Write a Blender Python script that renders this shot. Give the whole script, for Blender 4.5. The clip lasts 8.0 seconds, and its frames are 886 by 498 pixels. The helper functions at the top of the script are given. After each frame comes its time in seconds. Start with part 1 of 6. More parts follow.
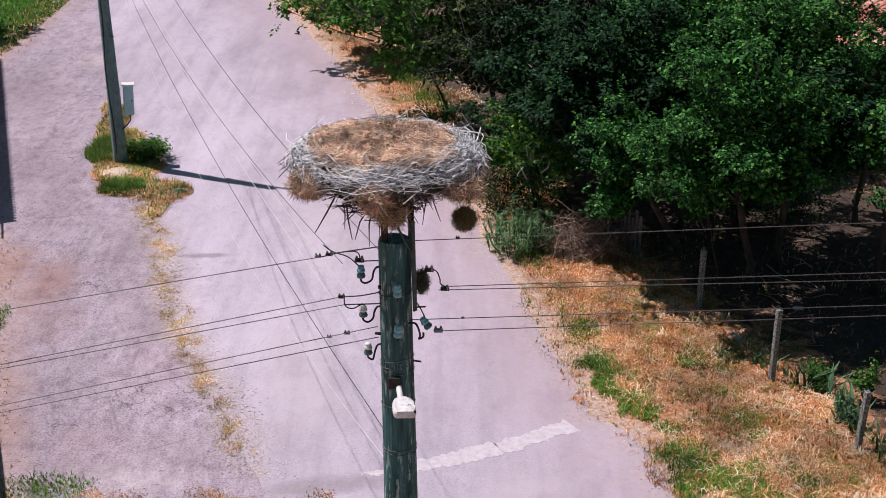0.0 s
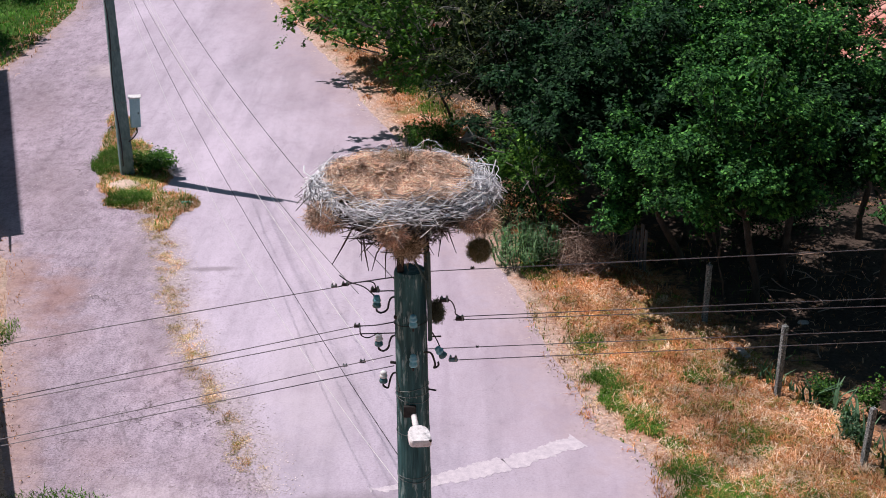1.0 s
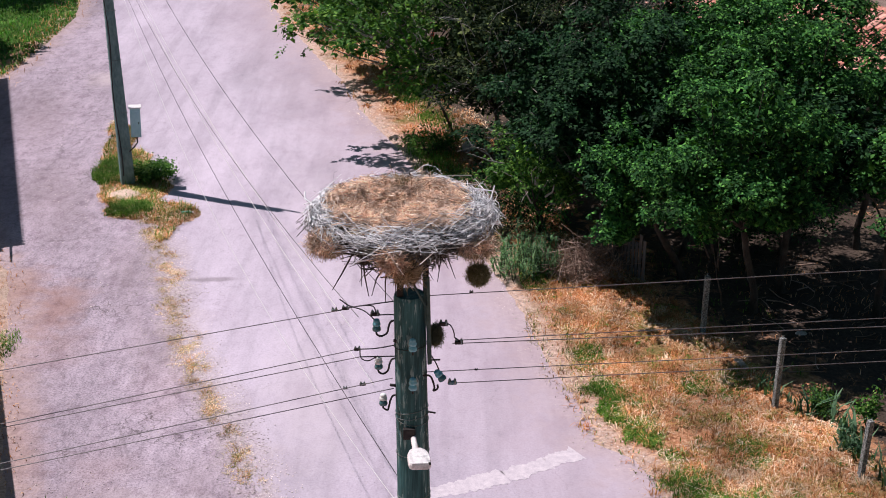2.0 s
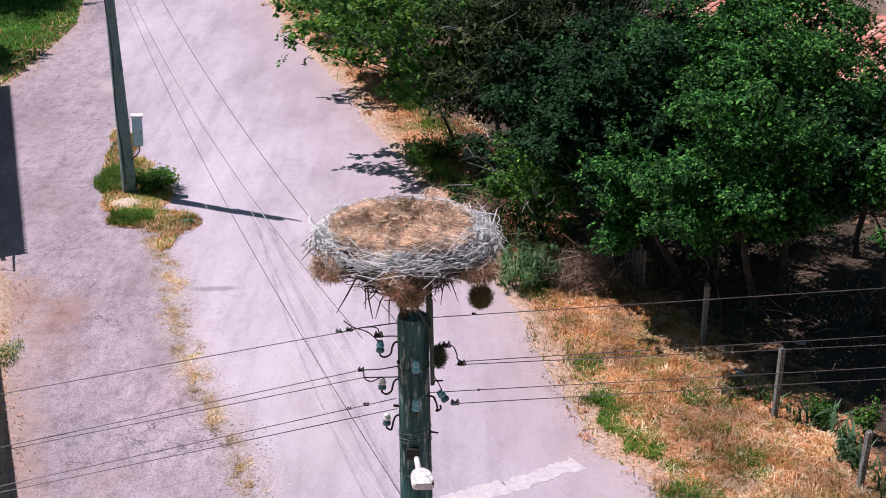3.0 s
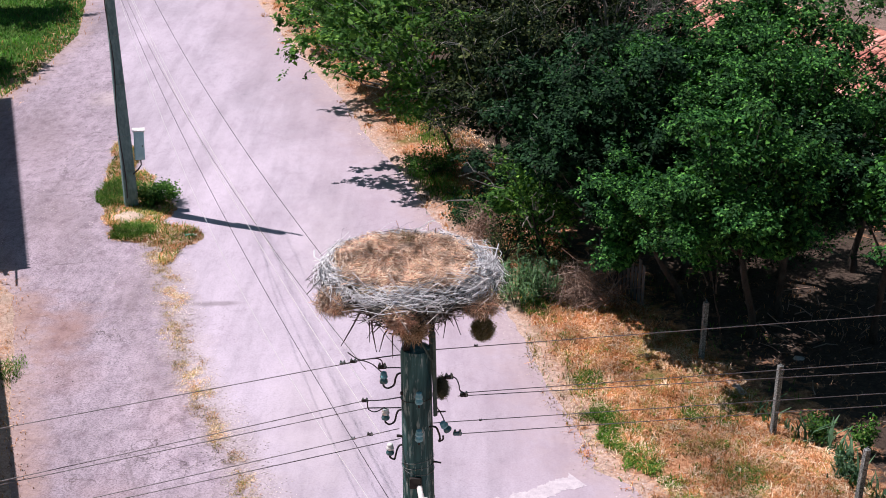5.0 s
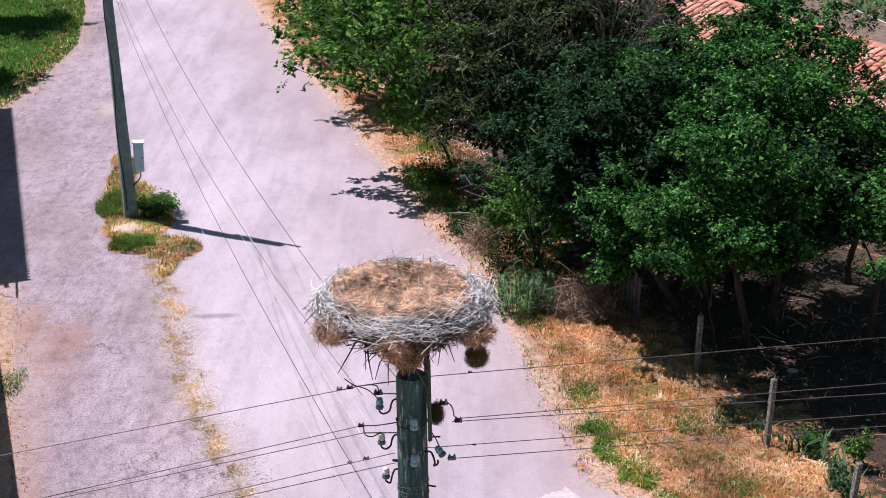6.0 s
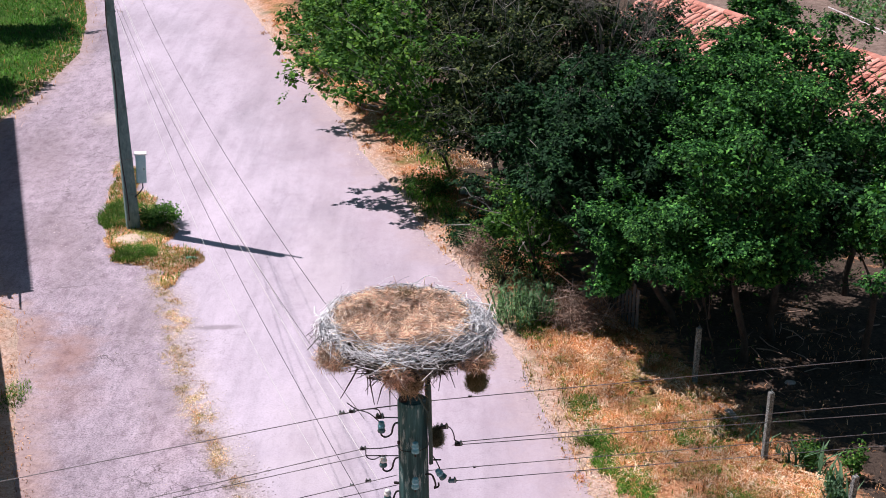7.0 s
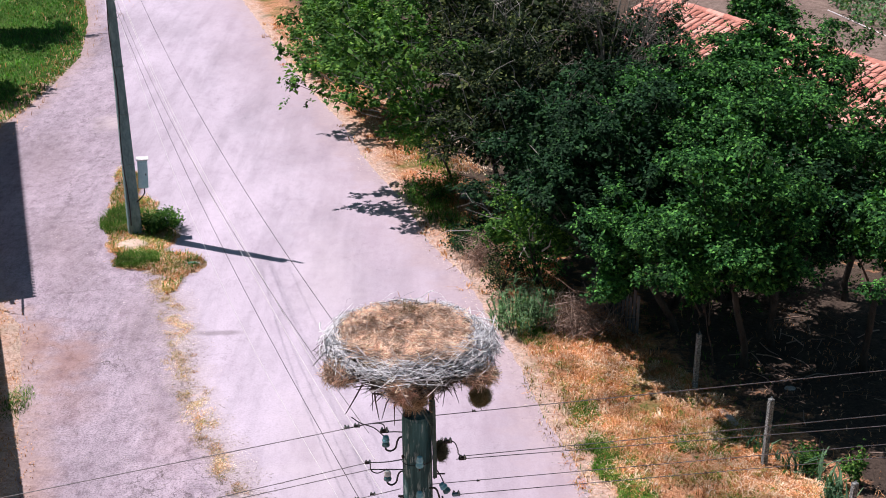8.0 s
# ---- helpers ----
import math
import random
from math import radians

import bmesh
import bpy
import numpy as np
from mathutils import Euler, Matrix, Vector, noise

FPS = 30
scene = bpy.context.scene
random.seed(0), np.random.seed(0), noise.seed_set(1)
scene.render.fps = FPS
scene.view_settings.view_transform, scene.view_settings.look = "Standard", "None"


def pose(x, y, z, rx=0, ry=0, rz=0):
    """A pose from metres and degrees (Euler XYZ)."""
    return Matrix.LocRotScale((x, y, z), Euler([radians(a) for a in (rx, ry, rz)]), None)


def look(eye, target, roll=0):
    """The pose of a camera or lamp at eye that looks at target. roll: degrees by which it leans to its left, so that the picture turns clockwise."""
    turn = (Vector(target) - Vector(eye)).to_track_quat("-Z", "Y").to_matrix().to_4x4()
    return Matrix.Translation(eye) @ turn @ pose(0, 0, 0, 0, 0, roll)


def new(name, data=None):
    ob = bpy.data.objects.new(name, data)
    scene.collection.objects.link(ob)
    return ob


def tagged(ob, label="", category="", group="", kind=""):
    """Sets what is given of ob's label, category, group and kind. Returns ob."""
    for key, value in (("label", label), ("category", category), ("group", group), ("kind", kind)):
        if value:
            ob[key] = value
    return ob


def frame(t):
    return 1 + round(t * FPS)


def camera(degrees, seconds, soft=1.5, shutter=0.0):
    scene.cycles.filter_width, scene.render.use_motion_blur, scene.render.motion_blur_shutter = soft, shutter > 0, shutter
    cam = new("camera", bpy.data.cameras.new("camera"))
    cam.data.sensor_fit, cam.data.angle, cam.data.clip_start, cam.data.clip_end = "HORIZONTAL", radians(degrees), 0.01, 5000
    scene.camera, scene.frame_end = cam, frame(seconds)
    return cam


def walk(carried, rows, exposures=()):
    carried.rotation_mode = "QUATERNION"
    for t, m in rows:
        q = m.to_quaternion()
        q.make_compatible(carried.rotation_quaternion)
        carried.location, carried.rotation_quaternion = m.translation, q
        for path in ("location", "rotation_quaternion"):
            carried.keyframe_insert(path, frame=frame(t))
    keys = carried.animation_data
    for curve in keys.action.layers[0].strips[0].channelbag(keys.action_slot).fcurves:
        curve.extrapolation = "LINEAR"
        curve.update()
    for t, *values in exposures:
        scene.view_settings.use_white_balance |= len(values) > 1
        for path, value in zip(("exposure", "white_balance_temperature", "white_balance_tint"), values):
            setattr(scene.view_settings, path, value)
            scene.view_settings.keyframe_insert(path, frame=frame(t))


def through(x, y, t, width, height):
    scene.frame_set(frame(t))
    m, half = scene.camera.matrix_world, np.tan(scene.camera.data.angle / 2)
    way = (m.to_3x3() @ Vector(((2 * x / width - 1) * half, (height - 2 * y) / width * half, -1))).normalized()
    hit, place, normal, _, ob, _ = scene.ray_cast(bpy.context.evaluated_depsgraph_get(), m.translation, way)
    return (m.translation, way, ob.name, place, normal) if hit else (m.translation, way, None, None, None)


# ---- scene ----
cam = camera(35.0, 8.0, 0.95)
PATH = [
    (0, (0.271, 0.22, 11.579), (0.286, 2.062, 10.8), 0.4),
    (0.5, (0.187, 0.196, 11.711), (0.201, 2.039, 10.934), 0.4),
    (1, (0.155, 0.195, 11.825), (0.169, 2.039, 11.05), 0.4),
    (2.5, (0.156, 0.127, 12.141), (0.171, 1.973, 11.369), 0.4),
    (3, (0.129, 0.103, 12.246), (0.144, 1.949, 11.475), 0.4),
    (3.5, (0.099, 0.101, 12.336), (0.114, 1.947, 11.568), 0.4),
    (4, (0.089, 0.12, 12.41), (0.105, 1.967, 11.643), 0.4),
    (4.5, (0.085, 0.089, 12.453), (0.101, 1.936, 11.687), 0.4),
    (6, (0.13, -0.105, 12.835), (0.148, 1.744, 12.072), 0.4),
    (6.5, (0.12, -0.18, 13.006), (0.138, 1.67, 12.246), 0.4),
    (7, (0.122, -0.235, 13.116), (0.14, 1.615, 12.356), 0.4),
    (7.5, (0.1, -0.263, 13.207), (0.119, 1.588, 12.448), 0.4),
    (8, (0.081, -0.288, 13.297), (0.1, 1.561, 12.536), 0.4),
]
walk(cam, [(t, look(eye, target, roll)) for t, eye, target, roll in PATH], [(0.0, 0.04, 6500, 18), (2.5, 0.2, 6500, 18), (4.5, 0.28, 6500, 18), (8.0, 0.36, 6500, 18)])


# ---- light ----
SUN_DIR = Vector((-0.46, 0.19, 0.867)).normalized()      # towards the sun
world = bpy.data.worlds.new("sky")
scene.world = world
world.use_nodes = True
wn = world.node_tree
sky = wn.nodes.new("ShaderNodeTexSky")
sky.sky_type = "NISHITA"
sky.sun_disc = False
sky.sun_elevation = math.asin(SUN_DIR.z)
sky.sun_rotation = math.atan2(SUN_DIR.x, SUN_DIR.y)
haze = wn.nodes.new("ShaderNodeMix")
haze.data_type, haze.blend_type = "RGBA", "MULTIPLY"
haze.inputs[0].default_value = 1.0
haze.inputs[7].default_value = (0.80, 1.05, 0.95, 1.0)
wn.links.new(sky.outputs[0], haze.inputs[6])
wn.links.new(haze.outputs[2], wn.nodes["Background"].inputs[0])
wn.nodes["Background"].inputs[1].default_value = 0.043
sun = new("sun", bpy.data.lights.new("sun", "SUN"))
sun.data.energy, sun.data.angle, sun.data.color = 5.0, radians(0.5), (1.0, 0.925, 0.90)
sun.matrix_world = look(SUN_DIR * 60, (0, 0, 0))


# ---- materials ----
def ramp(n, l, src, stops):
    r = n.new("ShaderNodeValToRGB")
    while len(r.color_ramp.elements) > 1:
        r.color_ramp.elements.remove(r.color_ramp.elements[-1])
    for i, (p, c) in enumerate(stops):
        e = r.color_ramp.elements[0] if i == 0 else r.color_ramp.elements.new(p)
        e.position = p
        e.color = (*c, 1) if len(c) == 3 else c
    l.new(src, r.inputs[0])
    return r.outputs[0]


def grey(v):
    return (v, v, v)


class Mat:
    """A node material under construction."""

    def __init__(self, name, rough=0.85, metal=0.0, spec=0.3):
        self.m = bpy.data.materials.new(name)
        self.m.use_nodes = True
        self.n, self.l = self.m.node_tree.nodes, self.m.node_tree.links
        self.b = self.n["Principled BSDF"]
        self.b.inputs["Roughness"].default_value = rough
        self.b.inputs["Metallic"].default_value = metal
        self.b.inputs["Specular IOR Level"].default_value = spec
        self.geo = self.n.new("ShaderNodeNewGeometry")
        self.obj = self.n.new("ShaderNodeObjectInfo")

    def noise(self, scale, detail=4.0, rough=0.6, stretch=None, at=(0, 0, 0), distort=0.0):
        t = self.n.new("ShaderNodeTexNoise")
        t.inputs["Scale"].default_value = scale
        t.inputs["Detail"].default_value = detail
        t.inputs["Roughness"].default_value = rough
        t.inputs["Distortion"].default_value = distort
        p = self.geo.outputs["Position"]
        mp = self.n.new("ShaderNodeMapping")
        mp.inputs["Location"].default_value = at
        if stretch:
            mp.inputs["Scale"].default_value = stretch
        self.l.new(p, mp.inputs[0])
        self.l.new(mp.outputs[0], t.inputs[0])
        return t.outputs[0]

    def ramp(self, src, *stops):
        return ramp(self.n, self.l, src, stops)

    def mix(self, fac, a, b, mode="MIX"):
        x = self.n.new("ShaderNodeMix")
        x.data_type, x.blend_type = "RGBA", mode
        for sock, v in ((x.inputs[0], fac), (x.inputs[6], a), (x.inputs[7], b)):
            if isinstance(v, (int, float)):
                sock.default_value = v
            elif isinstance(v, tuple):
                sock.default_value = (*v, 1)
            else:
                self.l.new(v, sock)
        return x.outputs[2]

    def math(self, op, a, b=0.0, clamp=False):
        x = self.n.new("ShaderNodeMath")
        x.operation, x.use_clamp = op, clamp
        for sock, v in ((x.inputs[0], a), (x.inputs[1], b)):
            if isinstance(v, (int, float)):
                sock.default_value = v
            else:
                self.l.new(v, sock)
        return x.outputs[0]

    def colour(self, src):
        if isinstance(src, tuple):
            self.b.inputs["Base Color"].default_value = (*src, 1)
        else:
            self.l.new(src, self.b.inputs["Base Color"])
        return self

    def bump(self, src, dist, strength=1.0):
        x = self.n.new("ShaderNodeBump")
        x.inputs["Distance"].default_value = dist
        x.inputs["Strength"].default_value = strength
        self.l.new(src, x.inputs["Height"])
        self.l.new(x.outputs[0], self.b.inputs["Normal"])
        return self

    def edge(self, near, far, wave=0.5, which="edge"):
        """1 at the edge of the asphalt (or at its seam), fading to 0 further off, with a ragged border."""
        a = self.n.new("ShaderNodeAttribute")
        a.attribute_name = which
        d = self.math("ADD", a.outputs["Fac"], self.math("MULTIPLY", self.math("SUBTRACT", self.noise(1.6, 6.0, 0.75, None, (3, 8, 0)), 0.5), wave * 2))
        return self.ramp(self.math("MULTIPLY", d, 0.25), (near * 0.25, grey(1)), (far * 0.25, grey(0)))

    def spot(self, x, y, rx, ry, soft=0.5, turn=0.0):
        """1 inside an ellipse on the ground, fading to 0 at its noisy edge."""
        mp = self.n.new("ShaderNodeMapping")
        mp.vector_type = "TEXTURE"
        mp.inputs["Location"].default_value = (x, y, 0)
        mp.inputs["Rotation"].default_value = (0, 0, radians(turn))
        mp.inputs["Scale"].default_value = (rx, ry, 1000)
        self.l.new(self.geo.outputs["Position"], mp.inputs[0])
        ln = self.n.new("ShaderNodeVectorMath")
        ln.operation = "LENGTH"
        self.l.new(mp.outputs[0], ln.inputs[0])
        d = self.math("ADD", ln.outputs["Value"], self.math("MULTIPLY", self.math("SUBTRACT", self.noise(2.2, 5.0, 0.7), 0.5), 1.4))
        return self.ramp(d, (1.0 - soft, grey(1)), (1.0, grey(0)))


def plain(name, c1, c2, scale=8.0, rough=0.8, metal=0.0, bump=0.002, spec=0.3, stretch=None):
    """A surface of two tones mixed by coarse and fine noise."""
    m = Mat(name, rough, metal, spec)
    a = m.noise(scale, 5.0, 0.65, stretch)
    f = m.noise(scale * 7, 3.0, 0.6, stretch)
    k = m.math("ADD", m.math("MULTIPLY", a, 0.65), m.math("MULTIPLY", f, 0.35))
    m.colour(m.ramp(k, (0.36, c1), (0.64, c2)))
    m.bump(f, bump)
    return m.m


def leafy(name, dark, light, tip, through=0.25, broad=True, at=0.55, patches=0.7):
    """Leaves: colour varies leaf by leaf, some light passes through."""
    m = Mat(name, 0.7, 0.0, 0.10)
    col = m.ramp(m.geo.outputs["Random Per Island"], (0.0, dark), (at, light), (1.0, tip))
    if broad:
        # in crowns, coarse noise paints lit clumps and shaded gaps into leaf colour
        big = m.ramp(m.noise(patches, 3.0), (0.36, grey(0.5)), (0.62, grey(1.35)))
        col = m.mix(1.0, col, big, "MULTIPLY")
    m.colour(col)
    tr = m.n.new("ShaderNodeBsdfTranslucent")
    m.l.new(m.mix(1.0, col, (1.0, 1.25, 0.35), "MULTIPLY"), tr.inputs[0])
    mx = m.n.new("ShaderNodeMixShader")
    mx.inputs[0].default_value = through
    out = m.n["Material Output"]
    m.l.new(m.b.outputs[0], mx.inputs[1])
    m.l.new(tr.outputs[0], mx.inputs[2])
    m.l.new(mx.outputs[0], out.inputs[0])
    return m.m


def road_material(name, base, grit, cracks):
    m = Mat(name, 0.9, 0.0, 0.25)
    big = m.noise(0.30, 4.0, 0.5, (1.0, 0.35, 1.0))
    mid = m.noise(1.5, 5.0, 0.6, (1.3, 0.42, 1.0))
    fine = m.noise(26.0, 3.0, 0.7)
    c = m.ramp(big, (0.32, tuple(v * 0.76 for v in base)), (0.5, base), (0.68, tuple(v * 1.14 for v in base)))
    c = m.mix(0.2 + 0.35 * grit, c, m.ramp(mid, (0.3, grey(0.72)), (0.55, grey(1.0)), (0.8, grey(1.1))), "MULTIPLY")
    c = m.mix(grit * 0.8, c, m.ramp(m.noise(5.5, 7.0, 0.8, (1.2, 0.6, 1.0)), (0.33, grey(0.52)), (0.47, grey(0.97)), (0.68, grey(1.22))), "MULTIPLY")
    c = m.mix(grit * 0.7, c, m.ramp(fine, (0.36, grey(0.5)), (0.5, grey(1.0)), (0.66, grey(1.3))), "MULTIPLY")
    # stretched tyre tracks along the road
    track = m.noise(1.1, 3.0, 0.6, (1.6, 0.12, 1.0), (3.1, 0, 0))
    c = m.mix(0.4, c, m.ramp(track, (0.38, grey(0.74)), (0.5, grey(1.0)), (0.64, grey(1.10))), "MULTIPLY")
    # gravel specks, dark and pale
    v = m.n.new("ShaderNodeTexVoronoi")
    v.inputs["Scale"].default_value = 17.0
    m.l.new(m.geo.outputs["Position"], v.inputs["Vector"])
    speck = m.ramp(v.outputs["Distance"], (0.16, grey(1)), (0.24, grey(0)))
    patch = m.ramp(m.noise(0.9, 4.0, 0.6, None, (9, 4, 0)), (0.48, grey(0)), (0.62, grey(1)))
    c = m.mix(m.math("MULTIPLY", m.math("MULTIPLY", speck, patch), min(1.0, grit * 1.4)), c, m.ramp(v.outputs["Color"], (0.3, (0.10, 0.085, 0.085)), (0.6, (0.42, 0.36, 0.34))))
    if cracks:
        e = m.n.new("ShaderNodeTexVoronoi")
        e.feature = "DISTANCE_TO_EDGE"
        e.inputs["Scale"].default_value = 0.85
        wob = m.n.new("ShaderNodeTexNoise")
        wob.inputs["Scale"].default_value = 2.6
        wob.inputs["Detail"].default_value = 5.0
        m.l.new(m.geo.outputs["Position"], wob.inputs["Vector"])
        vm = m.n.new("ShaderNodeVectorMath")
        vm.operation = "MULTIPLY_ADD"
        vm.inputs[1].default_value = (0.7, 0.7, 0.7)
        m.l.new(wob.outputs["Color"], vm.inputs[0])
        m.l.new(m.geo.outputs["Position"], vm.inputs[2])
        m.l.new(vm.outputs[0], e.inputs["Vector"])
        crack = m.ramp(e.outputs["Distance"], (0.0, grey(1)), (0.012, grey(0)))
        keep = m.ramp(m.noise(0.35, 3.0, 0.5, None, (5, 1, 0)), (0.5, grey(0)), (0.6, grey(cracks)))
        c = m.mix(m.math("MULTIPLY", crack, keep), c, (0.07, 0.06, 0.06))
    m.base = c
    m.bump(m.math("ADD", m.math("MULTIPLY", fine, 0.6), mid), 0.008)
    return m


asphalt = road_material("asphalt", (0.44, 0.395, 0.47), 0.35, 0.25)
c = asphalt.base
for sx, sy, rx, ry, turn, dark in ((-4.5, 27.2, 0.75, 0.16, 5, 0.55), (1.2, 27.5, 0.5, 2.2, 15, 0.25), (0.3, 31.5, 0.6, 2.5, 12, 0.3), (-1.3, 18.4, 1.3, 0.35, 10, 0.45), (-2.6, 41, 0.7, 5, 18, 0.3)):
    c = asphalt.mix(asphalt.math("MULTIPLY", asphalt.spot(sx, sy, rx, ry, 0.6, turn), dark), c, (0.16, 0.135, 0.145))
for sx, sy, rx, ry, turn in ((-2.0, 22.0, 1.2, 3.6, 6), (-2.3, 30.0, 1.1, 5.0, 10), (1.7, 18.3, 1.0, 0.6, 20)):
    c = asphalt.mix(asphalt.math("MULTIPLY", asphalt.spot(sx, sy, rx, ry, 0.9, turn), 0.45), c, (0.53, 0.475, 0.52))
dust = asphalt.ramp(asphalt.noise(9.0, 5.0, 0.7), (0.35, (0.33, 0.26, 0.245)), (0.65, (0.56, 0.465, 0.45)))
c = asphalt.mix(asphalt.math("MULTIPLY", asphalt.edge(0.1, 1.0, 1.3), 0.8), c, dust)
c = asphalt.mix(asphalt.math("MULTIPLY", asphalt.edge(0.5, 3.2, 1.6), 0.6), c, (0.375, 0.305, 0.35))
wear = asphalt.ramp(asphalt.noise(0.9, 6.0, 0.7, (1.3, 0.5, 1.0), (11, 2, 0)), (0.36, (0.74, 0.69, 0.73)), (0.5, (0.99, 0.98, 0.99)), (0.66, (1.07, 1.06, 1.07)))
c = asphalt.mix(0.35, c, wear, "MULTIPLY")
grime = asphalt.ramp(asphalt.noise(16.0, 5.0, 0.75, None, (2, 6, 0)), (0.36, (0.17, 0.13, 0.12)), (0.5, (0.36, 0.295, 0.29)), (0.66, (0.62, 0.55, 0.54)))
c = asphalt.mix(asphalt.math("MULTIPLY", asphalt.math("MULTIPLY", asphalt.edge(0.05, 0.75, 0.55, "seam"), asphalt.spot(-4.5, 25.3, 2.2, 7.6, 0.25, 15)), 0.75), c, grime)
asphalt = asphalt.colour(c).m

worn = road_material("worn_asphalt", (0.372, 0.322, 0.378), 1.0, 0.8)
c = worn.base
for sx, sy, rx, ry, turn, f in ((-7.4, 25.8, 0.8, 1.8, 0, 0.7), (-8.4, 26.6, 0.7, 1.6, 0, 0.75), (-6.9, 20.8, 0.7, 3.0, 15, 0.45), (-7.0, 24.0, 0.9, 1.4, 0, 0.35), (-5.2, 19.6, 0.9, 1.0, 0, 0.2), (-4.6, 22.5, 0.8, 1.6, 10, 0.18)):
    c = worn.mix(worn.math("MULTIPLY", worn.spot(sx, sy, rx, ry, 0.8, turn), f), c, (0.27, 0.165, 0.14))
for sx, sy, rx, ry, f in ((-9.9, 42.5, 0.9, 1.2, 0.6), (-4.2, 18.6, 1.2, 0.7, 0.4)):
    c = worn.mix(worn.math("MULTIPLY", worn.spot(sx, sy, rx, ry, 0.8), f), c, (0.5, 0.44, 0.45))
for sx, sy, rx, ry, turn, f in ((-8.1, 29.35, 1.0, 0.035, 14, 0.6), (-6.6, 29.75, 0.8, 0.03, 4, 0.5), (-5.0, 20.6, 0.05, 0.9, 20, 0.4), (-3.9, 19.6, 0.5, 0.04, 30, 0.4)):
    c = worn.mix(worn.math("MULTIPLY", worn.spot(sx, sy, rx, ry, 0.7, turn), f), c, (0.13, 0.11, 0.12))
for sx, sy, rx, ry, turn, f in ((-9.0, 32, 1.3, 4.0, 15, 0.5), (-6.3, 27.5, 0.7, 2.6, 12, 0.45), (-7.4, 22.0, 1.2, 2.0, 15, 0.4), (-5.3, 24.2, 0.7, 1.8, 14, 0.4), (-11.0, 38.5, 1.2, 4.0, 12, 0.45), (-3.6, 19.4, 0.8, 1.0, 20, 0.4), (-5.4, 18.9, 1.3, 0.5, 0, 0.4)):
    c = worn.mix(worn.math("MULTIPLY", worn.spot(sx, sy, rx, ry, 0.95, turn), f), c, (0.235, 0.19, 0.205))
stain = worn.ramp(worn.noise(2.3, 7.0, 0.78, (1.25, 0.7, 1.0), (7, 3, 0)), (0.36, (0.66, 0.60, 0.64)), (0.50, (0.98, 0.96, 0.98)), (0.66, (1.10, 1.08, 1.10)))
c = worn.mix(0.8, c, stain, "MULTIPLY")
litter_bits = worn.ramp(worn.noise(7.0, 3.0, 0.6, (0.5, 1.6, 1.0), (1, 9, 0)), (0.30, grey(1)), (0.36, grey(0)))
c = worn.mix(worn.math("MULTIPLY", litter_bits, 0.55), c, (0.15, 0.115, 0.12))
dust = worn.ramp(worn.noise(9.0, 5.0, 0.7), (0.35, (0.24, 0.165, 0.14)), (0.65, (0.48, 0.36, 0.31)))
c = worn.mix(worn.math("MULTIPLY", worn.edge(0.05, 0.8, 0.8), 0.55), c, dust)
grime = worn.ramp(worn.noise(16.0, 5.0, 0.75, None, (2, 6, 0)), (0.36, (0.17, 0.13, 0.12)), (0.5, (0.36, 0.295, 0.29)), (0.66, (0.62, 0.55, 0.54)))
c = worn.mix(worn.math("MULTIPLY", worn.math("MULTIPLY", worn.edge(0.02, 0.5, 0.55, "seam"), worn.spot(-4.5, 25.3, 2.2, 7.6, 0.25, 15)), 0.6), c, grime)
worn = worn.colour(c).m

m = Mat("dry_verge", 0.95, 0.0, 0.1)
fine = m.noise(14.0, 5.0, 0.75)
mid = m.noise(1.3, 5.0, 0.65)
c = m.ramp(fine, (0.3, (0.17, 0.075, 0.04)), (0.48, (0.46, 0.225, 0.12)), (0.62, (0.62, 0.37, 0.23)), (0.75, (0.74, 0.55, 0.42)))
green = m.ramp(m.noise(0.55, 4.0, 0.65, None, (2.0, 7.7, 0)), (0.54, grey(0)), (0.66, grey(0.8)))
c = m.mix(green, c, m.ramp(fine, (0.35, (0.03, 0.06, 0.012)), (0.65, (0.12, 0.17, 0.035))))
c = m.mix(m.ramp(mid, (0.3, grey(0.55)), (0.45, grey(0))), c, (0.22, 0.13, 0.075))
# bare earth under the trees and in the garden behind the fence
# the earth tone is also kept dark, standing in for tree shade
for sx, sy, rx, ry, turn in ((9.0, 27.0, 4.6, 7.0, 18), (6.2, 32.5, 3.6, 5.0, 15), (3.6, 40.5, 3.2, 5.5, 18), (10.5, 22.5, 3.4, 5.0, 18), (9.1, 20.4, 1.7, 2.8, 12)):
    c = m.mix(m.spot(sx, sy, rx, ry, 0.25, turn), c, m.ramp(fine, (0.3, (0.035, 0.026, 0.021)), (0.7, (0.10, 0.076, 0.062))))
# far earth below the crowns, its colour darkened for shade too
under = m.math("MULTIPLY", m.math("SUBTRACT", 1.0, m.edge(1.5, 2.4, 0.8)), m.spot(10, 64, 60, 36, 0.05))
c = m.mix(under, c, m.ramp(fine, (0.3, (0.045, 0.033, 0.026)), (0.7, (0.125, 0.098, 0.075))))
c = m.mix(m.math("MULTIPLY", m.edge(0.1, 0.75, 1.0), 0.85), c, m.ramp(fine, (0.3, (0.30, 0.21, 0.17)), (0.5, (0.54, 0.41, 0.35)), (0.7, (0.70, 0.58, 0.51))))
c = m.mix(m.spot(-16.2, 52.0, 3.6, 12.0, 0.12, 0), c, m.ramp(fine, (0.3, (0.02, 0.05, 0.01)), (0.7, (0.09, 0.16, 0.03))))
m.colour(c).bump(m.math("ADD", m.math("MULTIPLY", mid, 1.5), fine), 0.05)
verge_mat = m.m

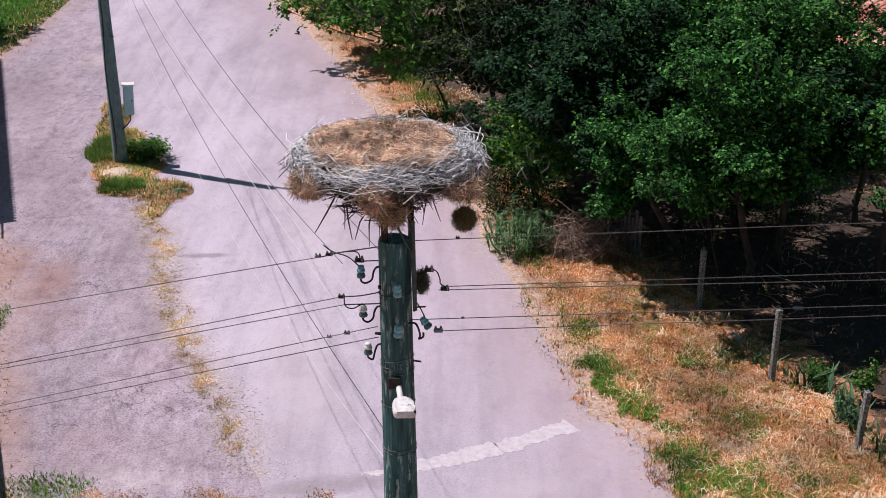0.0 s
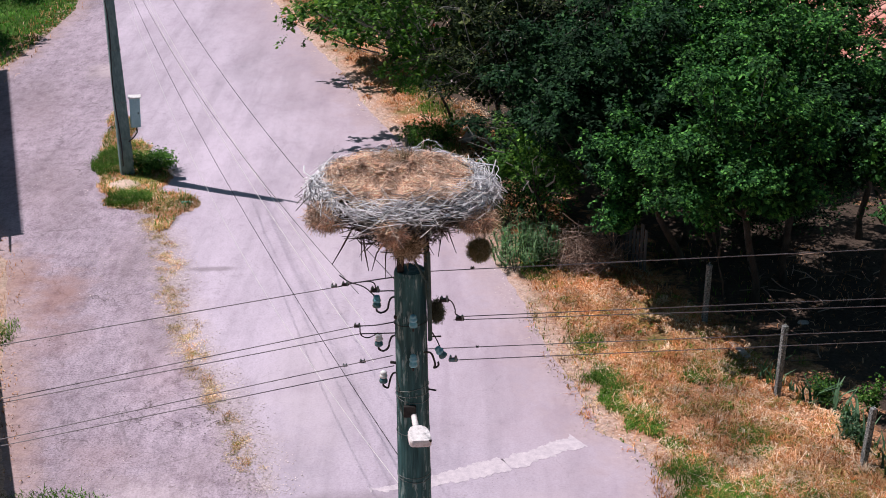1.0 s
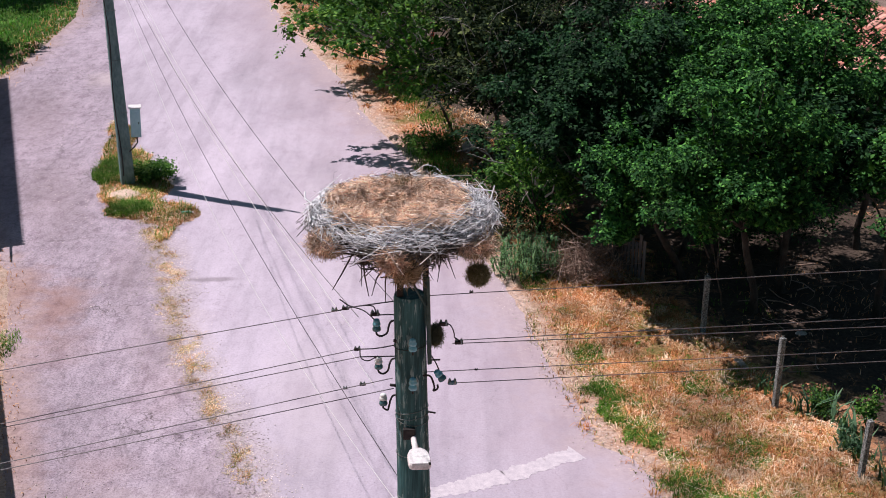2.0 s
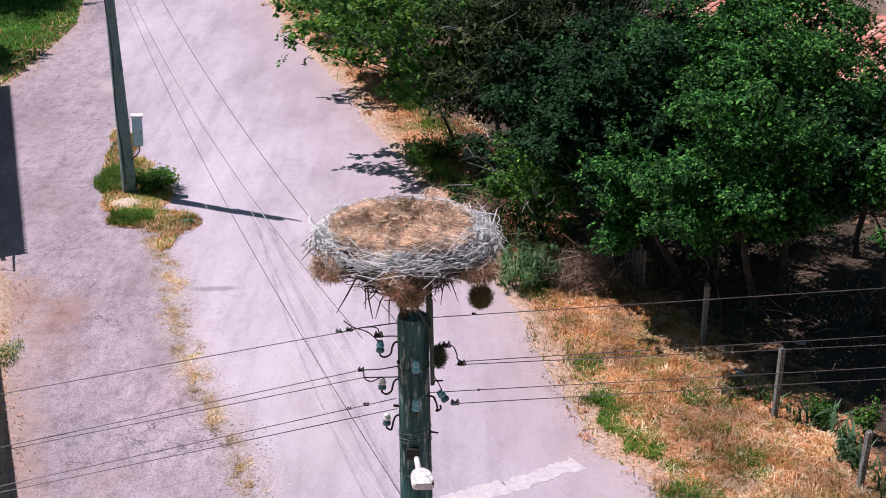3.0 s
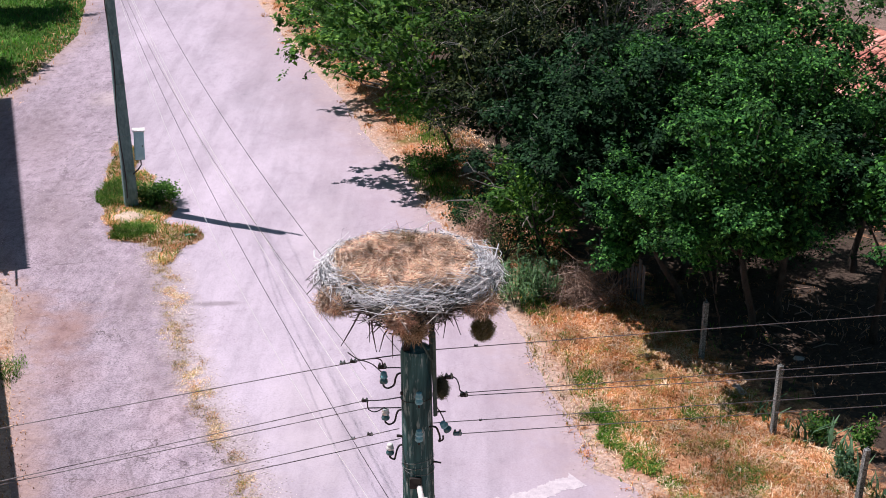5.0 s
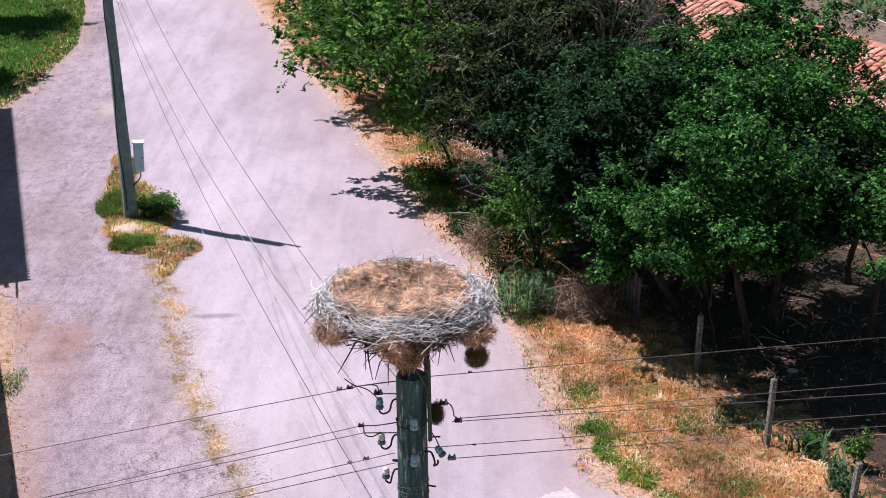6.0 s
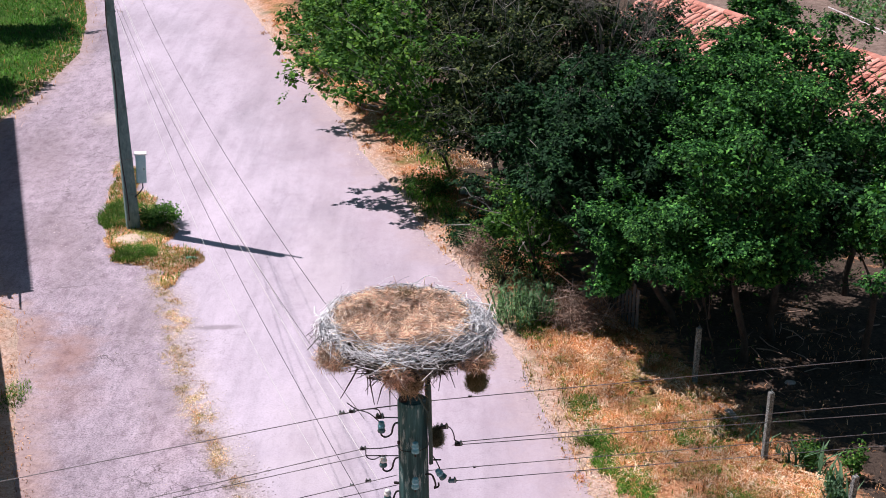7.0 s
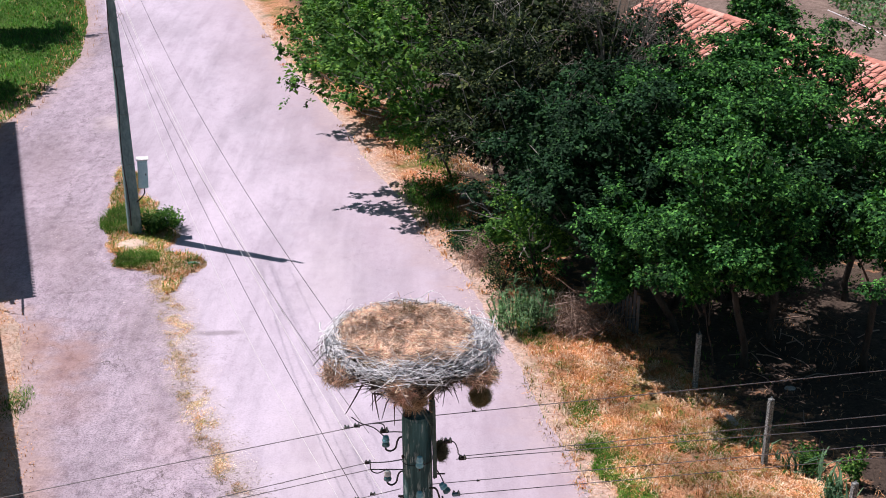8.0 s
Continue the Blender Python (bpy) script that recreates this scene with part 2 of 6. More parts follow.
# crown leaves: patches scales the light and dark clumps painted over them
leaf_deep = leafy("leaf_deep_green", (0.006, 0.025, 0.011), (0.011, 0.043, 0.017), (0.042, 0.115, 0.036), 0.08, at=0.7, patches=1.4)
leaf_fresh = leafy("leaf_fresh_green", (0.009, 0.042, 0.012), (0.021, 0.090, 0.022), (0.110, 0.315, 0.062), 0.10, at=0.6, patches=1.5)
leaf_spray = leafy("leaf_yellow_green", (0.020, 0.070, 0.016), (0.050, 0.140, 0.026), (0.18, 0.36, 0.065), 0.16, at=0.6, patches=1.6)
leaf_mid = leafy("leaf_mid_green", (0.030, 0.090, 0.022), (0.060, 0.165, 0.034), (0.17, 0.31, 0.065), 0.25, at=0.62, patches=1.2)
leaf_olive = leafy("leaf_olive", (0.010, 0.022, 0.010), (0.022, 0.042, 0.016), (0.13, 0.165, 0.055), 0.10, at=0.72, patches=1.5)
pale_twig = leafy("pale_bare_twig", (0.06, 0.058, 0.052), (0.17, 0.165, 0.15), (0.42, 0.41, 0.38), 0.0, False)
leaf_iris = leafy("iris_leaf", (0.030, 0.070, 0.036), (0.060, 0.125, 0.070), (0.12, 0.21, 0.12), 0.2)
leaf_grey = leafy("leaf_grey_green", (0.06, 0.13, 0.065), (0.11, 0.22, 0.11), (0.20, 0.31, 0.17))
grass_dry = leafy("dry_grass", (0.28, 0.115, 0.045), (0.60, 0.30, 0.14), (0.82, 0.57, 0.38), 0.1)
grass_red = leafy("rust_grass", (0.26, 0.085, 0.03), (0.56, 0.21, 0.08), (0.72, 0.36, 0.17), 0.1)
grass_olive = leafy("olive_grass", (0.12, 0.12, 0.025), (0.28, 0.25, 0.06), (0.50, 0.42, 0.16), 0.15)
grass_pale = leafy("pale_grass", (0.50, 0.35, 0.23), (0.72, 0.55, 0.40), (0.88, 0.76, 0.63), 0.1)
lawn_green = leafy("lawn_grass", (0.040, 0.14, 0.028), (0.085, 0.245, 0.045), (0.17, 0.35, 0.075), 0.2)
grass_green = leafy("green_grass", (0.040, 0.115, 0.016), (0.095, 0.215, 0.030), (0.20, 0.32, 0.070), 0.2)
straw = leafy("straw", (0.34, 0.17, 0.10), (0.92, 0.64, 0.49), (0.96, 0.88, 0.80), 0.12, True, 0.45, 9.0)
straw_dull = leafy("weathered_straw", (0.10, 0.075, 0.04), (0.40, 0.30, 0.18), (0.72, 0.60, 0.43), 0.10, False)
bark = plain("bark", (0.022, 0.019, 0.016), (0.078, 0.066, 0.057), 9.0, 0.9, bump=0.01, stretch=(1, 1, 0.3))
grey_twig = leafy("grey_twig", (0.06, 0.065, 0.075), (0.68, 0.70, 0.74), (0.95, 0.96, 0.98), 0.0, False, 0.48)
dull_twig = leafy("dull_twig", (0.05, 0.05, 0.045), (0.15, 0.145, 0.13), (0.34, 0.32, 0.30), 0.0, False)
# very dark tones that carry the nest's underside shade in their colour
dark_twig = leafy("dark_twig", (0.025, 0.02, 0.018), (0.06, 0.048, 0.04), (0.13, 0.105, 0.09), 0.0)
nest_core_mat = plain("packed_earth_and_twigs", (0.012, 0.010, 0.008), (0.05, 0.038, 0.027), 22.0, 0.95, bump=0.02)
nest_floor_mat = plain("trampled_straw", (0.34, 0.20, 0.13), (0.72, 0.50, 0.37), 22.0, 0.95, bump=0.02)

m = Mat("weathered_pole_wood", 0.75, 0.0, 0.3)
grain = m.noise(26.0, 4.0, 0.7, (1, 1, 0.06))
broad = m.noise(3.0, 4.0, 0.6, (1, 1, 0.4))
c = m.ramp(grain, (0.32, (0.014, 0.052, 0.056)), (0.55, (0.040, 0.125, 0.132)), (0.72, (0.11, 0.235, 0.24)))
c = m.mix(0.7, c, m.ramp(broad, (0.3, grey(0.5)), (0.7, grey(1.4))), "MULTIPLY")
chip = m.ramp(m.noise(30.0, 3.0, 0.7, (1, 1, 0.16), (4, 2, 0)), (0.545, grey(0)), (0.60, grey(1)))
chip = m.math("MULTIPLY", chip, m.ramp(m.noise(2.4, 3.0, 0.6, None, (1, 5, 2)), (0.40, grey(0)), (0.6, grey(1))))
c = m.mix(chip, c, (0.40, 0.53, 0.53))
m.colour(c).bump(m.math("SUBTRACT", grain, chip), 0.006)
pole_wood = m.m
m = Mat("pole_concrete", 0.85, 0.0, 0.25)
c = m.ramp(m.noise(12.0, 5.0, 0.7, (1, 1, 0.4)), (0.32, (0.085, 0.15, 0.155)), (0.65, (0.19, 0.29, 0.29)))
m.colour(c).bump(m.noise(60.0, 3.0), 0.003)
pole_concrete = m.m
m = Mat("post_concrete", 0.9, 0.0, 0.2)
spk = m.noise(38.0, 3.0, 0.75)
c = m.ramp(spk, (0.36, (0.04, 0.045, 0.045)), (0.5, (0.17, 0.18, 0.175)), (0.66, (0.42, 0.44, 0.43)))
m.colour(c).bump(spk, 0.01)
post_mat = m.m
black_iron = plain("black_iron", (0.012, 0.012, 0.013), (0.04, 0.036, 0.034), 30.0, 0.55, 0.4, 0.001)
zinc = plain("weathered_zinc", (0.10, 0.14, 0.14), (0.26, 0.30, 0.30), 20.0, 0.55, 0.5, 0.001)
green_steel = plain("green_grey_steel", (0.025, 0.055, 0.055), (0.09, 0.145, 0.14), 14.0, 0.7, 0.2, 0.002)
porcelain = plain("teal_glaze", (0.09, 0.33, 0.42), (0.22, 0.52, 0.62), 9.0, 0.14, 0.0, 0.0005, 0.6)
porcelain_white = plain("white_glaze", (0.62, 0.68, 0.68), (0.78, 0.82, 0.82), 9.0, 0.12, 0.0, 0.0005, 0.6)
porcelain_dark = plain("dark_teal_glaze", (0.03, 0.10, 0.12), (0.08, 0.20, 0.23), 9.0, 0.2, 0.0, 0.0005, 0.6)
lamp_white = plain("white_lamp_enamel", (0.50, 0.49, 0.50), (0.84, 0.84, 0.85), 26.0, 0.45, 0.0, 0.001)
box_white = plain("pale_blue_painted_steel", (0.34, 0.58, 0.66), (0.50, 0.74, 0.80), 5.0, 0.45, 0.0, 0.001)
wire_dark = plain("dark_cable", (0.02, 0.018, 0.02), (0.06, 0.055, 0.06), 6.0, 0.5, 0.0, 0.0005)
wire_grey = plain("weathered_grey_wire", (0.09, 0.085, 0.09), (0.20, 0.19, 0.20), 6.0, 0.45, 0.0, 0.0005)
wire_alu = plain("bare_aluminium_wire", (0.52, 0.51, 0.53), (0.74, 0.73, 0.75), 6.0, 0.4, 0.15, 0.0003)
tile_mat = Mat("terracotta", 0.85, 0.0, 0.2)
c = tile_mat.ramp(tile_mat.obj.outputs["Random"], (0.0, (0.46, 0.19, 0.145)), (0.5, (0.60, 0.29, 0.23)), (1.0, (0.72, 0.41, 0.34)))
c = tile_mat.mix(0.6, c, tile_mat.ramp(tile_mat.noise(6.0, 4.0), (0.35, grey(0.65)), (0.6, grey(1.1))), "MULTIPLY")
tile_mat = tile_mat.colour(c).bump(tile_mat.noise(40.0), 0.003).m
plaster = plain("limewash", (0.55, 0.50, 0.43), (0.74, 0.70, 0.63), 3.0, 0.9, bump=0.004)
old_plank = plain("grey_weathered_plank", (0.05, 0.048, 0.046), (0.15, 0.14, 0.135), 10.0, 0.9, bump=0.004, stretch=(1, 1, 0.15))
stone_mat = plain("pale_stone", (0.30, 0.27, 0.25), (0.55, 0.51, 0.48), 6.0, 0.9, bump=0.01)
patch_mat = plain("pale_concrete_patch", (0.42, 0.38, 0.435), (0.60, 0.55, 0.59), 9.0, 0.9, bump=0.006)
red_paint = plain("red_paint", (0.45, 0.06, 0.04), (0.60, 0.10, 0.07), 6.0, 0.6)
soil = plain("tilled_soil", (0.12, 0.085, 0.07), (0.30, 0.225, 0.19), 3.5, 0.95, bump=0.06)
plastic_green = plain("green_plastic", (0.05, 0.20, 0.13), (0.12, 0.33, 0.22), 12.0, 0.4)


# ---- geometry helpers ----
class Geo:
    """Vertices and faces of one mesh."""

    def __init__(self):
        self.v, self.f = [], []

    def add(self, verts, faces):
        o = len(self.v)
        self.v.extend([tuple(p) for p in verts])
        self.f.extend([tuple(i + o for i in f) for f in faces])
        return self

    def tube(self, pts, radii, n=6, caps=True):
        pts = [Vector(p) for p in pts]
        if isinstance(radii, (int, float)):
            radii = [radii] * len(pts)
        vs, fs = [], []
        ref = None
        for i, p in enumerate(pts):
            d = (pts[min(i + 1, len(pts) - 1)] - pts[max(i - 1, 0)]).normalized()
            if ref is None:
                ref = d.orthogonal().normalized()
            ref = (ref - d * ref.dot(d))
            ref = ref.normalized() if ref.length > 1e-6 else d.orthogonal().normalized()
            q = d.cross(ref)
            for k in range(n):
                a = 2 * math.pi * k / n
                vs.append(p + (ref * math.cos(a) + q * math.sin(a)) * radii[i])
        for i in range(len(pts) - 1):
            for k in range(n):
                j = (k + 1) % n
                fs.append((i * n + k, i * n + j, i * n + n + j, i * n + n + k))
        if caps:
            fs.append(tuple(range(n))[::-1])
            fs.append(tuple(range((len(pts) - 1) * n, len(pts) * n)))
        return self.add(vs, fs)

    def lathe(self, profile, at=(0, 0, 0), n=14, m=None):
        """profile: (radius, height) from the bottom up; m: a turn applied before the shift."""
        vs, fs = [], []
        for r, z in profile:
            for k in range(n):
                a = 2 * math.pi * k / n
                p = Vector((r * math.cos(a), r * math.sin(a), z))
                vs.append((m @ p if m else p) + Vector(at))
        for i in range(len(profile) - 1):
            for k in range(n):
                j = (k + 1) % n
                fs.append((i * n + k, i * n + j, i * n + n + j, i * n + n + k))
        fs.append(tuple(range(n))[::-1])
        fs.append(tuple(range((len(profile) - 1) * n, len(profile) * n)))
        return self.add(vs, fs)

    def box(self, size, m=None, bevel=0.0):
        bm = bmesh.new()
        bmesh.ops.create_cube(bm, size=1.0)
        for v in bm.verts:
            v.co = Vector((v.co.x * size[0], v.co.y * size[1], v.co.z * size[2]))
        if bevel:
            bmesh.ops.bevel(bm, geom=bm.edges[:], offset=bevel, segments=2, affect="EDGES", profile=0.5)
        bm.verts.index_update()
        m = m or Matrix.Identity(4)
        self.add([m @ v.co for v in bm.verts], [[v.index for v in f.verts] for f in bm.faces])
        bm.free()
        return self

    def mesh(self, name, mat, smooth=False):
        me = bpy.data.meshes.new(name)
        me.from_pydata(self.v, [], self.f)
        me.materials.append(mat)
        if smooth:
            me.shade_smooth()
        me.update()
        return me


def world_of(ob):
    """The pose of a thing or part in the world."""
    m = ob.matrix_parent_inverse @ ob.matrix_basis
    return world_of(ob.parent) @ m if ob.parent else ob.matrix_basis.copy()


def part(name, geo, mat, parent=None, label="", smooth=False):
    """Links one mesh object, under parent if there is one (its vertices are in the world's metres)."""
    ob = new(name, geo.mesh(name, mat, smooth))
    if parent:
        ob.parent = parent
        ob.matrix_parent_inverse = world_of(parent).inverted()
    if label:
        ob["label"] = label
    return ob


def thing(name, at, label, category, group="", kind=""):
    ob = new(name)
    ob.empty_display_size = 0.2
    ob.matrix_basis = Matrix.Translation(at)
    return tagged(ob, label, category, group, kind)


def quick_mesh(name, verts, quads, mat):
    """A mesh from numpy arrays of vertices and quads."""
    me = bpy.data.meshes.new(name)
    me.vertices.add(len(verts))
    me.vertices.foreach_set("co", np.asarray(verts, np.float32).ravel())
    k = quads.shape[1]
    me.loops.add(quads.size)
    me.polygons.add(len(quads))
    me.loops.foreach_set("vertex_index", quads.ravel().astype(np.int32))
    me.polygons.foreach_set("loop_start", np.arange(0, quads.size, k, dtype=np.int32))
    me.polygons.foreach_set("loop_total", np.full(len(quads), k, np.int32))
    me.materials.append(mat)
    me.update(calc_edges=True)
    me.validate()
    return me


rng = np.random.default_rng(7)


def units(n):
    d = rng.normal(size=(n, 3))
    return d / np.linalg.norm(d, axis=1, keepdims=True)


def leaf_arrays(centres, size, upness=0.35):
    """A small folded rhombus at each centre, turned at random, mostly facing up."""
    n = len(centres)
    nrm = units(n)
    nrm[:, 2] = np.abs(nrm[:, 2]) + upness
    nrm /= np.linalg.norm(nrm, axis=1, keepdims=True)
    a = np.cross(nrm, units(n))
    a /= np.linalg.norm(a, axis=1, keepdims=True) + 1e-9
    b = np.cross(nrm, a)
    s = size * rng.uniform(0.6, 1.35, (n, 1))
    v = np.empty((n, 4, 3))
    v[:, 0] = centres - a * s * 0.55
    v[:, 1] = centres + b * s * 0.33 + nrm * s * 0.10
    v[:, 2] = centres + a * s * 0.55
    v[:, 3] = centres - b * s * 0.33 + nrm * s * 0.10
    q = np.arange(n * 4).reshape(n, 4)
    return v.reshape(-1, 3), q


def set_leaves(centres, normals, axes, size):
    """A small folded rhombus at each centre, facing its normal and pointing along its axis."""
    n = len(centres)
    nrm = normals / (np.linalg.norm(normals, axis=1, keepdims=True) + 1e-9)
    b = np.cross(nrm, axes)
    b /= np.linalg.norm(b, axis=1, keepdims=True) + 1e-9
    a = np.cross(b, nrm)
    s = size * rng.uniform(0.65, 1.3, (n, 1))
    v = np.empty((n, 4, 3))
    v[:, 0] = centres - a * s * 0.5
    v[:, 1] = centres + b * s * 0.34 + nrm * s * 0.08
    v[:, 2] = centres + a * s * 0.6 - nrm * s * 0.05
    v[:, 3] = centres - b * s * 0.34 + nrm * s * 0.08
    return v.reshape(-1, 3), np.arange(n * 4).reshape(n, 4)


def blade_arrays(roots, length, width, lean=0.6, droop=0.0):
    """A thin bent blade of two quads at each root."""
    n = len(roots)
    az = rng.uniform(0, 2 * math.pi, n)
    out = np.stack([np.cos(az), np.sin(az), np.zeros(n)], 1)
    side = np.stack([-np.sin(az), np.cos(az), np.zeros(n)], 1)
    ln = length * rng.uniform(0.5, 1.4, (n, 1))
    le = lean * rng.uniform(0.2, 1.5, (n, 1))
    up = np.array([[0, 0, 1.0]])
    w = width * rng.uniform(0.6, 1.4, (n, 1))
    mid = roots + up * ln * 0.55 + out * ln * le * 0.3
    tip = roots + up * ln * (0.9 - droop) + out * ln * le
    v = np.empty((n, 6, 3))
    v[:, 0], v[:, 1] = roots - side * w, roots + side * w
    v[:, 2], v[:, 3] = mid + side * w * 0.8, mid - side * w * 0.8
    v[:, 4], v[:, 5] = tip + side * w * 0.15, tip - side * w * 0.15
    base = (np.arange(n) * 6)[:, None]
    q = np.concatenate([base + np.array([[0, 1, 2, 3]]), base + np.array([[3, 2, 4, 5]])])
    return v.reshape(-1, 3), q


def stick_arrays(p0, p1, r, bend=0.05):
    """Thin three-sided bent sticks from p0 to p1."""
    n = len(p0)
    d = p1 - p0
    ln = np.linalg.norm(d, axis=1, keepdims=True)
    d = d / (ln + 1e-9)
    a = np.cross(d, units(n))
    a /= np.linalg.norm(a, axis=1, keepdims=True) + 1e-9
    b = np.cross(d, a)
    off = units(n) * bend * ln
    r = np.broadcast_to(np.asarray(r, float).reshape(-1, 1), (n, 1))
    v = np.empty((n, 9, 3))
    for ring, (pt, rr) in enumerate(((p0, r), ((p0 + p1) / 2 + off, r * 0.85), (p1, r * 0.45))):
        for k in range(3):
            t = 2 * math.pi * k / 3
            v[:, ring * 3 + k] = pt + (a * math.cos(t) + b * math.sin(t)) * rr
    base = (np.arange(n) * 9)[:, None]
    q = []
    for ring in (0, 3):
        for k in range(3):
            j = (k + 1) % 3
            q.append(base + np.array([[ring + k, ring + j, ring + 3 + j, ring + 3 + k]]))
    return v.reshape(-1, 3), np.concatenate(q)


TABLES = {}


def lerp(table, y):
    """Piecewise linear table, sampled every 5 cm."""
    t = TABLES.get(table)
    if t is None:
        xs, ys = zip(*table)
        t = TABLES[table] = np.interp(np.arange(-20, 90.06, 0.05), xs, ys).tolist()
    k = (min(max(y, -20.0), 90.0) + 20.0) * 20.0
    i = int(k)
    return t[i] + (t[min(i + 1, len(t) - 1)] - t[i]) * (k - i)


# ---- plan of the ground ----
RIGHT_EDGE = ((-20, 8.5), (10, 6.2), (18.1, 3.95), (19.4, 3.72), (20.1, 3.45), (20.5, 2.95), (22, 2.75), (23.4, 2.33), (25.4, 2.05), (27.6, 1.5), (30.3, 1.0),
              (32.4, 0.1), (35.2, -0.55), (38.8, -1.76), (42.4, -2.65), (45.9, -3.85), (50.8, -5.4), (53.4, -6.1), (60.4, -8.05), (90, -17))
LEFT_EDGE = ((-20, 1), (10, -4.2), (18, -6.2), (20, -6.9), (23.3, -7.8), (25, -8.2), (27.5, -8.9), (29, -9.8), (33, -11.6), (38, -13.2), (41.9, -13.4), (44, -13.07),
             (50.6, -12.9), (56, -13.85), (60.2, -14.9), (90, -25))
SEAM = ((-20, 3), (10, -0.2), (18.2, -2.22), (19.4, -2.75), (20.4, -3.11), (21.8, -3.64), (23.1, -4.25), (24.8, -4.8), (26.7, -5.3), (28.9, -5.95), (31, -6.6), (33, -7.2),
        (38, -8.5), (45, -10.1), (52, -12.0), (60, -14.0), (90, -23.5))


def wobble(y, k):
    """The raggedness of an asphalt edge."""
    if k == 2.0:
        return 0.15 * noise.noise((k, y * 1.1, 0.0)) + 0.10 * noise.noise((k + 9, y * 4.1, 0.0)) + 0.05 * noise.noise((k + 5, y * 11.0, 0.0))
    return 0.09 * noise.noise((k, y * 1.1, 0.0)) + 0.06 * noise.noise((k + 9, y * 4.1, 0.0))


def ground_height(x, y):
    """Earth level: sunk below the asphalt, a little raised and lumpy beside it."""
    r, lft = lerp(RIGHT_EDGE, y), lerp(LEFT_EDGE, y)
    d = max(x - r, lft - x)
    lap = min(1.0, max(0.0, (d + 0.30) / 0.35))
    k = min(1.0, max(0.0, d / 0.7))
    return -0.06 + lap * (0.078 + 0.018 * noise.noise((x * 3.1, y * 3.1, 9))) + k * (0.03 + 0.05 * noise.noise((x * 0.8, y * 0.8, 0)) + 0.03 * noise.noise((x * 2.7, y * 2.7, 3)))


def ground_sheet():
    xs = np.concatenate([[-900, -300, -120, -60, -35], np.arange(-24, 24.1, 0.2), [35, 60, 120, 300, 900]])
    ys = np.concatenate([[-900, -300, -100, -30, 0], np.arange(12, 64.1, 0.2), [72, 90, 130, 300, 900]])
    verts = [(x, y, ground_height(x, y)) for y in ys for x in xs]
    w = len(xs)
    g = Geo()
    g.add(verts, [(j * w + i, j * w + i + 1, j * w + w + i + 1, j * w + w + i) for j in range(len(ys) - 1) for i in range(w - 1)])
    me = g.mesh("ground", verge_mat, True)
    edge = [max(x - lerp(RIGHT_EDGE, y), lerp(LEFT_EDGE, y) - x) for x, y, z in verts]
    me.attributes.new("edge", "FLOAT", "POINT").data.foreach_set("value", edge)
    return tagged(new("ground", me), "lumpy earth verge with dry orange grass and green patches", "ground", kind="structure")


def strip(name, left, right, kl, kr, mat, label, z=0.0, outer_left=False):
    """A slab of asphalt between two winding edges."""
    g = Geo()
    ys = np.concatenate([np.arange(-20, 14, 2.0), np.arange(14, 62, 0.2), np.arange(62, 91, 2.0)])
    vs, fs = [], []
    cols = 24
    edge, seam = [], []
    for y in ys:
        a, b = lerp(left, y) + wobble(y, kl), lerp(right, y) + wobble(y, kr)
        vs.append((a - 0.03, y, -0.09))
        edge.append(0.0)
        seam.append(0.0)
        for i in range(cols + 1):
            x = a + (b - a) * i / cols
            vs.append((x, y, z + 0.004 * noise.noise((x * 0.5, y * 0.5, 0)) * min(1, i, cols - i)))
            edge.append(x - a if outer_left else b - x)
            seam.append(b - x if outer_left else x - a)
        vs.append((b + 0.03, y, -0.09))
        edge.append(0.0)
        seam.append(0.0)
    w = cols + 3
    for j in range(len(ys) - 1):
        for i in range(w - 1):
            fs.append((j * w + i, j * w + i + 1, j * w + w + i + 1, j * w + w + i))
    g.add(vs, fs)
    me = g.mesh(name, mat)
    me.attributes.new("edge", "FLOAT", "POINT").data.foreach_set("value", edge)
    me.attributes.new("seam", "FLOAT", "POINT").data.foreach_set("value", seam)
    return tagged(new(name, me), label, "road", kind="structure")


ground = ground_sheet()
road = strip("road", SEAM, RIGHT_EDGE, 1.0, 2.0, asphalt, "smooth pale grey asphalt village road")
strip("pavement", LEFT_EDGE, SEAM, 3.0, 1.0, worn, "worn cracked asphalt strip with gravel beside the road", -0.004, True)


# ---- grass and weeds ----
def scatter(n, box, keep):
    """n points in box where keep(x, y) gives a chance."""
    out = []
    while len(out) < n:
        xy = rng.uniform((box[0], box[2]), (box[1], box[3]), (n, 2))
        for x, y in xy:
            if rng.random() < keep(x, y):
                out.append((x, y))
    return np.array(out[:n])


def rooted(xy, dz=-0.01):
    return np.array([(x, y, max(ground_height(x, y), 0.0 if lerp(LEFT_EDGE, y) < x < lerp(RIGHT_EDGE, y) else -1) + dz) for x, y in xy])


def grass(name, xy, length, width, lean, mat, label, droop=0.0):
    v, q = blade_arrays(rooted(xy), length, width, lean, droop)
    return tagged(new(name, quick_mesh(name, v, q, mat)), label, "grass", kind="stuff")


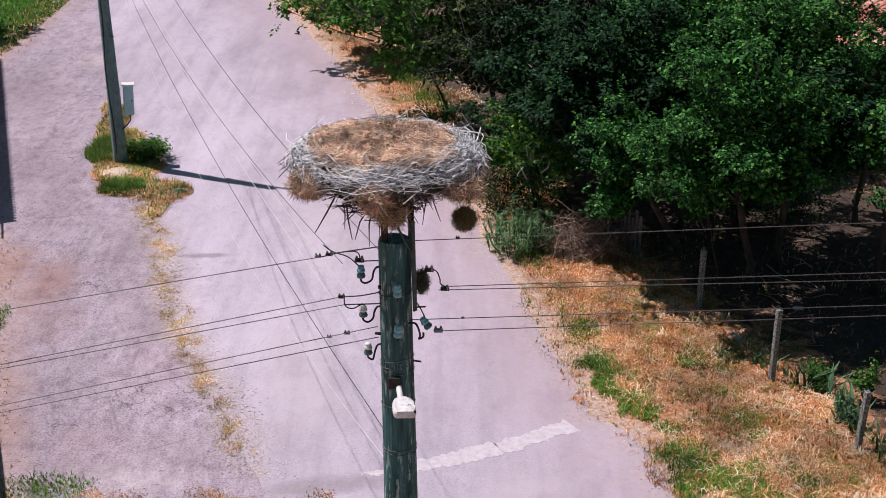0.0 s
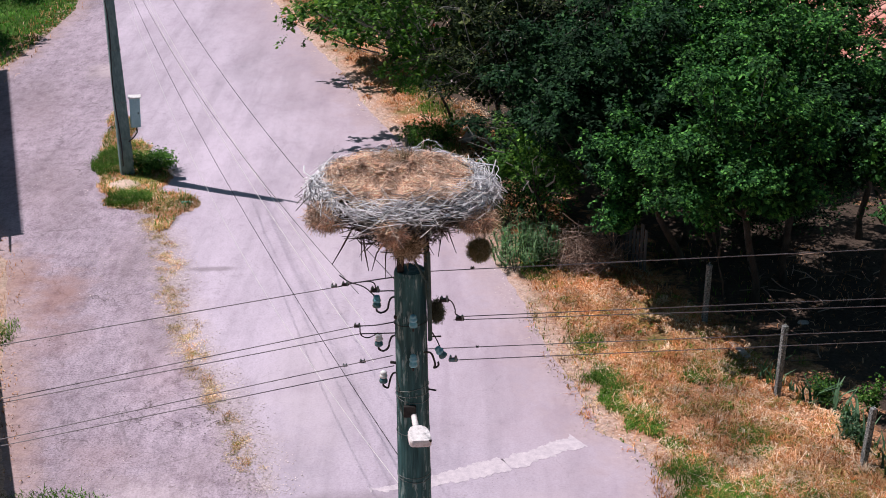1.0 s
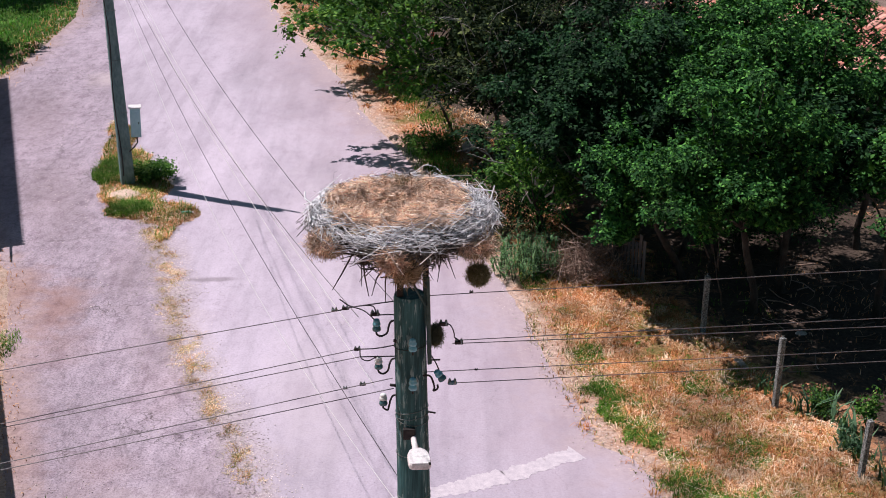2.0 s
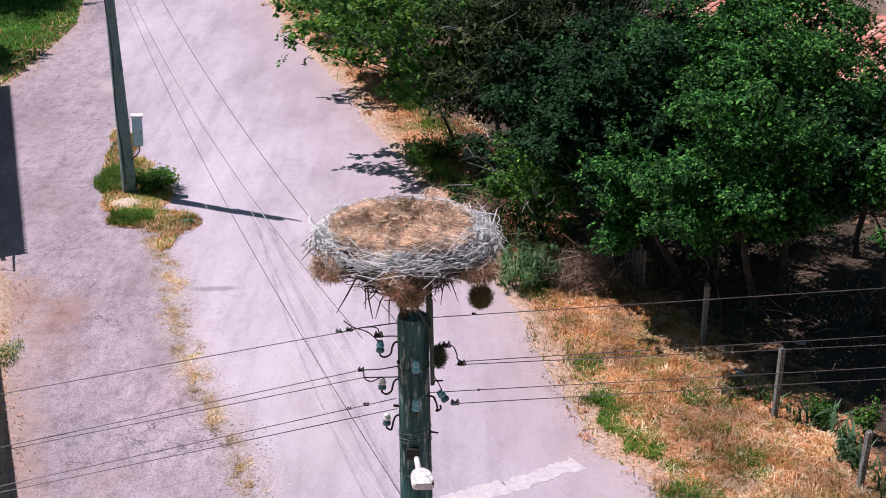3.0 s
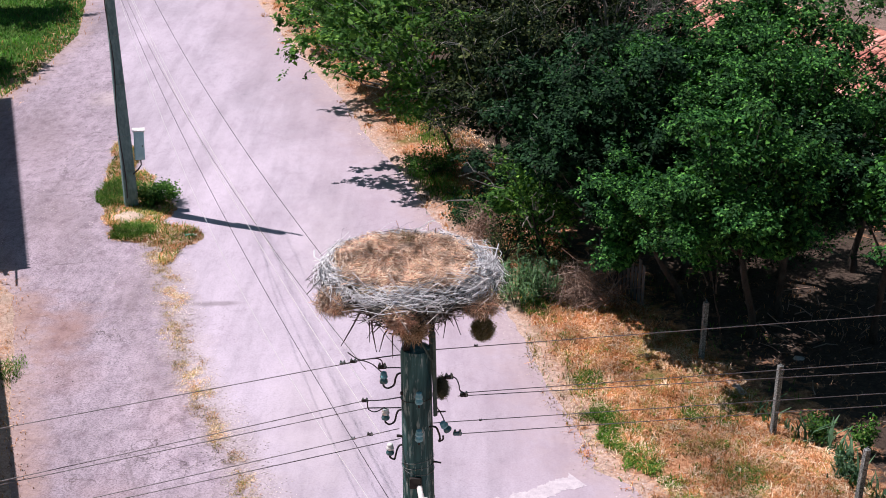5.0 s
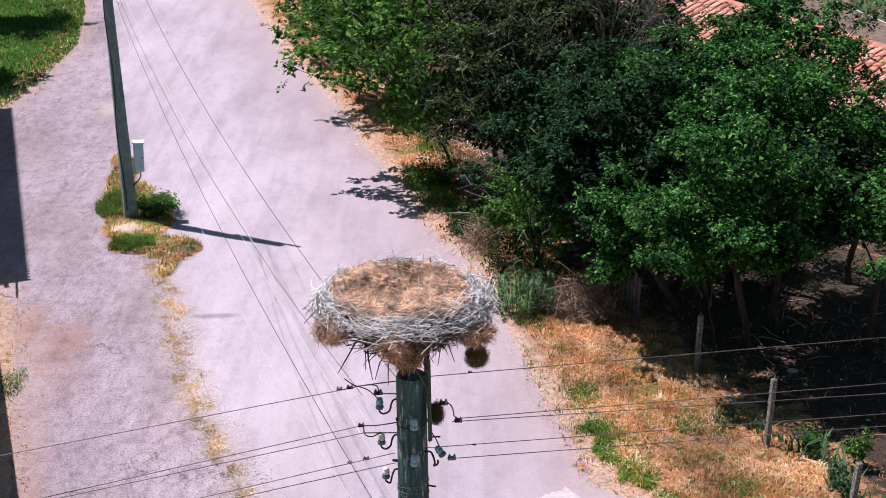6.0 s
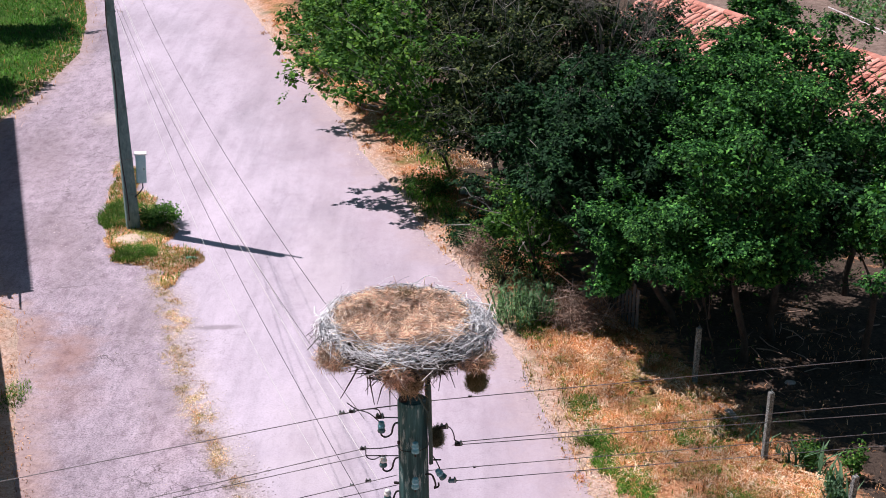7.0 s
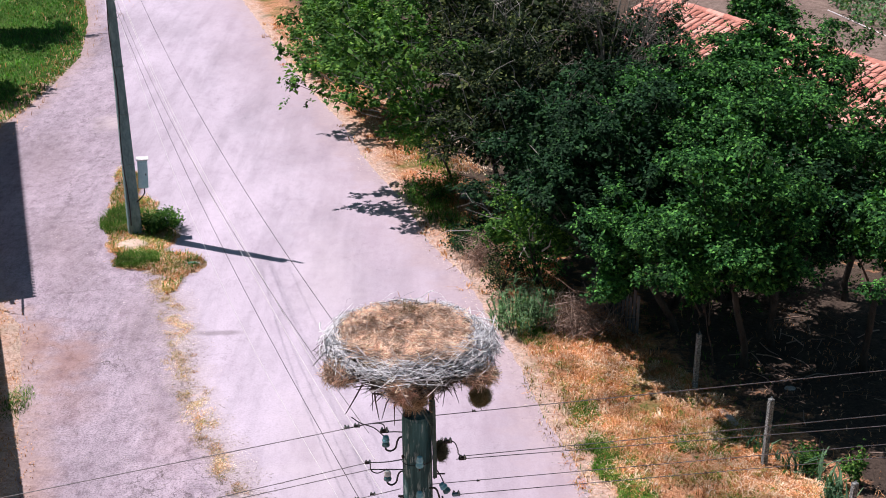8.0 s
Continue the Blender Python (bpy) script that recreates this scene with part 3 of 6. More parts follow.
def tussocks(name, xy, each, reach, length, width, mat, label):
    """Matted tufts whose blades lean out from the middle of each."""
    c = np.repeat(rooted(xy), each, 0)
    n = len(c)
    az = rng.uniform(0, 2 * math.pi, n)
    k = reach * np.repeat(rng.uniform(0.5, 1.5, (len(xy), 1)), each, 0)
    out = np.stack([np.cos(az), np.sin(az), np.zeros(n)], 1)
    side = np.stack([-np.sin(az), np.cos(az), np.zeros(n)], 1)
    roots = c + out * k * np.sqrt(rng.uniform(0, 1, (n, 1)))
    ln = length * rng.uniform(0.5, 1.4, (n, 1)) * np.repeat(rng.uniform(0.7, 1.3, (len(xy), 1)), each, 0)
    w = width * rng.uniform(0.6, 1.4, (n, 1))
    swing = (rng.normal(size=(n, 3)) * np.array([[0.5, 0.5, 0.0]])) * ln
    mid = roots + np.array([[0, 0, 0.62]]) * ln + out * ln * 0.30
    tip = roots + np.array([[0, 0, 1.0]]) * ln * rng.uniform(0.2, 0.7, (n, 1)) + out * ln * rng.uniform(0.5, 1.0, (n, 1)) + swing
    v = np.empty((n, 6, 3))
    v[:, 0], v[:, 1] = roots - side * w, roots + side * w
    v[:, 2], v[:, 3] = mid + side * w * 0.8, mid - side * w * 0.8
    v[:, 4], v[:, 5] = tip + side * w * 0.2, tip - side * w * 0.2
    base = (np.arange(n) * 6)[:, None]
    q = np.concatenate([base + np.array([[0, 1, 2, 3]]), base + np.array([[3, 2, 4, 5]])])
    return tagged(new(name, quick_mesh(name, v.reshape(-1, 3), q, mat)), label, "grass", kind="stuff")


def on_verge(x, y):
    d = x - lerp(RIGHT_EDGE, y)
    if d < -0.25:
        return 0.0
    edge = 0.10 if d < 0.35 else 0.3 if d < 0.6 else 0.6 if d < 0.9 else 1.0
    return edge * max(0.05, min(1.0, 0.75 + 1.2 * noise.noise((x * 0.9, y * 0.9, 5.0))))


def green_patch(x, y):
    """Where the verge is green: two runs beside the road and odd tufts."""
    k = 0.0
    for cx, cy, rx, ry in ((3.55, 21.4, 0.42, 1.2), (4.3, 19.2, 0.45, 0.9), (4.7, 18.3, 0.8, 0.7), (5.6, 18.2, 0.9, 0.5), (5.3, 20.0, 0.3, 0.5), (4.9, 22.4, 0.3, 0.4), (3.0, 23.5, 0.3, 0.5), (5.6, 22.6, 0.35, 0.6), (2.3, 27.5, 0.5, 1.0), (-0.4, 40.5, 0.6, 1.2), (0.2, 38.5, 0.5, 1.0), (0.3, 34.5, 0.6, 1.5)):
        d = math.hypot((x - cx + 0.3 * (y - cy) * (ry > 0.7)) / rx, (y - cy) / ry)
        k = max(k, 1.2 - d + 0.7 * noise.noise((x * 2.3, y * 2.3, 21)))
    return max(0.008, min(1.0, k * 1.4)) if x > lerp(RIGHT_EDGE, y) - 0.1 else 0.0


grass("dry_grass", scatter(15000, (2.0, 9.5, 17.5, 28.5), lambda x, y: on_verge(x, y) * (1 if x < 7.4 - 0.38 * (y - 19) + 0.3 else 0.06)), 0.12, 0.006, 1.1, grass_dry, "sun-bleached orange dry grass on the verge", 0.45)
grass("red_dry_grass", scatter(9000, (2.0, 8.5, 17.5, 28.5), lambda x, y: on_verge(x, y) * max(0.0, min(1.0, 0.45 + 1.5 * noise.noise((x * 0.7, y * 0.7, 15.0)))) * (1 if x < 7.4 - 0.38 * (y - 19) + 0.3 else 0.0)), 0.12, 0.007, 1.2, grass_red, "rust-red dead grass on the verge", 0.5)
grass("pale_dry_grass", scatter(9000, (2.0, 8.5, 17.5, 28.5), lambda x, y: on_verge(x, y) * max(0.0, min(1.0, 0.45 + 1.5 * noise.noise((x * 0.8, y * 0.8, 25.0)))) * (1 if x < 7.4 - 0.38 * (y - 19) + 0.3 else 0.0)), 0.11, 0.007, 1.3, grass_pale, "pale straw-coloured dead grass on the verge", 0.55)
BEFORE_FENCE = lambda x, y: on_verge(x, y) * (1.0 if x < 7.7 - 0.38 * (y - 19) else 0.0)
tussocks("dry_grass_tufts", scatter(420, (2.0, 8.5, 17.5, 28.5), BEFORE_FENCE), 30, 0.09, 0.15, 0.006, grass_dry, "matted tufts of orange dry grass on the verge")
tussocks("pale_grass_tufts", scatter(300, (2.0, 8.5, 17.5, 28.5), BEFORE_FENCE), 26, 0.09, 0.13, 0.006, grass_pale, "matted tufts of bleached grass on the verge")
tussocks("rust_grass_tufts", scatter(240, (2.0, 8.5, 17.5, 28.5), BEFORE_FENCE), 26, 0.09, 0.13, 0.006, grass_red, "matted tufts of rust-red grass on the verge")
tussocks("olive_grass_tufts", scatter(240, (2.0, 8.5, 17.5, 28.5), BEFORE_FENCE), 26, 0.08, 0.12, 0.006, grass_olive, "half-green grass tufts on the verge")
tussocks("far_grass_tufts", scatter(620, (-9, 3.2, 28.5, 56), lambda x, y: on_verge(x, y) * (1 if x < lerp(RIGHT_EDGE, y) + 3.0 else 0.0)), 22, 0.15, 0.11, 0.011, grass_dry, "tufts of dry grass along the far road edge")
tussocks("far_rust_tufts", scatter(200, (-9, 3.2, 28.5, 56), lambda x, y: on_verge(x, y) * (1 if x < lerp(RIGHT_EDGE, y) + 3.0 else 0.0)), 22, 0.15, 0.10, 0.011, grass_red, "tufts of rust-red grass along the far road edge")
grass("far_dry_grass", scatter(9000, (-9, 3.2, 28.5, 56), lambda x, y: on_verge(x, y) * (1 if x < lerp(RIGHT_EDGE, y) + 3.2 else 0.1)), 0.08, 0.011, 1.6, grass_pale, "bleached grass along the far road edge", 0.6)
grass("green_grass", scatter(22000, (2.0, 7.0, 17.5, 29), lambda x, y: green_patch(x, y) * max(0.0, min(1.0, 0.65 + 1.3 * noise.noise((x * 1.7, y * 1.7, 1.0))))), 0.10, 0.0075, 0.9, grass_green, "green grass tufts on the dry verge")
grass("olive_grass", scatter(9500, (2.0, 8.0, 17.5, 28.5), lambda x, y: on_verge(x, y) * max(0.0, min(1.0, -0.1 + 2.2 * noise.noise((x * 1.3, y * 1.3, 35.0)))) * (1 if x < 7.4 - 0.38 * (y - 19) + 0.3 else 0.0)), 0.10, 0.007, 1.0, grass_olive, "olive half-dry grass tufts on the verge", 0.3)
grass("far_green_grass", scatter(3500, (-4, 3, 29, 45), green_patch), 0.17, 0.008, 0.7, grass_green, "green grass tufts under the trees")


def rosettes(name, xy, leaf, mat, label):
    """Low broad-leaved weeds."""
    c = np.repeat(rooted(xy, 0.02), 16, 0)
    n = len(c)
    a = units(n) * np.array([[1, 1, 0.3]]) + np.array([[0, 0, 0.25]])
    a /= np.linalg.norm(a, axis=1, keepdims=True)
    k = np.repeat(rng.uniform(0.6, 1.5, (len(xy), 1)), 16, 0)
    at = c + a * leaf * k * rng.uniform(0.4, 1.3, (n, 1))
    v, q = set_leaves(at, np.array([[0, 0, 1.0]]) + rng.normal(size=(n, 3)) * 0.35, a, leaf)
    return tagged(new(name, quick_mesh(name, v, q, mat)), label, "weeds", kind="stuff")


rosettes("verge_weeds", scatter(150, (2.0, 8.5, 17.5, 28.5), BEFORE_FENCE), 0.055, grass_green, "small broad-leaved green weeds in the dry grass")


def in_island(x, y):
    c = ((-8.25, 36.2, 0.36, 1.5), (-7.75, 34.2, 0.62, 1.4), (-7.15, 32.6, 0.85, 1.2), (-6.85, 31.3, 0.72, 0.7), (-6.0, 30.95, 0.62, 0.75), (-5.95, 29.9, 0.22, 0.7), (-8.7, 37.8, 0.14, 0.9))
    return max(1.0 - math.hypot((x - a) / rx, (y - b) / ry) for a, b, rx, ry in c)


grass("island_dry_grass", scatter(5500, (-10, -5, 28.9, 39), lambda x, y: max(0, min(1, in_island(x, y) * 2.5 + 0.1))), 0.12, 0.007, 1.1, grass_dry, "dry grass tuft island round the pole foot", 0.45)
grass("island_pale_grass", scatter(3500, (-10, -5, 29.5, 38.5), lambda x, y: max(0, min(1, in_island(x, y) * 2.5 + 0.3 + 0.4 * noise.noise((x * 2, y * 2, 6))) if in_island(x, y) > -0.15 else 0)), 0.13, 0.008, 1.1, grass_pale, "pale dry grass on the tuft island", 0.45)
grass("island_rust_grass", scatter(4200, (-10, -5, 29.0, 38.5), lambda x, y: max(0, min(1, in_island(x, y) * 2.5 + 0.2)) * max(0.0, min(1.0, 0.4 + 1.6 * noise.noise((x * 1.9, y * 1.9, 16))))), 0.13, 0.007, 1.2, grass_red, "rust-brown dead grass on the tuft island", 0.5)
grass("island_olive_grass", scatter(3800, (-10, -5, 29.0, 38.5), lambda x, y: max(0, min(1, in_island(x, y) * 2.5 + 0.2)) * max(0.0, min(1.0, 0.2 + 1.8 * noise.noise((x * 1.9, y * 1.9, 26))))), 0.14, 0.007, 1.0, grass_olive, "olive half-dry grass on the tuft island", 0.35)
grass("island_green_grass", scatter(9000, (-10, -5.5, 29.5, 37.5), lambda x, y: max(min(1.0, 2 * max(0, 1.05 + 0.5 * noise.noise((x * 3.1, y * 3.1, 2)) - math.hypot((x + 7.05) / 0.60, (y - 31.2) / 0.5))), min(1.0, 2 * max(0, 1.1 + 0.6 * noise.noise((x * 3.1, y * 3.1, 2)) - math.hypot((x + 7.95) / 0.50, (y - 34.0) / 1.1))) * max(0.0, min(1.0, 0.7 + 1.2 * noise.noise((x * 2.5, y * 2.5, 9)))), 0.10 * (in_island(x, y) > 0.05))), 0.15, 0.008, 0.9, grass_green, "green grass on the tuft island")


def on_seam(x, y):
    off = 0.18 * noise.noise((4.4, y * 0.6, 0)) + 0.12 * noise.noise((8.4, y * 2.3, 0))
    d = abs(x - lerp(SEAM, y) - wobble(y, 1.0) - off)
    return max(0.0, 1 - d / (0.24 + 0.35 * abs(noise.noise((0.3, y * 0.7, 2))))) * max(0.0, min(1.0, 0.5 + 1.6 * noise.noise((x * 3.4, y * 2.6, 0))))


tussocks("seam_weed_tufts", scatter(50, (-7.2, -2.0, 19.2, 31), on_seam), 22, 0.08, 0.05, 0.004, grass_dry, "flattened tufts of dead weeds along the asphalt seam")
tussocks("seam_pale_tufts", scatter(120, (-7.2, -2.0, 19.2, 31), on_seam), 22, 0.085, 0.05, 0.004, grass_pale, "flattened bleached weeds along the asphalt seam")
tussocks("seam_olive_tufts", scatter(45, (-7.2, -2.0, 19.2, 31), on_seam), 20, 0.08, 0.045, 0.004, grass_olive, "flattened olive weeds along the asphalt seam")
grass("seam_dead_weeds", scatter(1700, (-7.2, -2.0, 19.2, 31), on_seam), 0.045, 0.0045, 1.1, grass_dry, "brown dead weeds along the asphalt seam", 0.5)
grass("seam_olive_weeds", scatter(1700, (-7.2, -2.0, 19.2, 31), on_seam), 0.045, 0.0045, 1.1, grass_olive, "olive weeds along the asphalt seam", 0.4)
grass("seam_weeds", scatter(1800, (-7.2, -2.0, 19.2, 31), on_seam), 0.04, 0.0045, 1.2, grass_pale, "dead weeds and litter along the asphalt seam", 0.5)
grass("cross_seam_weeds", scatter(1500, (-6.2, -1.2, 17.3, 18.9), lambda x, y: max(0, 1 - abs(y - 18.05 - 0.15 * noise.noise((x, 0, 0))) / 0.3) * max(0.0, 0.25 + 1.3 * noise.noise((x * 1.2, y, 8)))), 0.05, 0.006, 1.0, grass_dry, "dry grass along the seam across the lane", 0.5)
grass("lane_green_weeds", scatter(1500, (-8.9, -4.3, 17.3, 28), lambda x, y: max(max(0, 1 - math.hypot((x + 5.6) / 1.0, (y - 18.3) / 0.5)), max(0, 1 - math.hypot((x + 8.0) / 0.35, (y - 24.0) / 0.9)))), 0.06, 0.008, 0.9, grass_green, "low green weeds in the worn asphalt")
grass("lane_dry_weeds", scatter(2600, (-10, -4.3, 17.3, 29), lambda x, y: max(0, min(1, 1 - (x - lerp(LEFT_EDGE, y)) / 0.5)) * max(0.1, 0.5 + noise.noise((x, y, 4)))), 0.08, 0.008, 0.9, grass_dry, "dry weeds at the edge of the worn asphalt", 0.4)
grass("far_lawn", scatter(17000, (-19, -12.5, 41, 63), lambda x, y: 1.0 if x < lerp(LEFT_EDGE, y) - 0.05 else 0.0), 0.13, 0.016, 0.9, lawn_green, "lush green grass beside the lane")
grass("far_lawn_dry", scatter(1100, (-19, -12.5, 41, 63), lambda x, y: 1.0 if lerp(LEFT_EDGE, y) - 0.9 < x < lerp(LEFT_EDGE, y) + 0.1 else 0.12), 0.20, 0.012, 0.8, grass_dry, "dry grass stems in the green lawn", 0.3)


def pebbles(name, xy, r, mat, label):
    c = rooted(xy, 0.0)
    n = len(c)
    k = r * rng.uniform(0.4, 1.6, (n, 1, 1)) * rng.uniform(0.7, 1.3, (n, 6, 1))
    octa = np.array([[1, 0, 0], [0, 1, 0], [-1, 0, 0], [0, -1, 0], [0, 0, 0.45], [0, 0, -0.5]], float)[None]
    a = rng.uniform(0, 6.28, n)
    rot = np.zeros((n, 3, 3))
    rot[:, 0, 0], rot[:, 0, 1], rot[:, 1, 0], rot[:, 1, 1], rot[:, 2, 2] = np.cos(a), -np.sin(a), np.sin(a), np.cos(a), 1
    v = np.einsum("nij,nkj->nki", rot, octa * k) + c[:, None, :]
    f = np.array([[0, 1, 4], [1, 2, 4], [2, 3, 4], [3, 0, 4], [1, 0, 5], [2, 1, 5], [3, 2, 5], [0, 3, 5]])
    q = (f[None] + (np.arange(n) * 6)[:, None, None]).reshape(-1, 3)
    return tagged(new(name, quick_mesh(name, v.reshape(-1, 3), q, mat)), label, "gravel", kind="stuff")


gravel_mat = leafy("gravel_bits", (0.38, 0.32, 0.31), (0.58, 0.51, 0.50), (0.76, 0.69, 0.67), 0.0)
pebbles("seam_gravel", scatter(5200, (-7.6, -1.6, 18.6, 31), lambda x, y: max(0.0, 1 - abs(x - 0.12 - lerp(SEAM, y)) / 0.75) ** 1.6), 0.013, gravel_mat, "loose pale gravel along the asphalt seam")
pebbles("lane_gravel", scatter(900, (-10, -2.5, 17.5, 38), lambda x, y: (0.6 if lerp(LEFT_EDGE, y) < x < lerp(SEAM, y) else 0.0) * max(0.0, min(1.0, 0.3 + 1.5 * noise.noise((x * 0.7, y * 0.7, 12))))), 0.011, gravel_mat, "loose gravel strewn on the worn asphalt")
pebbles("verge_gravel", scatter(2600, (-3, 5, 17.5, 42), lambda x, y: max(0.0, 1 - abs(x - lerp(RIGHT_EDGE, y)) / 0.5)), 0.013, gravel_mat, "loose pale gravel along the road edge")


def island_mound():
    """The low earth mound that carries the pole and its grass."""
    xs, ys = np.arange(-10.2, -4.9, 0.12), np.arange(28.8, 39.0, 0.12)
    idx, vs, fs = {}, [], []
    for j, y in enumerate(ys):
        for i, x in enumerate(xs):
            k = in_island(x, y) + 0.22 * noise.noise((x * 2.2, y * 2.2, 4)) + 0.1
            if k > -0.05:
                idx[i, j] = len(vs)
                vs.append((x, y, -0.012 + 0.10 * min(0.6, max(0.0, k + 0.05)) + 0.015 * noise.noise((x * 5, y * 5, 1))))
    for (i, j) in idx:
        q = [(i, j), (i + 1, j), (i + 1, j + 1), (i, j + 1)]
        if all(a in idx for a in q):
            fs.append([idx[a] for a in q])
    g = Geo()
    g.add(vs, fs)
    me = g.mesh("grass_island", verge_mat, True)
    me.attributes.new("edge", "FLOAT", "POINT").data.foreach_set("value", [0.55] * len(vs))
    tagged(new("grass_island", me), "low earth mound with dry grass round the pole", "ground", kind="structure")


island_mound()


# ---- concrete patch across the road ----
def patch_strip():
    t = thing("concrete_patch", (1.3, 19.5, 0.0), "broken pale concrete strip set across the asphalt", "road patch")
    line = ((-0.80, 18.70), (-0.15, 18.88), (0.62, 19.20), (1.34, 19.50), (2.05, 19.92), (2.55, 20.25))
    rnd = random.Random(4)
    for j in range(len(line) - 1):
        p, q = Vector(line[j]), Vector(line[j + 1])
        n = Vector((-(q - p).y, (q - p).x)).normalized()
        steps = 34
        up, lo = [], []
        for i in range(steps + 1):
            x = i / steps
            mid = p.lerp(q, x)
            w0 = (0.06, 0.16, 0.19, 0.18, 0.17)[j] + 0.02 * x
            up.append(mid + n * (w0 + 0.09 * noise.noise((x * 4 + j * 4, 1.3, 3)) + 0.06 * noise.noise((x * 15 + j * 9, 2.3, 3))))
            lo.append(mid - n * (w0 + 0.09 * noise.noise((x * 4 + j * 4, 5.3, 8)) + 0.06 * noise.noise((x * 15 + j * 9, 4.3, 8))))
        out = up + lo[::-1]
        m = len(out)
        g = Geo()
        g.add([(v.x, v.y, 0.003) for v in out] + [(v.x, v.y, -0.02) for v in out], [tuple(range(m))[::-1]] + [(i, (i + 1) % m, m + (i + 1) % m, m + i) for i in range(m)])
        part("slab", g, patch_mat, t)


patch_strip()

# ---- the pole with the nest ----
PX, PY, PTOP = 0.0, 10.38, 7.37


def pole_x(z):
    """The pole leans a little."""
    return -0.03 + (7.37 - z) * 0.018


def pole_r(z):
    return 0.128 + (7.37 - z) * 0.005


utility_pole = thing("utility_pole", (pole_x(0), PY, 0), "dark weathered wooden utility pole with insulators and hooks", "utility pole")
g = Geo()
zs = [-0.3, 0, 1, 2, 3, 4, 4.6, 5.2, 5.7, 6.2, 6.7, 7.1, 7.34, 7.37]
vs, fs = [], []
N = 28
for z in zs:
    for k in range(N):
        a = 2 * math.pi * k / N
        r = pole_r(z) * (1 + 0.03 * noise.noise((math.cos(a) * 2, math.sin(a) * 2, z * 0.5))) * (0.94 if z == 7.37 else 1.0)
        vs.append((pole_x(z) + r * math.cos(a), PY + r * math.sin(a), z))
for i in range(len(zs) - 1):
    for k in range(N):
        j = (k + 1) % N
        fs.append((i * N + k, i * N + j, i * N + N + j, i * N + N + k))
fs.append(tuple(range((len(zs) - 1) * N, len(zs) * N)))
g.add(vs, fs)
part("shaft", g, pole_wood, utility_pole, smooth=False)


def band(z, r=0.006, mat=None, tilt=0.0, name="wire_band"):
    g = Geo()
    pts = []
    for k in range(25):
        a = 2 * math.pi * k / 24
        rr = pole_r(z) + 0.004
        pts.append((pole_x(z) + rr * math.cos(a), PY + rr * math.sin(a), z + tilt * math.cos(a + 0.7)))
    g.tube(pts, r, 5, False)
    part(name, g, mat or zinc, utility_pole, "twisted tie wire")


for z, tl in ((5.93, 0.01), (6.28, 0.02), (6.33, 0.035), (6.25, -0.02), (5.52, 0.006), (5.49, -0.01), (6.92, 0.015)):
    band(z, 0.003, zinc if z < 6.8 else black_iron, tl)


def insulator(x, y, z, hook, tones, turn=None):
    """A bell insulator on a bent iron hook; hook: points from the pole to its foot."""
    g = Geo()
    g.lathe([(0.014, -0.054), (0.033, -0.052), (0.036, -0.042), (0.033, -0.026), (0.026, -0.015), (0.022, -0.008)], (x, y, z), 16, turn)
    bell = part("insulator", g, tones[0], utility_pole, "glazed porcelain bell insulator", True)
    g = Geo()
    g.lathe([(0.022, -0.010), (0.032, -0.005), (0.034, 0.008), (0.029, 0.021), (0.024, 0.026), (0.028, 0.034), (0.023, 0.046), (0.010, 0.052)], (x, y, z), 16, turn)
    part("cap", g, tones[1], bell, "glazed cap", True)
    if hook:
        g = Geo()
        g.tube(smooth_line(hook, 4), 0.0085, 7)
        part("hook", g, black_iron, bell, "bent black iron hook")


def smooth_line(pts, k=4):
    """Catmull-Rom points through pts."""
    p = [Vector(a) for a in pts]
    p = [p[0] * 2 - p[1]] + p + [p[-1] * 2 - p[-2]]
    out = []
    for i in range(1, len(p) - 2):
        for s in range(k):
            t = s / k
            out.append(0.5 * ((2 * p[i]) + (p[i + 1] - p[i - 1]) * t + (2 * p[i - 1] - 5 * p[i] + 4 * p[i + 1] - p[i + 2]) * t * t + (3 * p[i] - p[i - 1] - 3 * p[i + 1] + p[i + 2]) * t ** 3))
    out.append(p[-2])
    return out


def side_hook(x, y, z, s):
    px = pole_x(z) + s * pole_r(z) * 0.96
    return [(px - s * 0.03, y, z + 0.035), (px + s * 0.025, y, z + 0.033), (px + s * 0.05, y, z - 0.01), (px + s * 0.065, y, z - 0.075), (x - s * 0.035, y, z - 0.105), (x, y, z - 0.085), (x, y, z - 0.05)]


insulator(-0.298, 10.47, 7.05, side_hook(-0.298, 10.47, 7.05, -1), (porcelain_dark, porcelain))
insulator(-0.285, 10.46, 6.71, side_hook(-0.285, 10.46, 6.71, -1), (porcelain_dark, porcelain_white))
insulator(-0.250, 10.46, 6.37, side_hook(-0.250, 10.46, 6.37, -1), (porcelain_dark, porcelain_white))
for z in (7.02, 6.67):
    yf = PY - pole_r(z)
    insulator(0.0, 10.17, z, [(0, yf + 0.03, z + 0.0), (0, yf - 0.02, z - 0.02), (0, yf - 0.06, z - 0.08), (0, 10.17, z - 0.09), (0, 10.17, z - 0.05)], (porcelain, porcelain))
tilted = Euler((0, radians(-35), 0)).to_matrix()
insulator(0.215, 10.30, 6.68, side_hook(0.20, 10.30, 6.64, 1), (porcelain_dark, porcelain), tilted)


def bar(name, p, q, w, d, mat, parent, label=""):
    """A flat steel bar from p to q."""
    p, q = Vector(p), Vector(q)
    m = Matrix.Translation((p + q) / 2) @ (q - p).to_track_quat("Z", "Y").to_matrix().to_4x4()
    g = Geo()
    g.box((w, d, (q - p).length), m, min(w, d) * 0.2)
    return part(name, g, mat, parent, label)


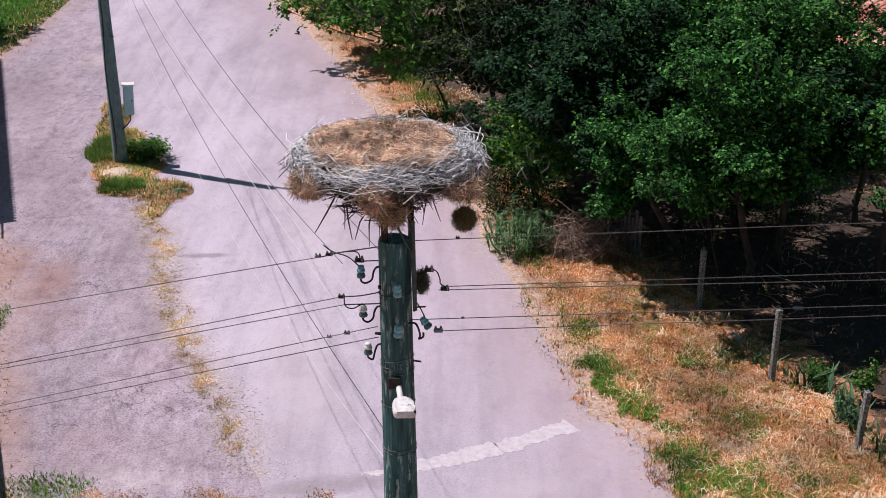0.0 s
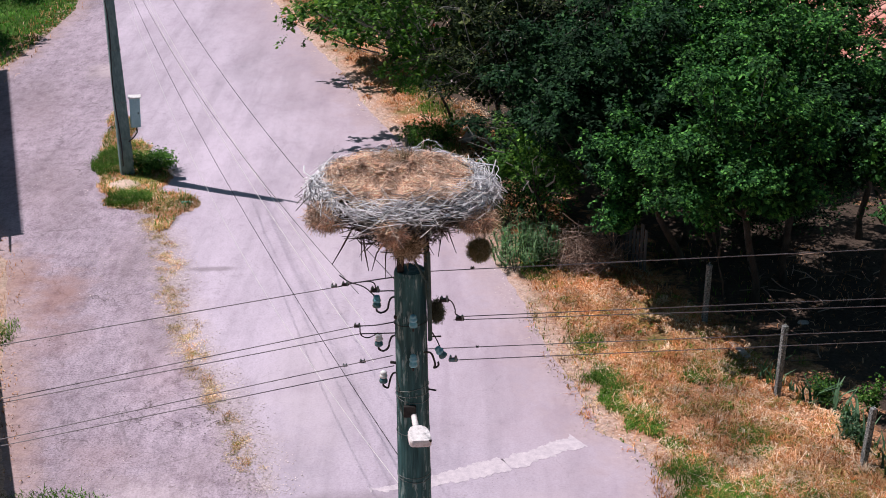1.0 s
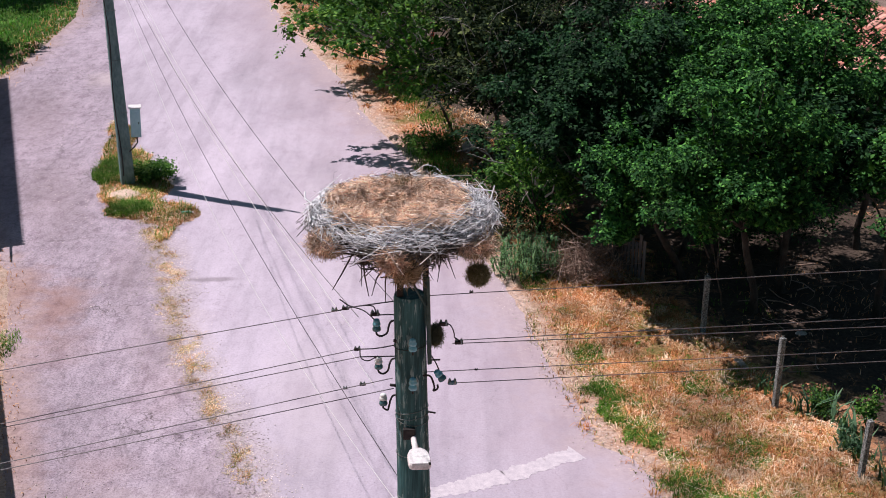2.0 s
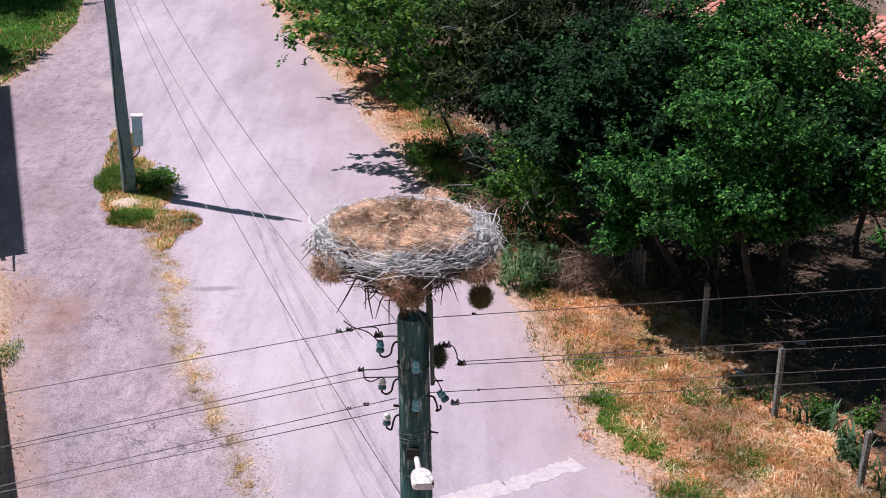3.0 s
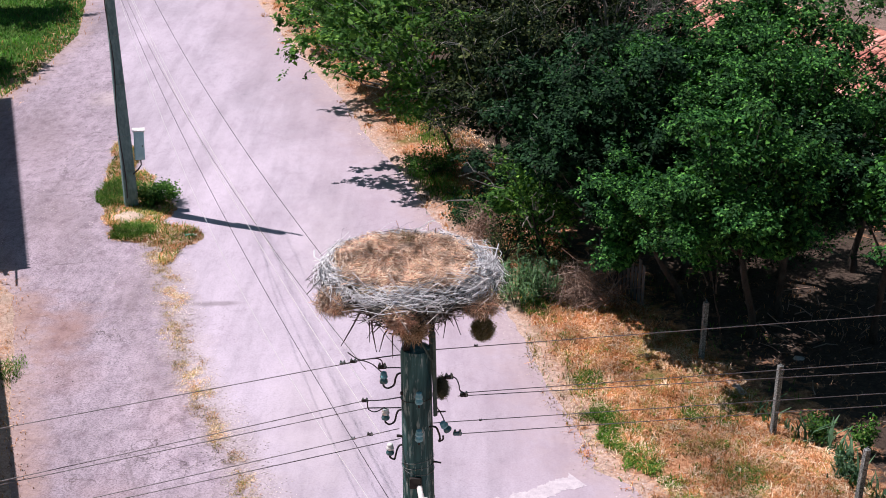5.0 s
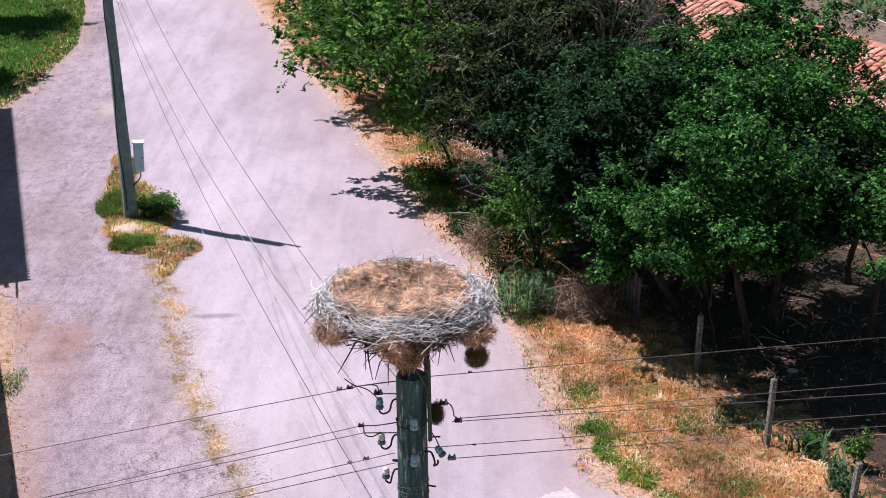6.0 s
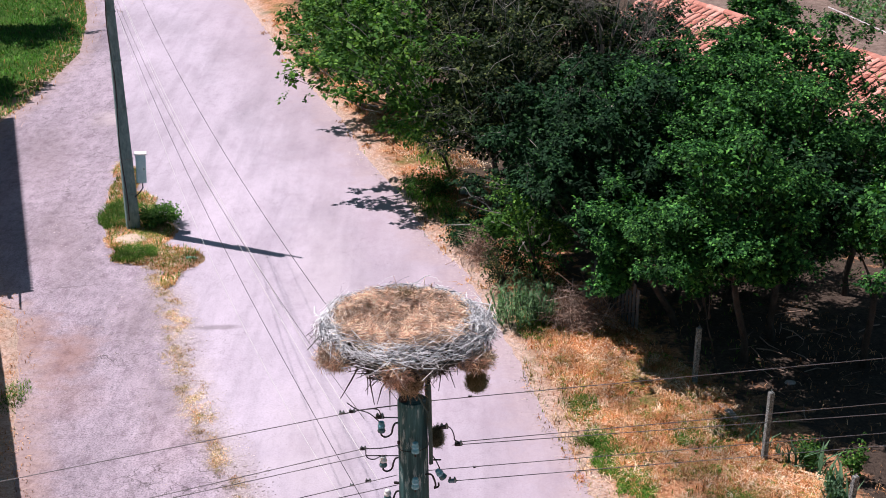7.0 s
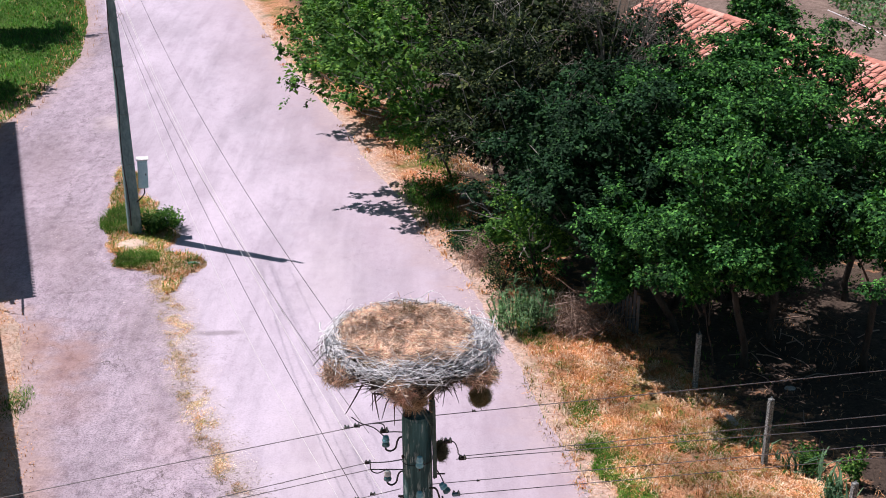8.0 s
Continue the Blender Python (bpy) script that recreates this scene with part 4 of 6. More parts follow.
bar("brace_bar", (0.115, 10.28, 7.56), (0.135, 10.26, 6.80), 0.035, 0.02, green_steel, utility_pole, "flat grey-green steel brace")
bar("brace_bar", (0.090, 10.33, 7.60), (0.125, 10.30, 7.05), 0.028, 0.02, green_steel, utility_pole)
bar("brace_bar", (0.00, 10.25, 7.52), (0.105, 10.24, 7.32), 0.030, 0.012, green_steel, utility_pole)
bar("nest_post", (-0.10, 10.34, 7.20), (-0.105, 10.34, 7.72), 0.055, 0.055, black_iron, utility_pole, "dark steel post under the nest")
bar("nest_post", (0.10, 10.42, 7.20), (0.105, 10.42, 7.72), 0.045, 0.045, black_iron, utility_pole)
bar("stub_pin", (0.12, 10.33, 6.80), (0.22, 10.30, 6.82), 0.012, 0.012, black_iron, utility_pole)
bar("stub_pin", (0.12, 10.30, 6.34), (0.185, 10.28, 6.34), 0.012, 0.012, black_iron, utility_pole)
bar("stub_pin", (-0.15, 10.33, 6.98), (-0.13, 10.31, 6.98), 0.03, 0.03, black_iron, utility_pole)
bar("stub_pin", (-0.19, 10.35, 6.56), (-0.10, 10.35, 6.55), 0.02, 0.02, black_iron, utility_pole)
bar("junction_clamp", (0.135, 10.2, 5.02), (0.24, 10.2, 5.02), 0.07, 0.06, porcelain_dark, utility_pole, "dark teal clamp")

# ---- street lamp on the pole ----
lamp = thing("street_lamp", (0.02, 10.25, 6.13), "small white street lamp on a short arm of the pole", "street lamp")
g = Geo()
g.tube([(0.0, 10.27, 6.13), (0.012, 10.12, 6.145), (0.03, 9.97, 6.15)], [0.024, 0.024, 0.027], 12)
part("arm", g, lamp_white, lamp, "white lamp arm", True)
g = Geo()
out = []
for k, (w, y) in enumerate(((0.028, 0.0), (0.068, -0.03), (0.086, -0.07), (0.090, -0.15), (0.086, -0.21), (0.07, -0.225))):
    out.append((w, y))
ring = [(w, y) for w, y in out] + [(-w, y) for w, y in reversed(out)]
m = Matrix.Translation((0.035, 10.0, 6.150)) @ Euler((radians(4), radians(3), radians(8))).to_matrix().to_4x4()
n = len(ring)
vs = [m @ Vector((x * 0.93, y * 0.97, 0.028)) for x, y in ring] + [m @ Vector((x, y, 0.012)) for x, y in ring] + [m @ Vector((x, y, -0.022)) for x, y in ring] + [m @ Vector((x * 0.9, y * 0.97, -0.034)) for x, y in ring]
fs = [tuple(range(n)), tuple(range(3 * n, 4 * n))[::-1]] + [(r * n + i, r * n + (i + 1) % n, r * n + n + (i + 1) % n, r * n + n + i)[::-1] for r in range(3) for i in range(n)]
g.add(vs, fs)
part("lamp_head", g, lamp_white, lamp, "dirt-streaked white lamp housing")
g = Geo()
g.box((0.10, 0.04, 0.10), Matrix.Translation((-0.03, 10.235, 6.17)), 0.006)
part("bracket", g, black_iron, lamp, "dark pole bracket")
g = Geo()
g.box((0.03, 0.02, 0.02), Matrix.Translation((0.135, 9.80, 6.150)), 0.004)
part("latch", g, black_iron, lamp, "small dark latch")

# ---- nest ----
NX, NY, NZ = -0.10, 10.38, 8.10
nest = thing("bird_nest", (NX, NY, 7.55), "large round twig nest lined with straw, on top of the pole", "nest")
prof = [(0.12, -0.52), (0.20, -0.44), (0.28, -0.36), (0.38, -0.26), (0.52, -0.175), (0.66, -0.125), (0.685, -0.10), (0.60, -0.03), (0.50, 0.012), (0.42, -0.02), (0.30, -0.09), (0.16, -0.12), (0.04, -0.12)]
g = Geo()
N = 40
vs, fs = [], []
for r, z in prof:
    for k in range(N):
        a = 2 * math.pi * k / N
        f = 1 + 0.10 * noise.noise((math.cos(a) * 1.6, math.sin(a) * 1.6, z * 3))
        vs.append((NX + r * f * math.cos(a), NY + r * f * math.sin(a), NZ + z + 0.03 * noise.noise((math.cos(a) * 2, math.sin(a) * 2, 7))))
for i in range(len(prof) - 1):
    for k in range(N):
        j = (k + 1) % N
        fs.append((i * N + k, i * N + j, i * N + N + j, i * N + N + k))
fs.append(tuple(range((len(prof) - 1) * N, len(prof) * N)))
fs.append(tuple(range(N))[::-1])
g.add(vs, fs)


def bowl_z(x, y):
    """Height of the lumpy straw bed over the rim, at a place from the middle."""
    r = math.hypot(x, y)
    return 0.035 - 0.115 * max(0.0, 1 - (r / 0.46) ** 2) - 0.55 * max(0.0, r - 0.53) + 0.045 * noise.noise((x * 4.5, y * 4.5, 2.0)) + 0.025 * noise.noise((x * 11, y * 11, 5.0))


# core coloured near black so the gaps between twigs read as shaded
core = part("core", g, nest_core_mat, nest, "packed core of earth and twigs, toned dark for shaded gaps")
g = Geo()
vs, fs = [], []
rings = [0.575, 0.55, 0.52, 0.42, 0.3, 0.18, 0.06]
for r in rings:
    for k in range(N):
        a = 2 * math.pi * k / N
        z = bowl_z(r * math.cos(a), r * math.sin(a))
        vs.append((NX + r * math.cos(a), NY + r * math.sin(a), NZ + z))
for i in range(len(rings) - 1):
    for k in range(N):
        j = (k + 1) % N
        fs.append((i * N + k, i * N + j, i * N + N + j, i * N + N + k))
fs.append(tuple(range((len(rings) - 1) * N, len(rings) * N)))
g.add(vs, fs)
part("bowl", g, nest_floor_mat, nest, "flattened straw bowl")


def stuff_part(name, v, q, mat, parent, label):
    ob = new(name, quick_mesh(name, v, q, mat))
    ob.parent = parent
    ob.matrix_parent_inverse = parent.matrix_basis.inverted()
    return tagged(ob, label, kind="stuff")


def ring_sticks(n, r0, r1, z0, z1, l0, l1, rad, a0=0.0, a1=2 * math.pi, wild=0.35):
    a = rng.uniform(a0, a1, n)
    r = rng.uniform(r0, r1, n)
    z = rng.uniform(z0, z1, n)
    c = np.stack([NX + r * np.cos(a), NY + r * np.sin(a), NZ + z], 1)
    d = np.stack([-np.sin(a), np.cos(a), np.zeros(n)], 1) * rng.choice([-1, 1], (n, 1))
    d = d + rng.normal(size=(n, 3)) * np.array([wild, wild, wild * 0.55])
    d /= np.linalg.norm(d, axis=1, keepdims=True)
    ln = rng.uniform(l0, l1, (n, 1))
    return stick_arrays(c - d * ln / 2, c + d * ln / 2, rng.uniform(rad * 0.5, rad * 1.6, n), 0.13)


def ring_arcs(n, r0, r1, z0, z1, l0, l1, rad, a0=0.0, a1=2 * math.pi, stray=0.05):
    """Long thin twigs bent round the nest."""
    K = 8
    a = rng.uniform(a0, a1, n)
    r = rng.uniform(r0, r1, n)
    z = rng.uniform(z0, z1, n)
    span = rng.uniform(l0, l1, n) / r * rng.choice([-1, 1], n)
    t = np.linspace(-0.5, 0.5, K)[None, :]
    aa = a[:, None] + span[:, None] * t
    rr = r[:, None] + rng.normal(0, stray * 1.4, (n, 1)) * t * 2 + rng.normal(0, 0.011, (n, K)) + (rng.normal(0, stray, (n, 1))) * (t * t * 4 - 0.4)
    rr = np.minimum(rr, 0.70 + rng.uniform(-0.02, 0.06, (n, 1)) + rng.normal(0, 0.006, (n, K)))
    zz = z[:, None] + rng.normal(0, stray * 1.7, (n, 1)) * t * 2 + rng.normal(0, 0.010, (n, K))
    zz = np.clip(zz, z0 - 0.05, 0.12)
    p = np.stack([NX + rr * np.cos(aa), NY + rr * np.sin(aa), NZ + zz], 2)
    d = np.gradient(p, axis=1)
    d /= np.linalg.norm(d, axis=2, keepdims=True) + 1e-9
    u = np.cross(d, np.array([0.3, 0.2, 0.93]))
    u /= np.linalg.norm(u, axis=2, keepdims=True) + 1e-9
    w = np.cross(d, u)
    th = rad * 0.92 * np.exp(rng.normal(0, 0.42, (n, 1))) * np.linspace(1.0, 0.45, K)[None, :]
    v = np.empty((n, K, 3, 3))
    for k in range(3):
        g = 2 * math.pi * k / 3
        v[:, :, k] = p + (u * math.cos(g) + w * math.sin(g)) * th[:, :, None]
    base = (np.arange(n) * K * 3)[:, None]
    q = []
    for i in range(K - 1):
        for k in range(3):
            j = (k + 1) % 3
            q.append(base + np.array([[i * 3 + k, i * 3 + j, i * 3 + 3 + j, i * 3 + 3 + k]]))
    return v.reshape(-1, 3), np.concatenate(q)


def join(*arrs):
    vs, qs, o = [], [], 0
    for v, q in arrs:
        vs.append(v)
        qs.append(q + o)
        o += len(v)
    return np.concatenate(vs), np.concatenate(qs)


def rim_sticks(n, a0, a1, p0, p1, l0, l1, rad, wild, lift=0.0):
    """Fairly straight twigs laid round the rim: p runs down its outer slope from 0 to 1, then in under it."""
    a = rng.uniform(a0, a1, n)
    p = rng.uniform(p0, p1, n)
    uneven = np.array([noise.noise((math.cos(k) * 2.6, math.sin(k) * 2.6, 11.0)) for k in a])
    under = np.maximum(0.0, p - 1.0)
    r = 0.53 + 0.20 * np.minimum(p, 1.0) - 0.30 * under + 0.04 * uneven + rng.normal(0, 0.012, n)
    z = 0.055 - 0.14 * np.minimum(p, 1.0) - 0.15 * under + 0.035 * uneven + lift + rng.normal(0, 0.012, n)
    c = np.stack([NX + r * np.cos(a), NY + r * np.sin(a), NZ + z], 1)
    tang = np.stack([-np.sin(a), np.cos(a), np.zeros(n)], 1) * rng.choice([-1, 1], (n, 1))
    slope = np.stack([0.82 * np.cos(a), 0.82 * np.sin(a), np.full(n, -0.57)], 1)
    out = np.stack([0.57 * np.cos(a), 0.57 * np.sin(a), np.full(n, 0.82)], 1)
    w = rng.normal(0, wild, (n, 1))
    d = tang * np.cos(w) + slope * np.sin(w) + out * rng.normal(0.0, 0.12, (n, 1))
    d /= np.linalg.norm(d, axis=1, keepdims=True)
    ln = rng.uniform(l0, l1, (n, 1))
    # the middle of a long twig lies a little outside, so that its ends stay on the rim
    c = c + np.stack([np.cos(a), np.sin(a), np.zeros(n)], 1) * 0.12 * ln * ln
    return stick_arrays(c - d * ln / 2, c + d * ln / 2, rad * np.clip(np.exp(rng.normal(0, 0.35, n)), 0.5, 1.7), 0.10)


def clump_sticks(n, cx, cy, cz, rx, ry, rz, length):
    """A loose tangle of short twigs round a place under the rim."""
    c = np.array([[NX + cx, NY + cy, NZ + cz]]) + units(n) * np.cbrt(rng.uniform(0.2, 1, (n, 1))) * np.array([[rx, ry, rz]])
    d = units(n)
    ln = length * rng.uniform(0.5, 1.5, (n, 1))
    return stick_arrays(c - d * ln / 2, c + d * ln / 2, 0.0028 * rng.uniform(0.6, 1.4, n), 0.08)


PI = math.pi
stuff_part("rim_twigs", *join(rim_sticks(640, 0, 2 * PI, 0.15, 0.85, 0.06, 0.26, 0.0029, 0.50, 0.012),
                              rim_sticks(420, PI * 0.95, PI * 2.05, 0.12, 0.82, 0.05, 0.22, 0.0029, 0.80),
                              rim_sticks(46, PI * 1.0, PI * 2.0, 0.2, 1.0, 0.28, 0.50, 0.0031, 0.45, 0.012),
                              rim_sticks(420, -0.75, 0.80, 0.0, 1.15, 0.12, 0.34, 0.0031, 0.45, 0.02),
                              rim_sticks(340, PI * 0.05, PI * 1.15, 0.25, 0.95, 0.12, 0.34, 0.0031, 0.30, 0.035),
                              ring_arcs(60, 0.60, 0.71, -0.06, 0.03, 0.25, 0.6, 0.0030, stray=0.06),
                              ring_arcs(50, 0.60, 0.73, -0.06, 0.07, 0.25, 0.55, 0.0036, -0.8, 0.7, 0.06)), grey_twig, nest, "tangled bleached grey twigs of the rim")
stuff_part("dull_twigs", *join(rim_sticks(240, PI * 0.95, PI * 2.05, 0.8, 1.4, 0.08, 0.26, 0.0028, 0.9),
                               rim_sticks(200, 0, 2 * PI, -0.1, 0.9, 0.08, 0.26, 0.0028, 0.7),
                               clump_sticks(240, 0.24, -0.46, -0.17, 0.18, 0.10, 0.08, 0.16)), dull_twig, nest, "darker weathered twigs woven under the rim")
# dark tone puts the shade under the nest into the twig colour
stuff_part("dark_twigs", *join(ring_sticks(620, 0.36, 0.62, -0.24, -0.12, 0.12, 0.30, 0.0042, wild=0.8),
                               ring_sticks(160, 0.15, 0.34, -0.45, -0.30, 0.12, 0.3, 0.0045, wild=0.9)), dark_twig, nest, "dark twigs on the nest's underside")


def straw_bed(n, rmax, length, w, z0=0.03, tilt=0.25, cx=0.0, cy=0.0):
    r = rmax * np.sqrt(rng.uniform(0, 1, n))
    a = rng.uniform(0, 2 * PI, n)
    px, py = cx + r * np.cos(a), cy + r * np.sin(a)
    z = np.array([bowl_z(x, y) for x, y in zip(px, py)]) + z0 + rng.uniform(-0.008, 0.018, n)
    c = np.stack([NX + px, NY + py, NZ + z], 1)
    d = units(n) * np.array([1, 1, tilt])
    d /= np.linalg.norm(d, axis=1, keepdims=True)
    ln = length * rng.uniform(0.5, 1.6, (n, 1))
    return stick_arrays(c - d * ln / 2, c + d * ln / 2, w * rng.uniform(0.6, 1.4, n), 0.12)


def straw_wads(n, each, rmax, length, w):
    """Wisps of straw that lie together, heaped unevenly in the bowl."""
    r = rmax * np.sqrt(rng.uniform(0, 1, n))
    a = rng.uniform(0, 2 * PI, n)
    z = np.array([bowl_z(x, y) for x, y in zip(r * np.cos(a), r * np.sin(a))]) + rng.uniform(0.0, 0.045, n)
    c = np.stack([NX + r * np.cos(a), NY + r * np.sin(a), NZ + z], 1)
    d = units(n) * np.array([1, 1, 0.3])
    c = np.repeat(c, each, 0) + rng.normal(size=(n * each, 3)) * np.array([[0.03, 0.03, 0.010]])
    d = np.repeat(d, each, 0) + rng.normal(size=(n * each, 3)) * np.array([[0.28, 0.28, 0.12]])
    d /= np.linalg.norm(d, axis=1, keepdims=True)
    ln = length * rng.uniform(0.5, 1.5, (n * each, 1))
    return stick_arrays(c - d * ln / 2, c + d * ln / 2, w * rng.uniform(0.6, 1.4, n * each), 0.16)


stuff_part("straw_lining", *join(straw_bed(5200, 0.57, 0.11, 0.0021, 0.006), straw_wads(330, 26, 0.54, 0.11, 0.0021), straw_bed(420, 0.58, 0.2, 0.0027, 0.025, 0.4)), straw, nest, "loose golden straw lining the bowl")
stuff_part("dark_straw", *join(straw_bed(900, 0.62, 0.10, 0.0022, 0.012), straw_bed(160, 0.05, 0.10, 0.003, 0.03, 0.9, 0.0, 0.42)), straw_dull, nest, "weathered stalks among the straw")


def clump(n, cx, cy, cz, rx, ry, rz, length, w, down=0.5):
    u = units(n) * np.cbrt(rng.uniform(0.25, 1, (n, 1)))
    c = np.array([[cx, cy, cz]]) + u * np.array([[rx, ry, rz]])
    d = units(n) + np.array([[0, 0, -down]])
    d /= np.linalg.norm(d, axis=1, keepdims=True)
    ln = length * rng.uniform(0.5, 1.5, (n, 1))
    return stick_arrays(c - d * ln / 2, c + d * ln / 2, w * rng.uniform(0.6, 1.4, n), 0.15)


stuff_part("hanging_straw", *join(clump(1000, NX - 0.53, NY - 0.37, 7.95, 0.13, 0.12, 0.085, 0.12, 0.0024),
                                  clump(1000, NX + 0.03, NY - 0.58, 7.87, 0.10, 0.09, 0.12, 0.14, 0.0022, 0.9),
                                  clump(520, NX + 0.07, NY - 0.36, 7.72, 0.11, 0.10, 0.09, 0.14, 0.0024, 0.9),
                                  clump(1100, NX + 0.58, NY - 0.34, 7.93, 0.15, 0.13, 0.085, 0.13, 0.0022)), straw_dull, nest, "clumps of weathered straw hanging from the underside")
stuff_part("bright_hanging_straw", *join(clump(650, NX - 0.56, NY - 0.42, 7.975, 0.13, 0.11, 0.08, 0.12, 0.0024), clump(620, NX - 0.05, NY - 0.68, 7.95, 0.10, 0.06, 0.10, 0.13, 0.0022, 0.8),
                                         clump(480, NX + 0.58, NY - 0.41, 7.96, 0.13, 0.1, 0.06, 0.13, 0.0022)), straw, nest, "golden straw wisps")
# twigs that dangle below
dang = [((-0.36, -0.30, -0.44), (-0.58, -0.36, -0.72), 0.008), ((-0.28, -0.32, -0.46), (-0.22, -0.36, -0.78), 0.008), ((-0.10, -0.30, -0.52), (-0.26, -0.36, -0.76), 0.007), ((-0.08, -0.28, -0.52), (-0.12, -0.36, -0.84), 0.007),
        ((0.33, -0.25, -0.38), (0.28, -0.34, -0.66), 0.006), ((0.36, -0.25, -0.38), (0.46, -0.34, -0.62), 0.006), ((-0.30, -0.3, -0.5), (-0.29, -0.34, -0.66), 0.006), ((-0.15, -0.3, -0.45), (-0.47, -0.42, -0.42), 0.005),
        ((-0.05, -0.3, -0.5), (-0.02, -0.36, -0.74), 0.006), ((-0.2, -0.25, -0.5), (-0.36, -0.3, -0.64), 0.005), ((0.5, -0.2, -0.34), (0.64, -0.1, -0.5), 0.004), ((-0.62, -0.2, -0.22), (-0.78, -0.3, -0.30), 0.004), ((-0.66, -0.1, -0.12), (-0.86, -0.2, -0.16), 0.004)]
for p, q, r in dang:
    g = Geo()
    p, q = Vector(p) + Vector((NX, NY + 0.05, NZ + 0.16)), Vector(q) + Vector((NX, NY, NZ + 0.06))
    q = p.lerp(q, 0.72)
    mid = (p + q) / 2 + Vector((0.02 * math.sin(p.x * 40), 0, 0.01))
    g.tube([p, mid, q], [r, r * 0.85, r * 0.4], 5)
    part("dangling_twig", g, dark_twig, nest, "dark twig dangling below the nest")
for p, q, r in (((-0.60, -0.28, 0.02), (0.12, -0.70, 0.02), 0.007), ((0.12, -0.66, -0.10), (0.42, -0.42, 0.06), 0.007), ((0.42, 0.36, 0.05), (0.74, 0.12, 0.10), 0.007), ((0.66, 0.02, -0.1), (0.74, 0.14, 0.14), 0.007), ((-0.3, -0.55, -0.22), (0.05, -0.68, -0.08), 0.006), ((-0.70, -0.15, 0.0), (-0.2, -0.62, -0.06), 0.006)):
    g = Geo()
    p, q = Vector(p) + Vector((NX, NY, NZ)), Vector(q) + Vector((NX, NY, NZ))
    g.tube([p, (p + q) / 2 + Vector((0, -0.03, 0.015)), q], [r, r * 0.9, r * 0.5], 6)
    part("long_twig", g, grey_twig, nest, "long pale twig across the rim")
clump_mat = leafy("brown_moss", (0.19, 0.18, 0.085), (0.36, 0.33, 0.17), (0.55, 0.48, 0.30), 0.15)
tagged(new("hanging_grass_clump", quick_mesh("hanging_grass_clump", *join(clump(1500, 0.52, 10.42, 7.52, 0.085, 0.08, 0.085, 0.06, 0.0018, 0.3), clump(600, 0.52, 10.42, 7.52, 0.11, 0.10, 0.105, 0.05, 0.0013, 0.4), stick_arrays(np.array([[0.40, 10.35, 7.85]]), np.array([[0.52, 10.42, 7.55]]), np.array([0.004]))), clump_mat)), "ball of dull brown grass hanging under the nest", "grass clump")
tuft_mat = leafy("dull_tuft", (0.13, 0.14, 0.09), (0.28, 0.29, 0.20), (0.42, 0.42, 0.30), 0.15)
tagged(new("grass_tuft", quick_mesh("grass_tuft", *join(clump(900, 0.185, 10.38, 7.0, 0.05, 0.055, 0.09, 0.06, 0.0018, 0.2), clump(220, 0.185, 10.38, 7.0, 0.065, 0.065, 0.11, 0.07, 0.0016, 0.3)), tuft_mat)), "dull green grass tuft grown behind the brace on the pole", "grass clump")


# ---- wires ----
def cable(name, pts, r, mat, label, sag=0.0, group="overhead wires", n=5):
    """A cable through pts; sag is the drop in the middle of its longest stretch."""
    p = [Vector(a) for a in pts]
    line = []
    for a, b in zip(p, p[1:]):
        steps = max(2, int((b - a).length / 1.2))
        for i in range(steps):
            t = i / steps
            line.append(a.lerp(b, t) - Vector((0, 0, sag * 4 * t * (1 - t) if (b - a).length > 3 else 0)))
    line.append(p[-1])
    g = Geo()
    g.tube(line, r, n)
    return tagged(new(name, g.mesh(name, mat)), label, "wire", group)


def onward(p, q, k):
    p, q = Vector(p), Vector(q)
    return tuple(p + (q - p) * k)


LEFT_WIRES = (((-0.61, 10.5, 7.16), (-2.96, 9.75, 7.035)), ((-0.46, 10.5, 6.81), (-2.97, 9.6, 6.656)), ((-0.44, 10.5, 6.74), (-2.97, 9.6, 6.622)), ((-0.17, 10.47, 6.56), (-3.01, 9.6, 6.308)), ((-0.16, 10.44, 6.48), (-3.01, 9.6, 6.249)))
for a, b in LEFT_WIRES:
    cable("power_line", [a, onward(a, b, 5.0)], 0.0038, wire_grey, "thin dark overhead power line tied to the wooden pole")
RIGHT_WIRES = (((0.10, 10.36, 7.36), (4.66, 12.6, 6.64)), ((0.36, 10.3, 6.995), (4.75, 12.6, 6.12)), ((0.32, 10.3, 6.965), (4.62, 12.2, 6.22)), ((0.10, 10.36, 6.675), (4.8, 12.6, 5.77)), ((0.30, 10.3, 6.605), (4.66, 12.2, 5.85)))
for a, b in RIGHT_WIRES:
    cable("power_line", [a, onward(a, b, 3.6)], 0.0038, wire_grey, "thin dark overhead power line tied to the wooden pole")
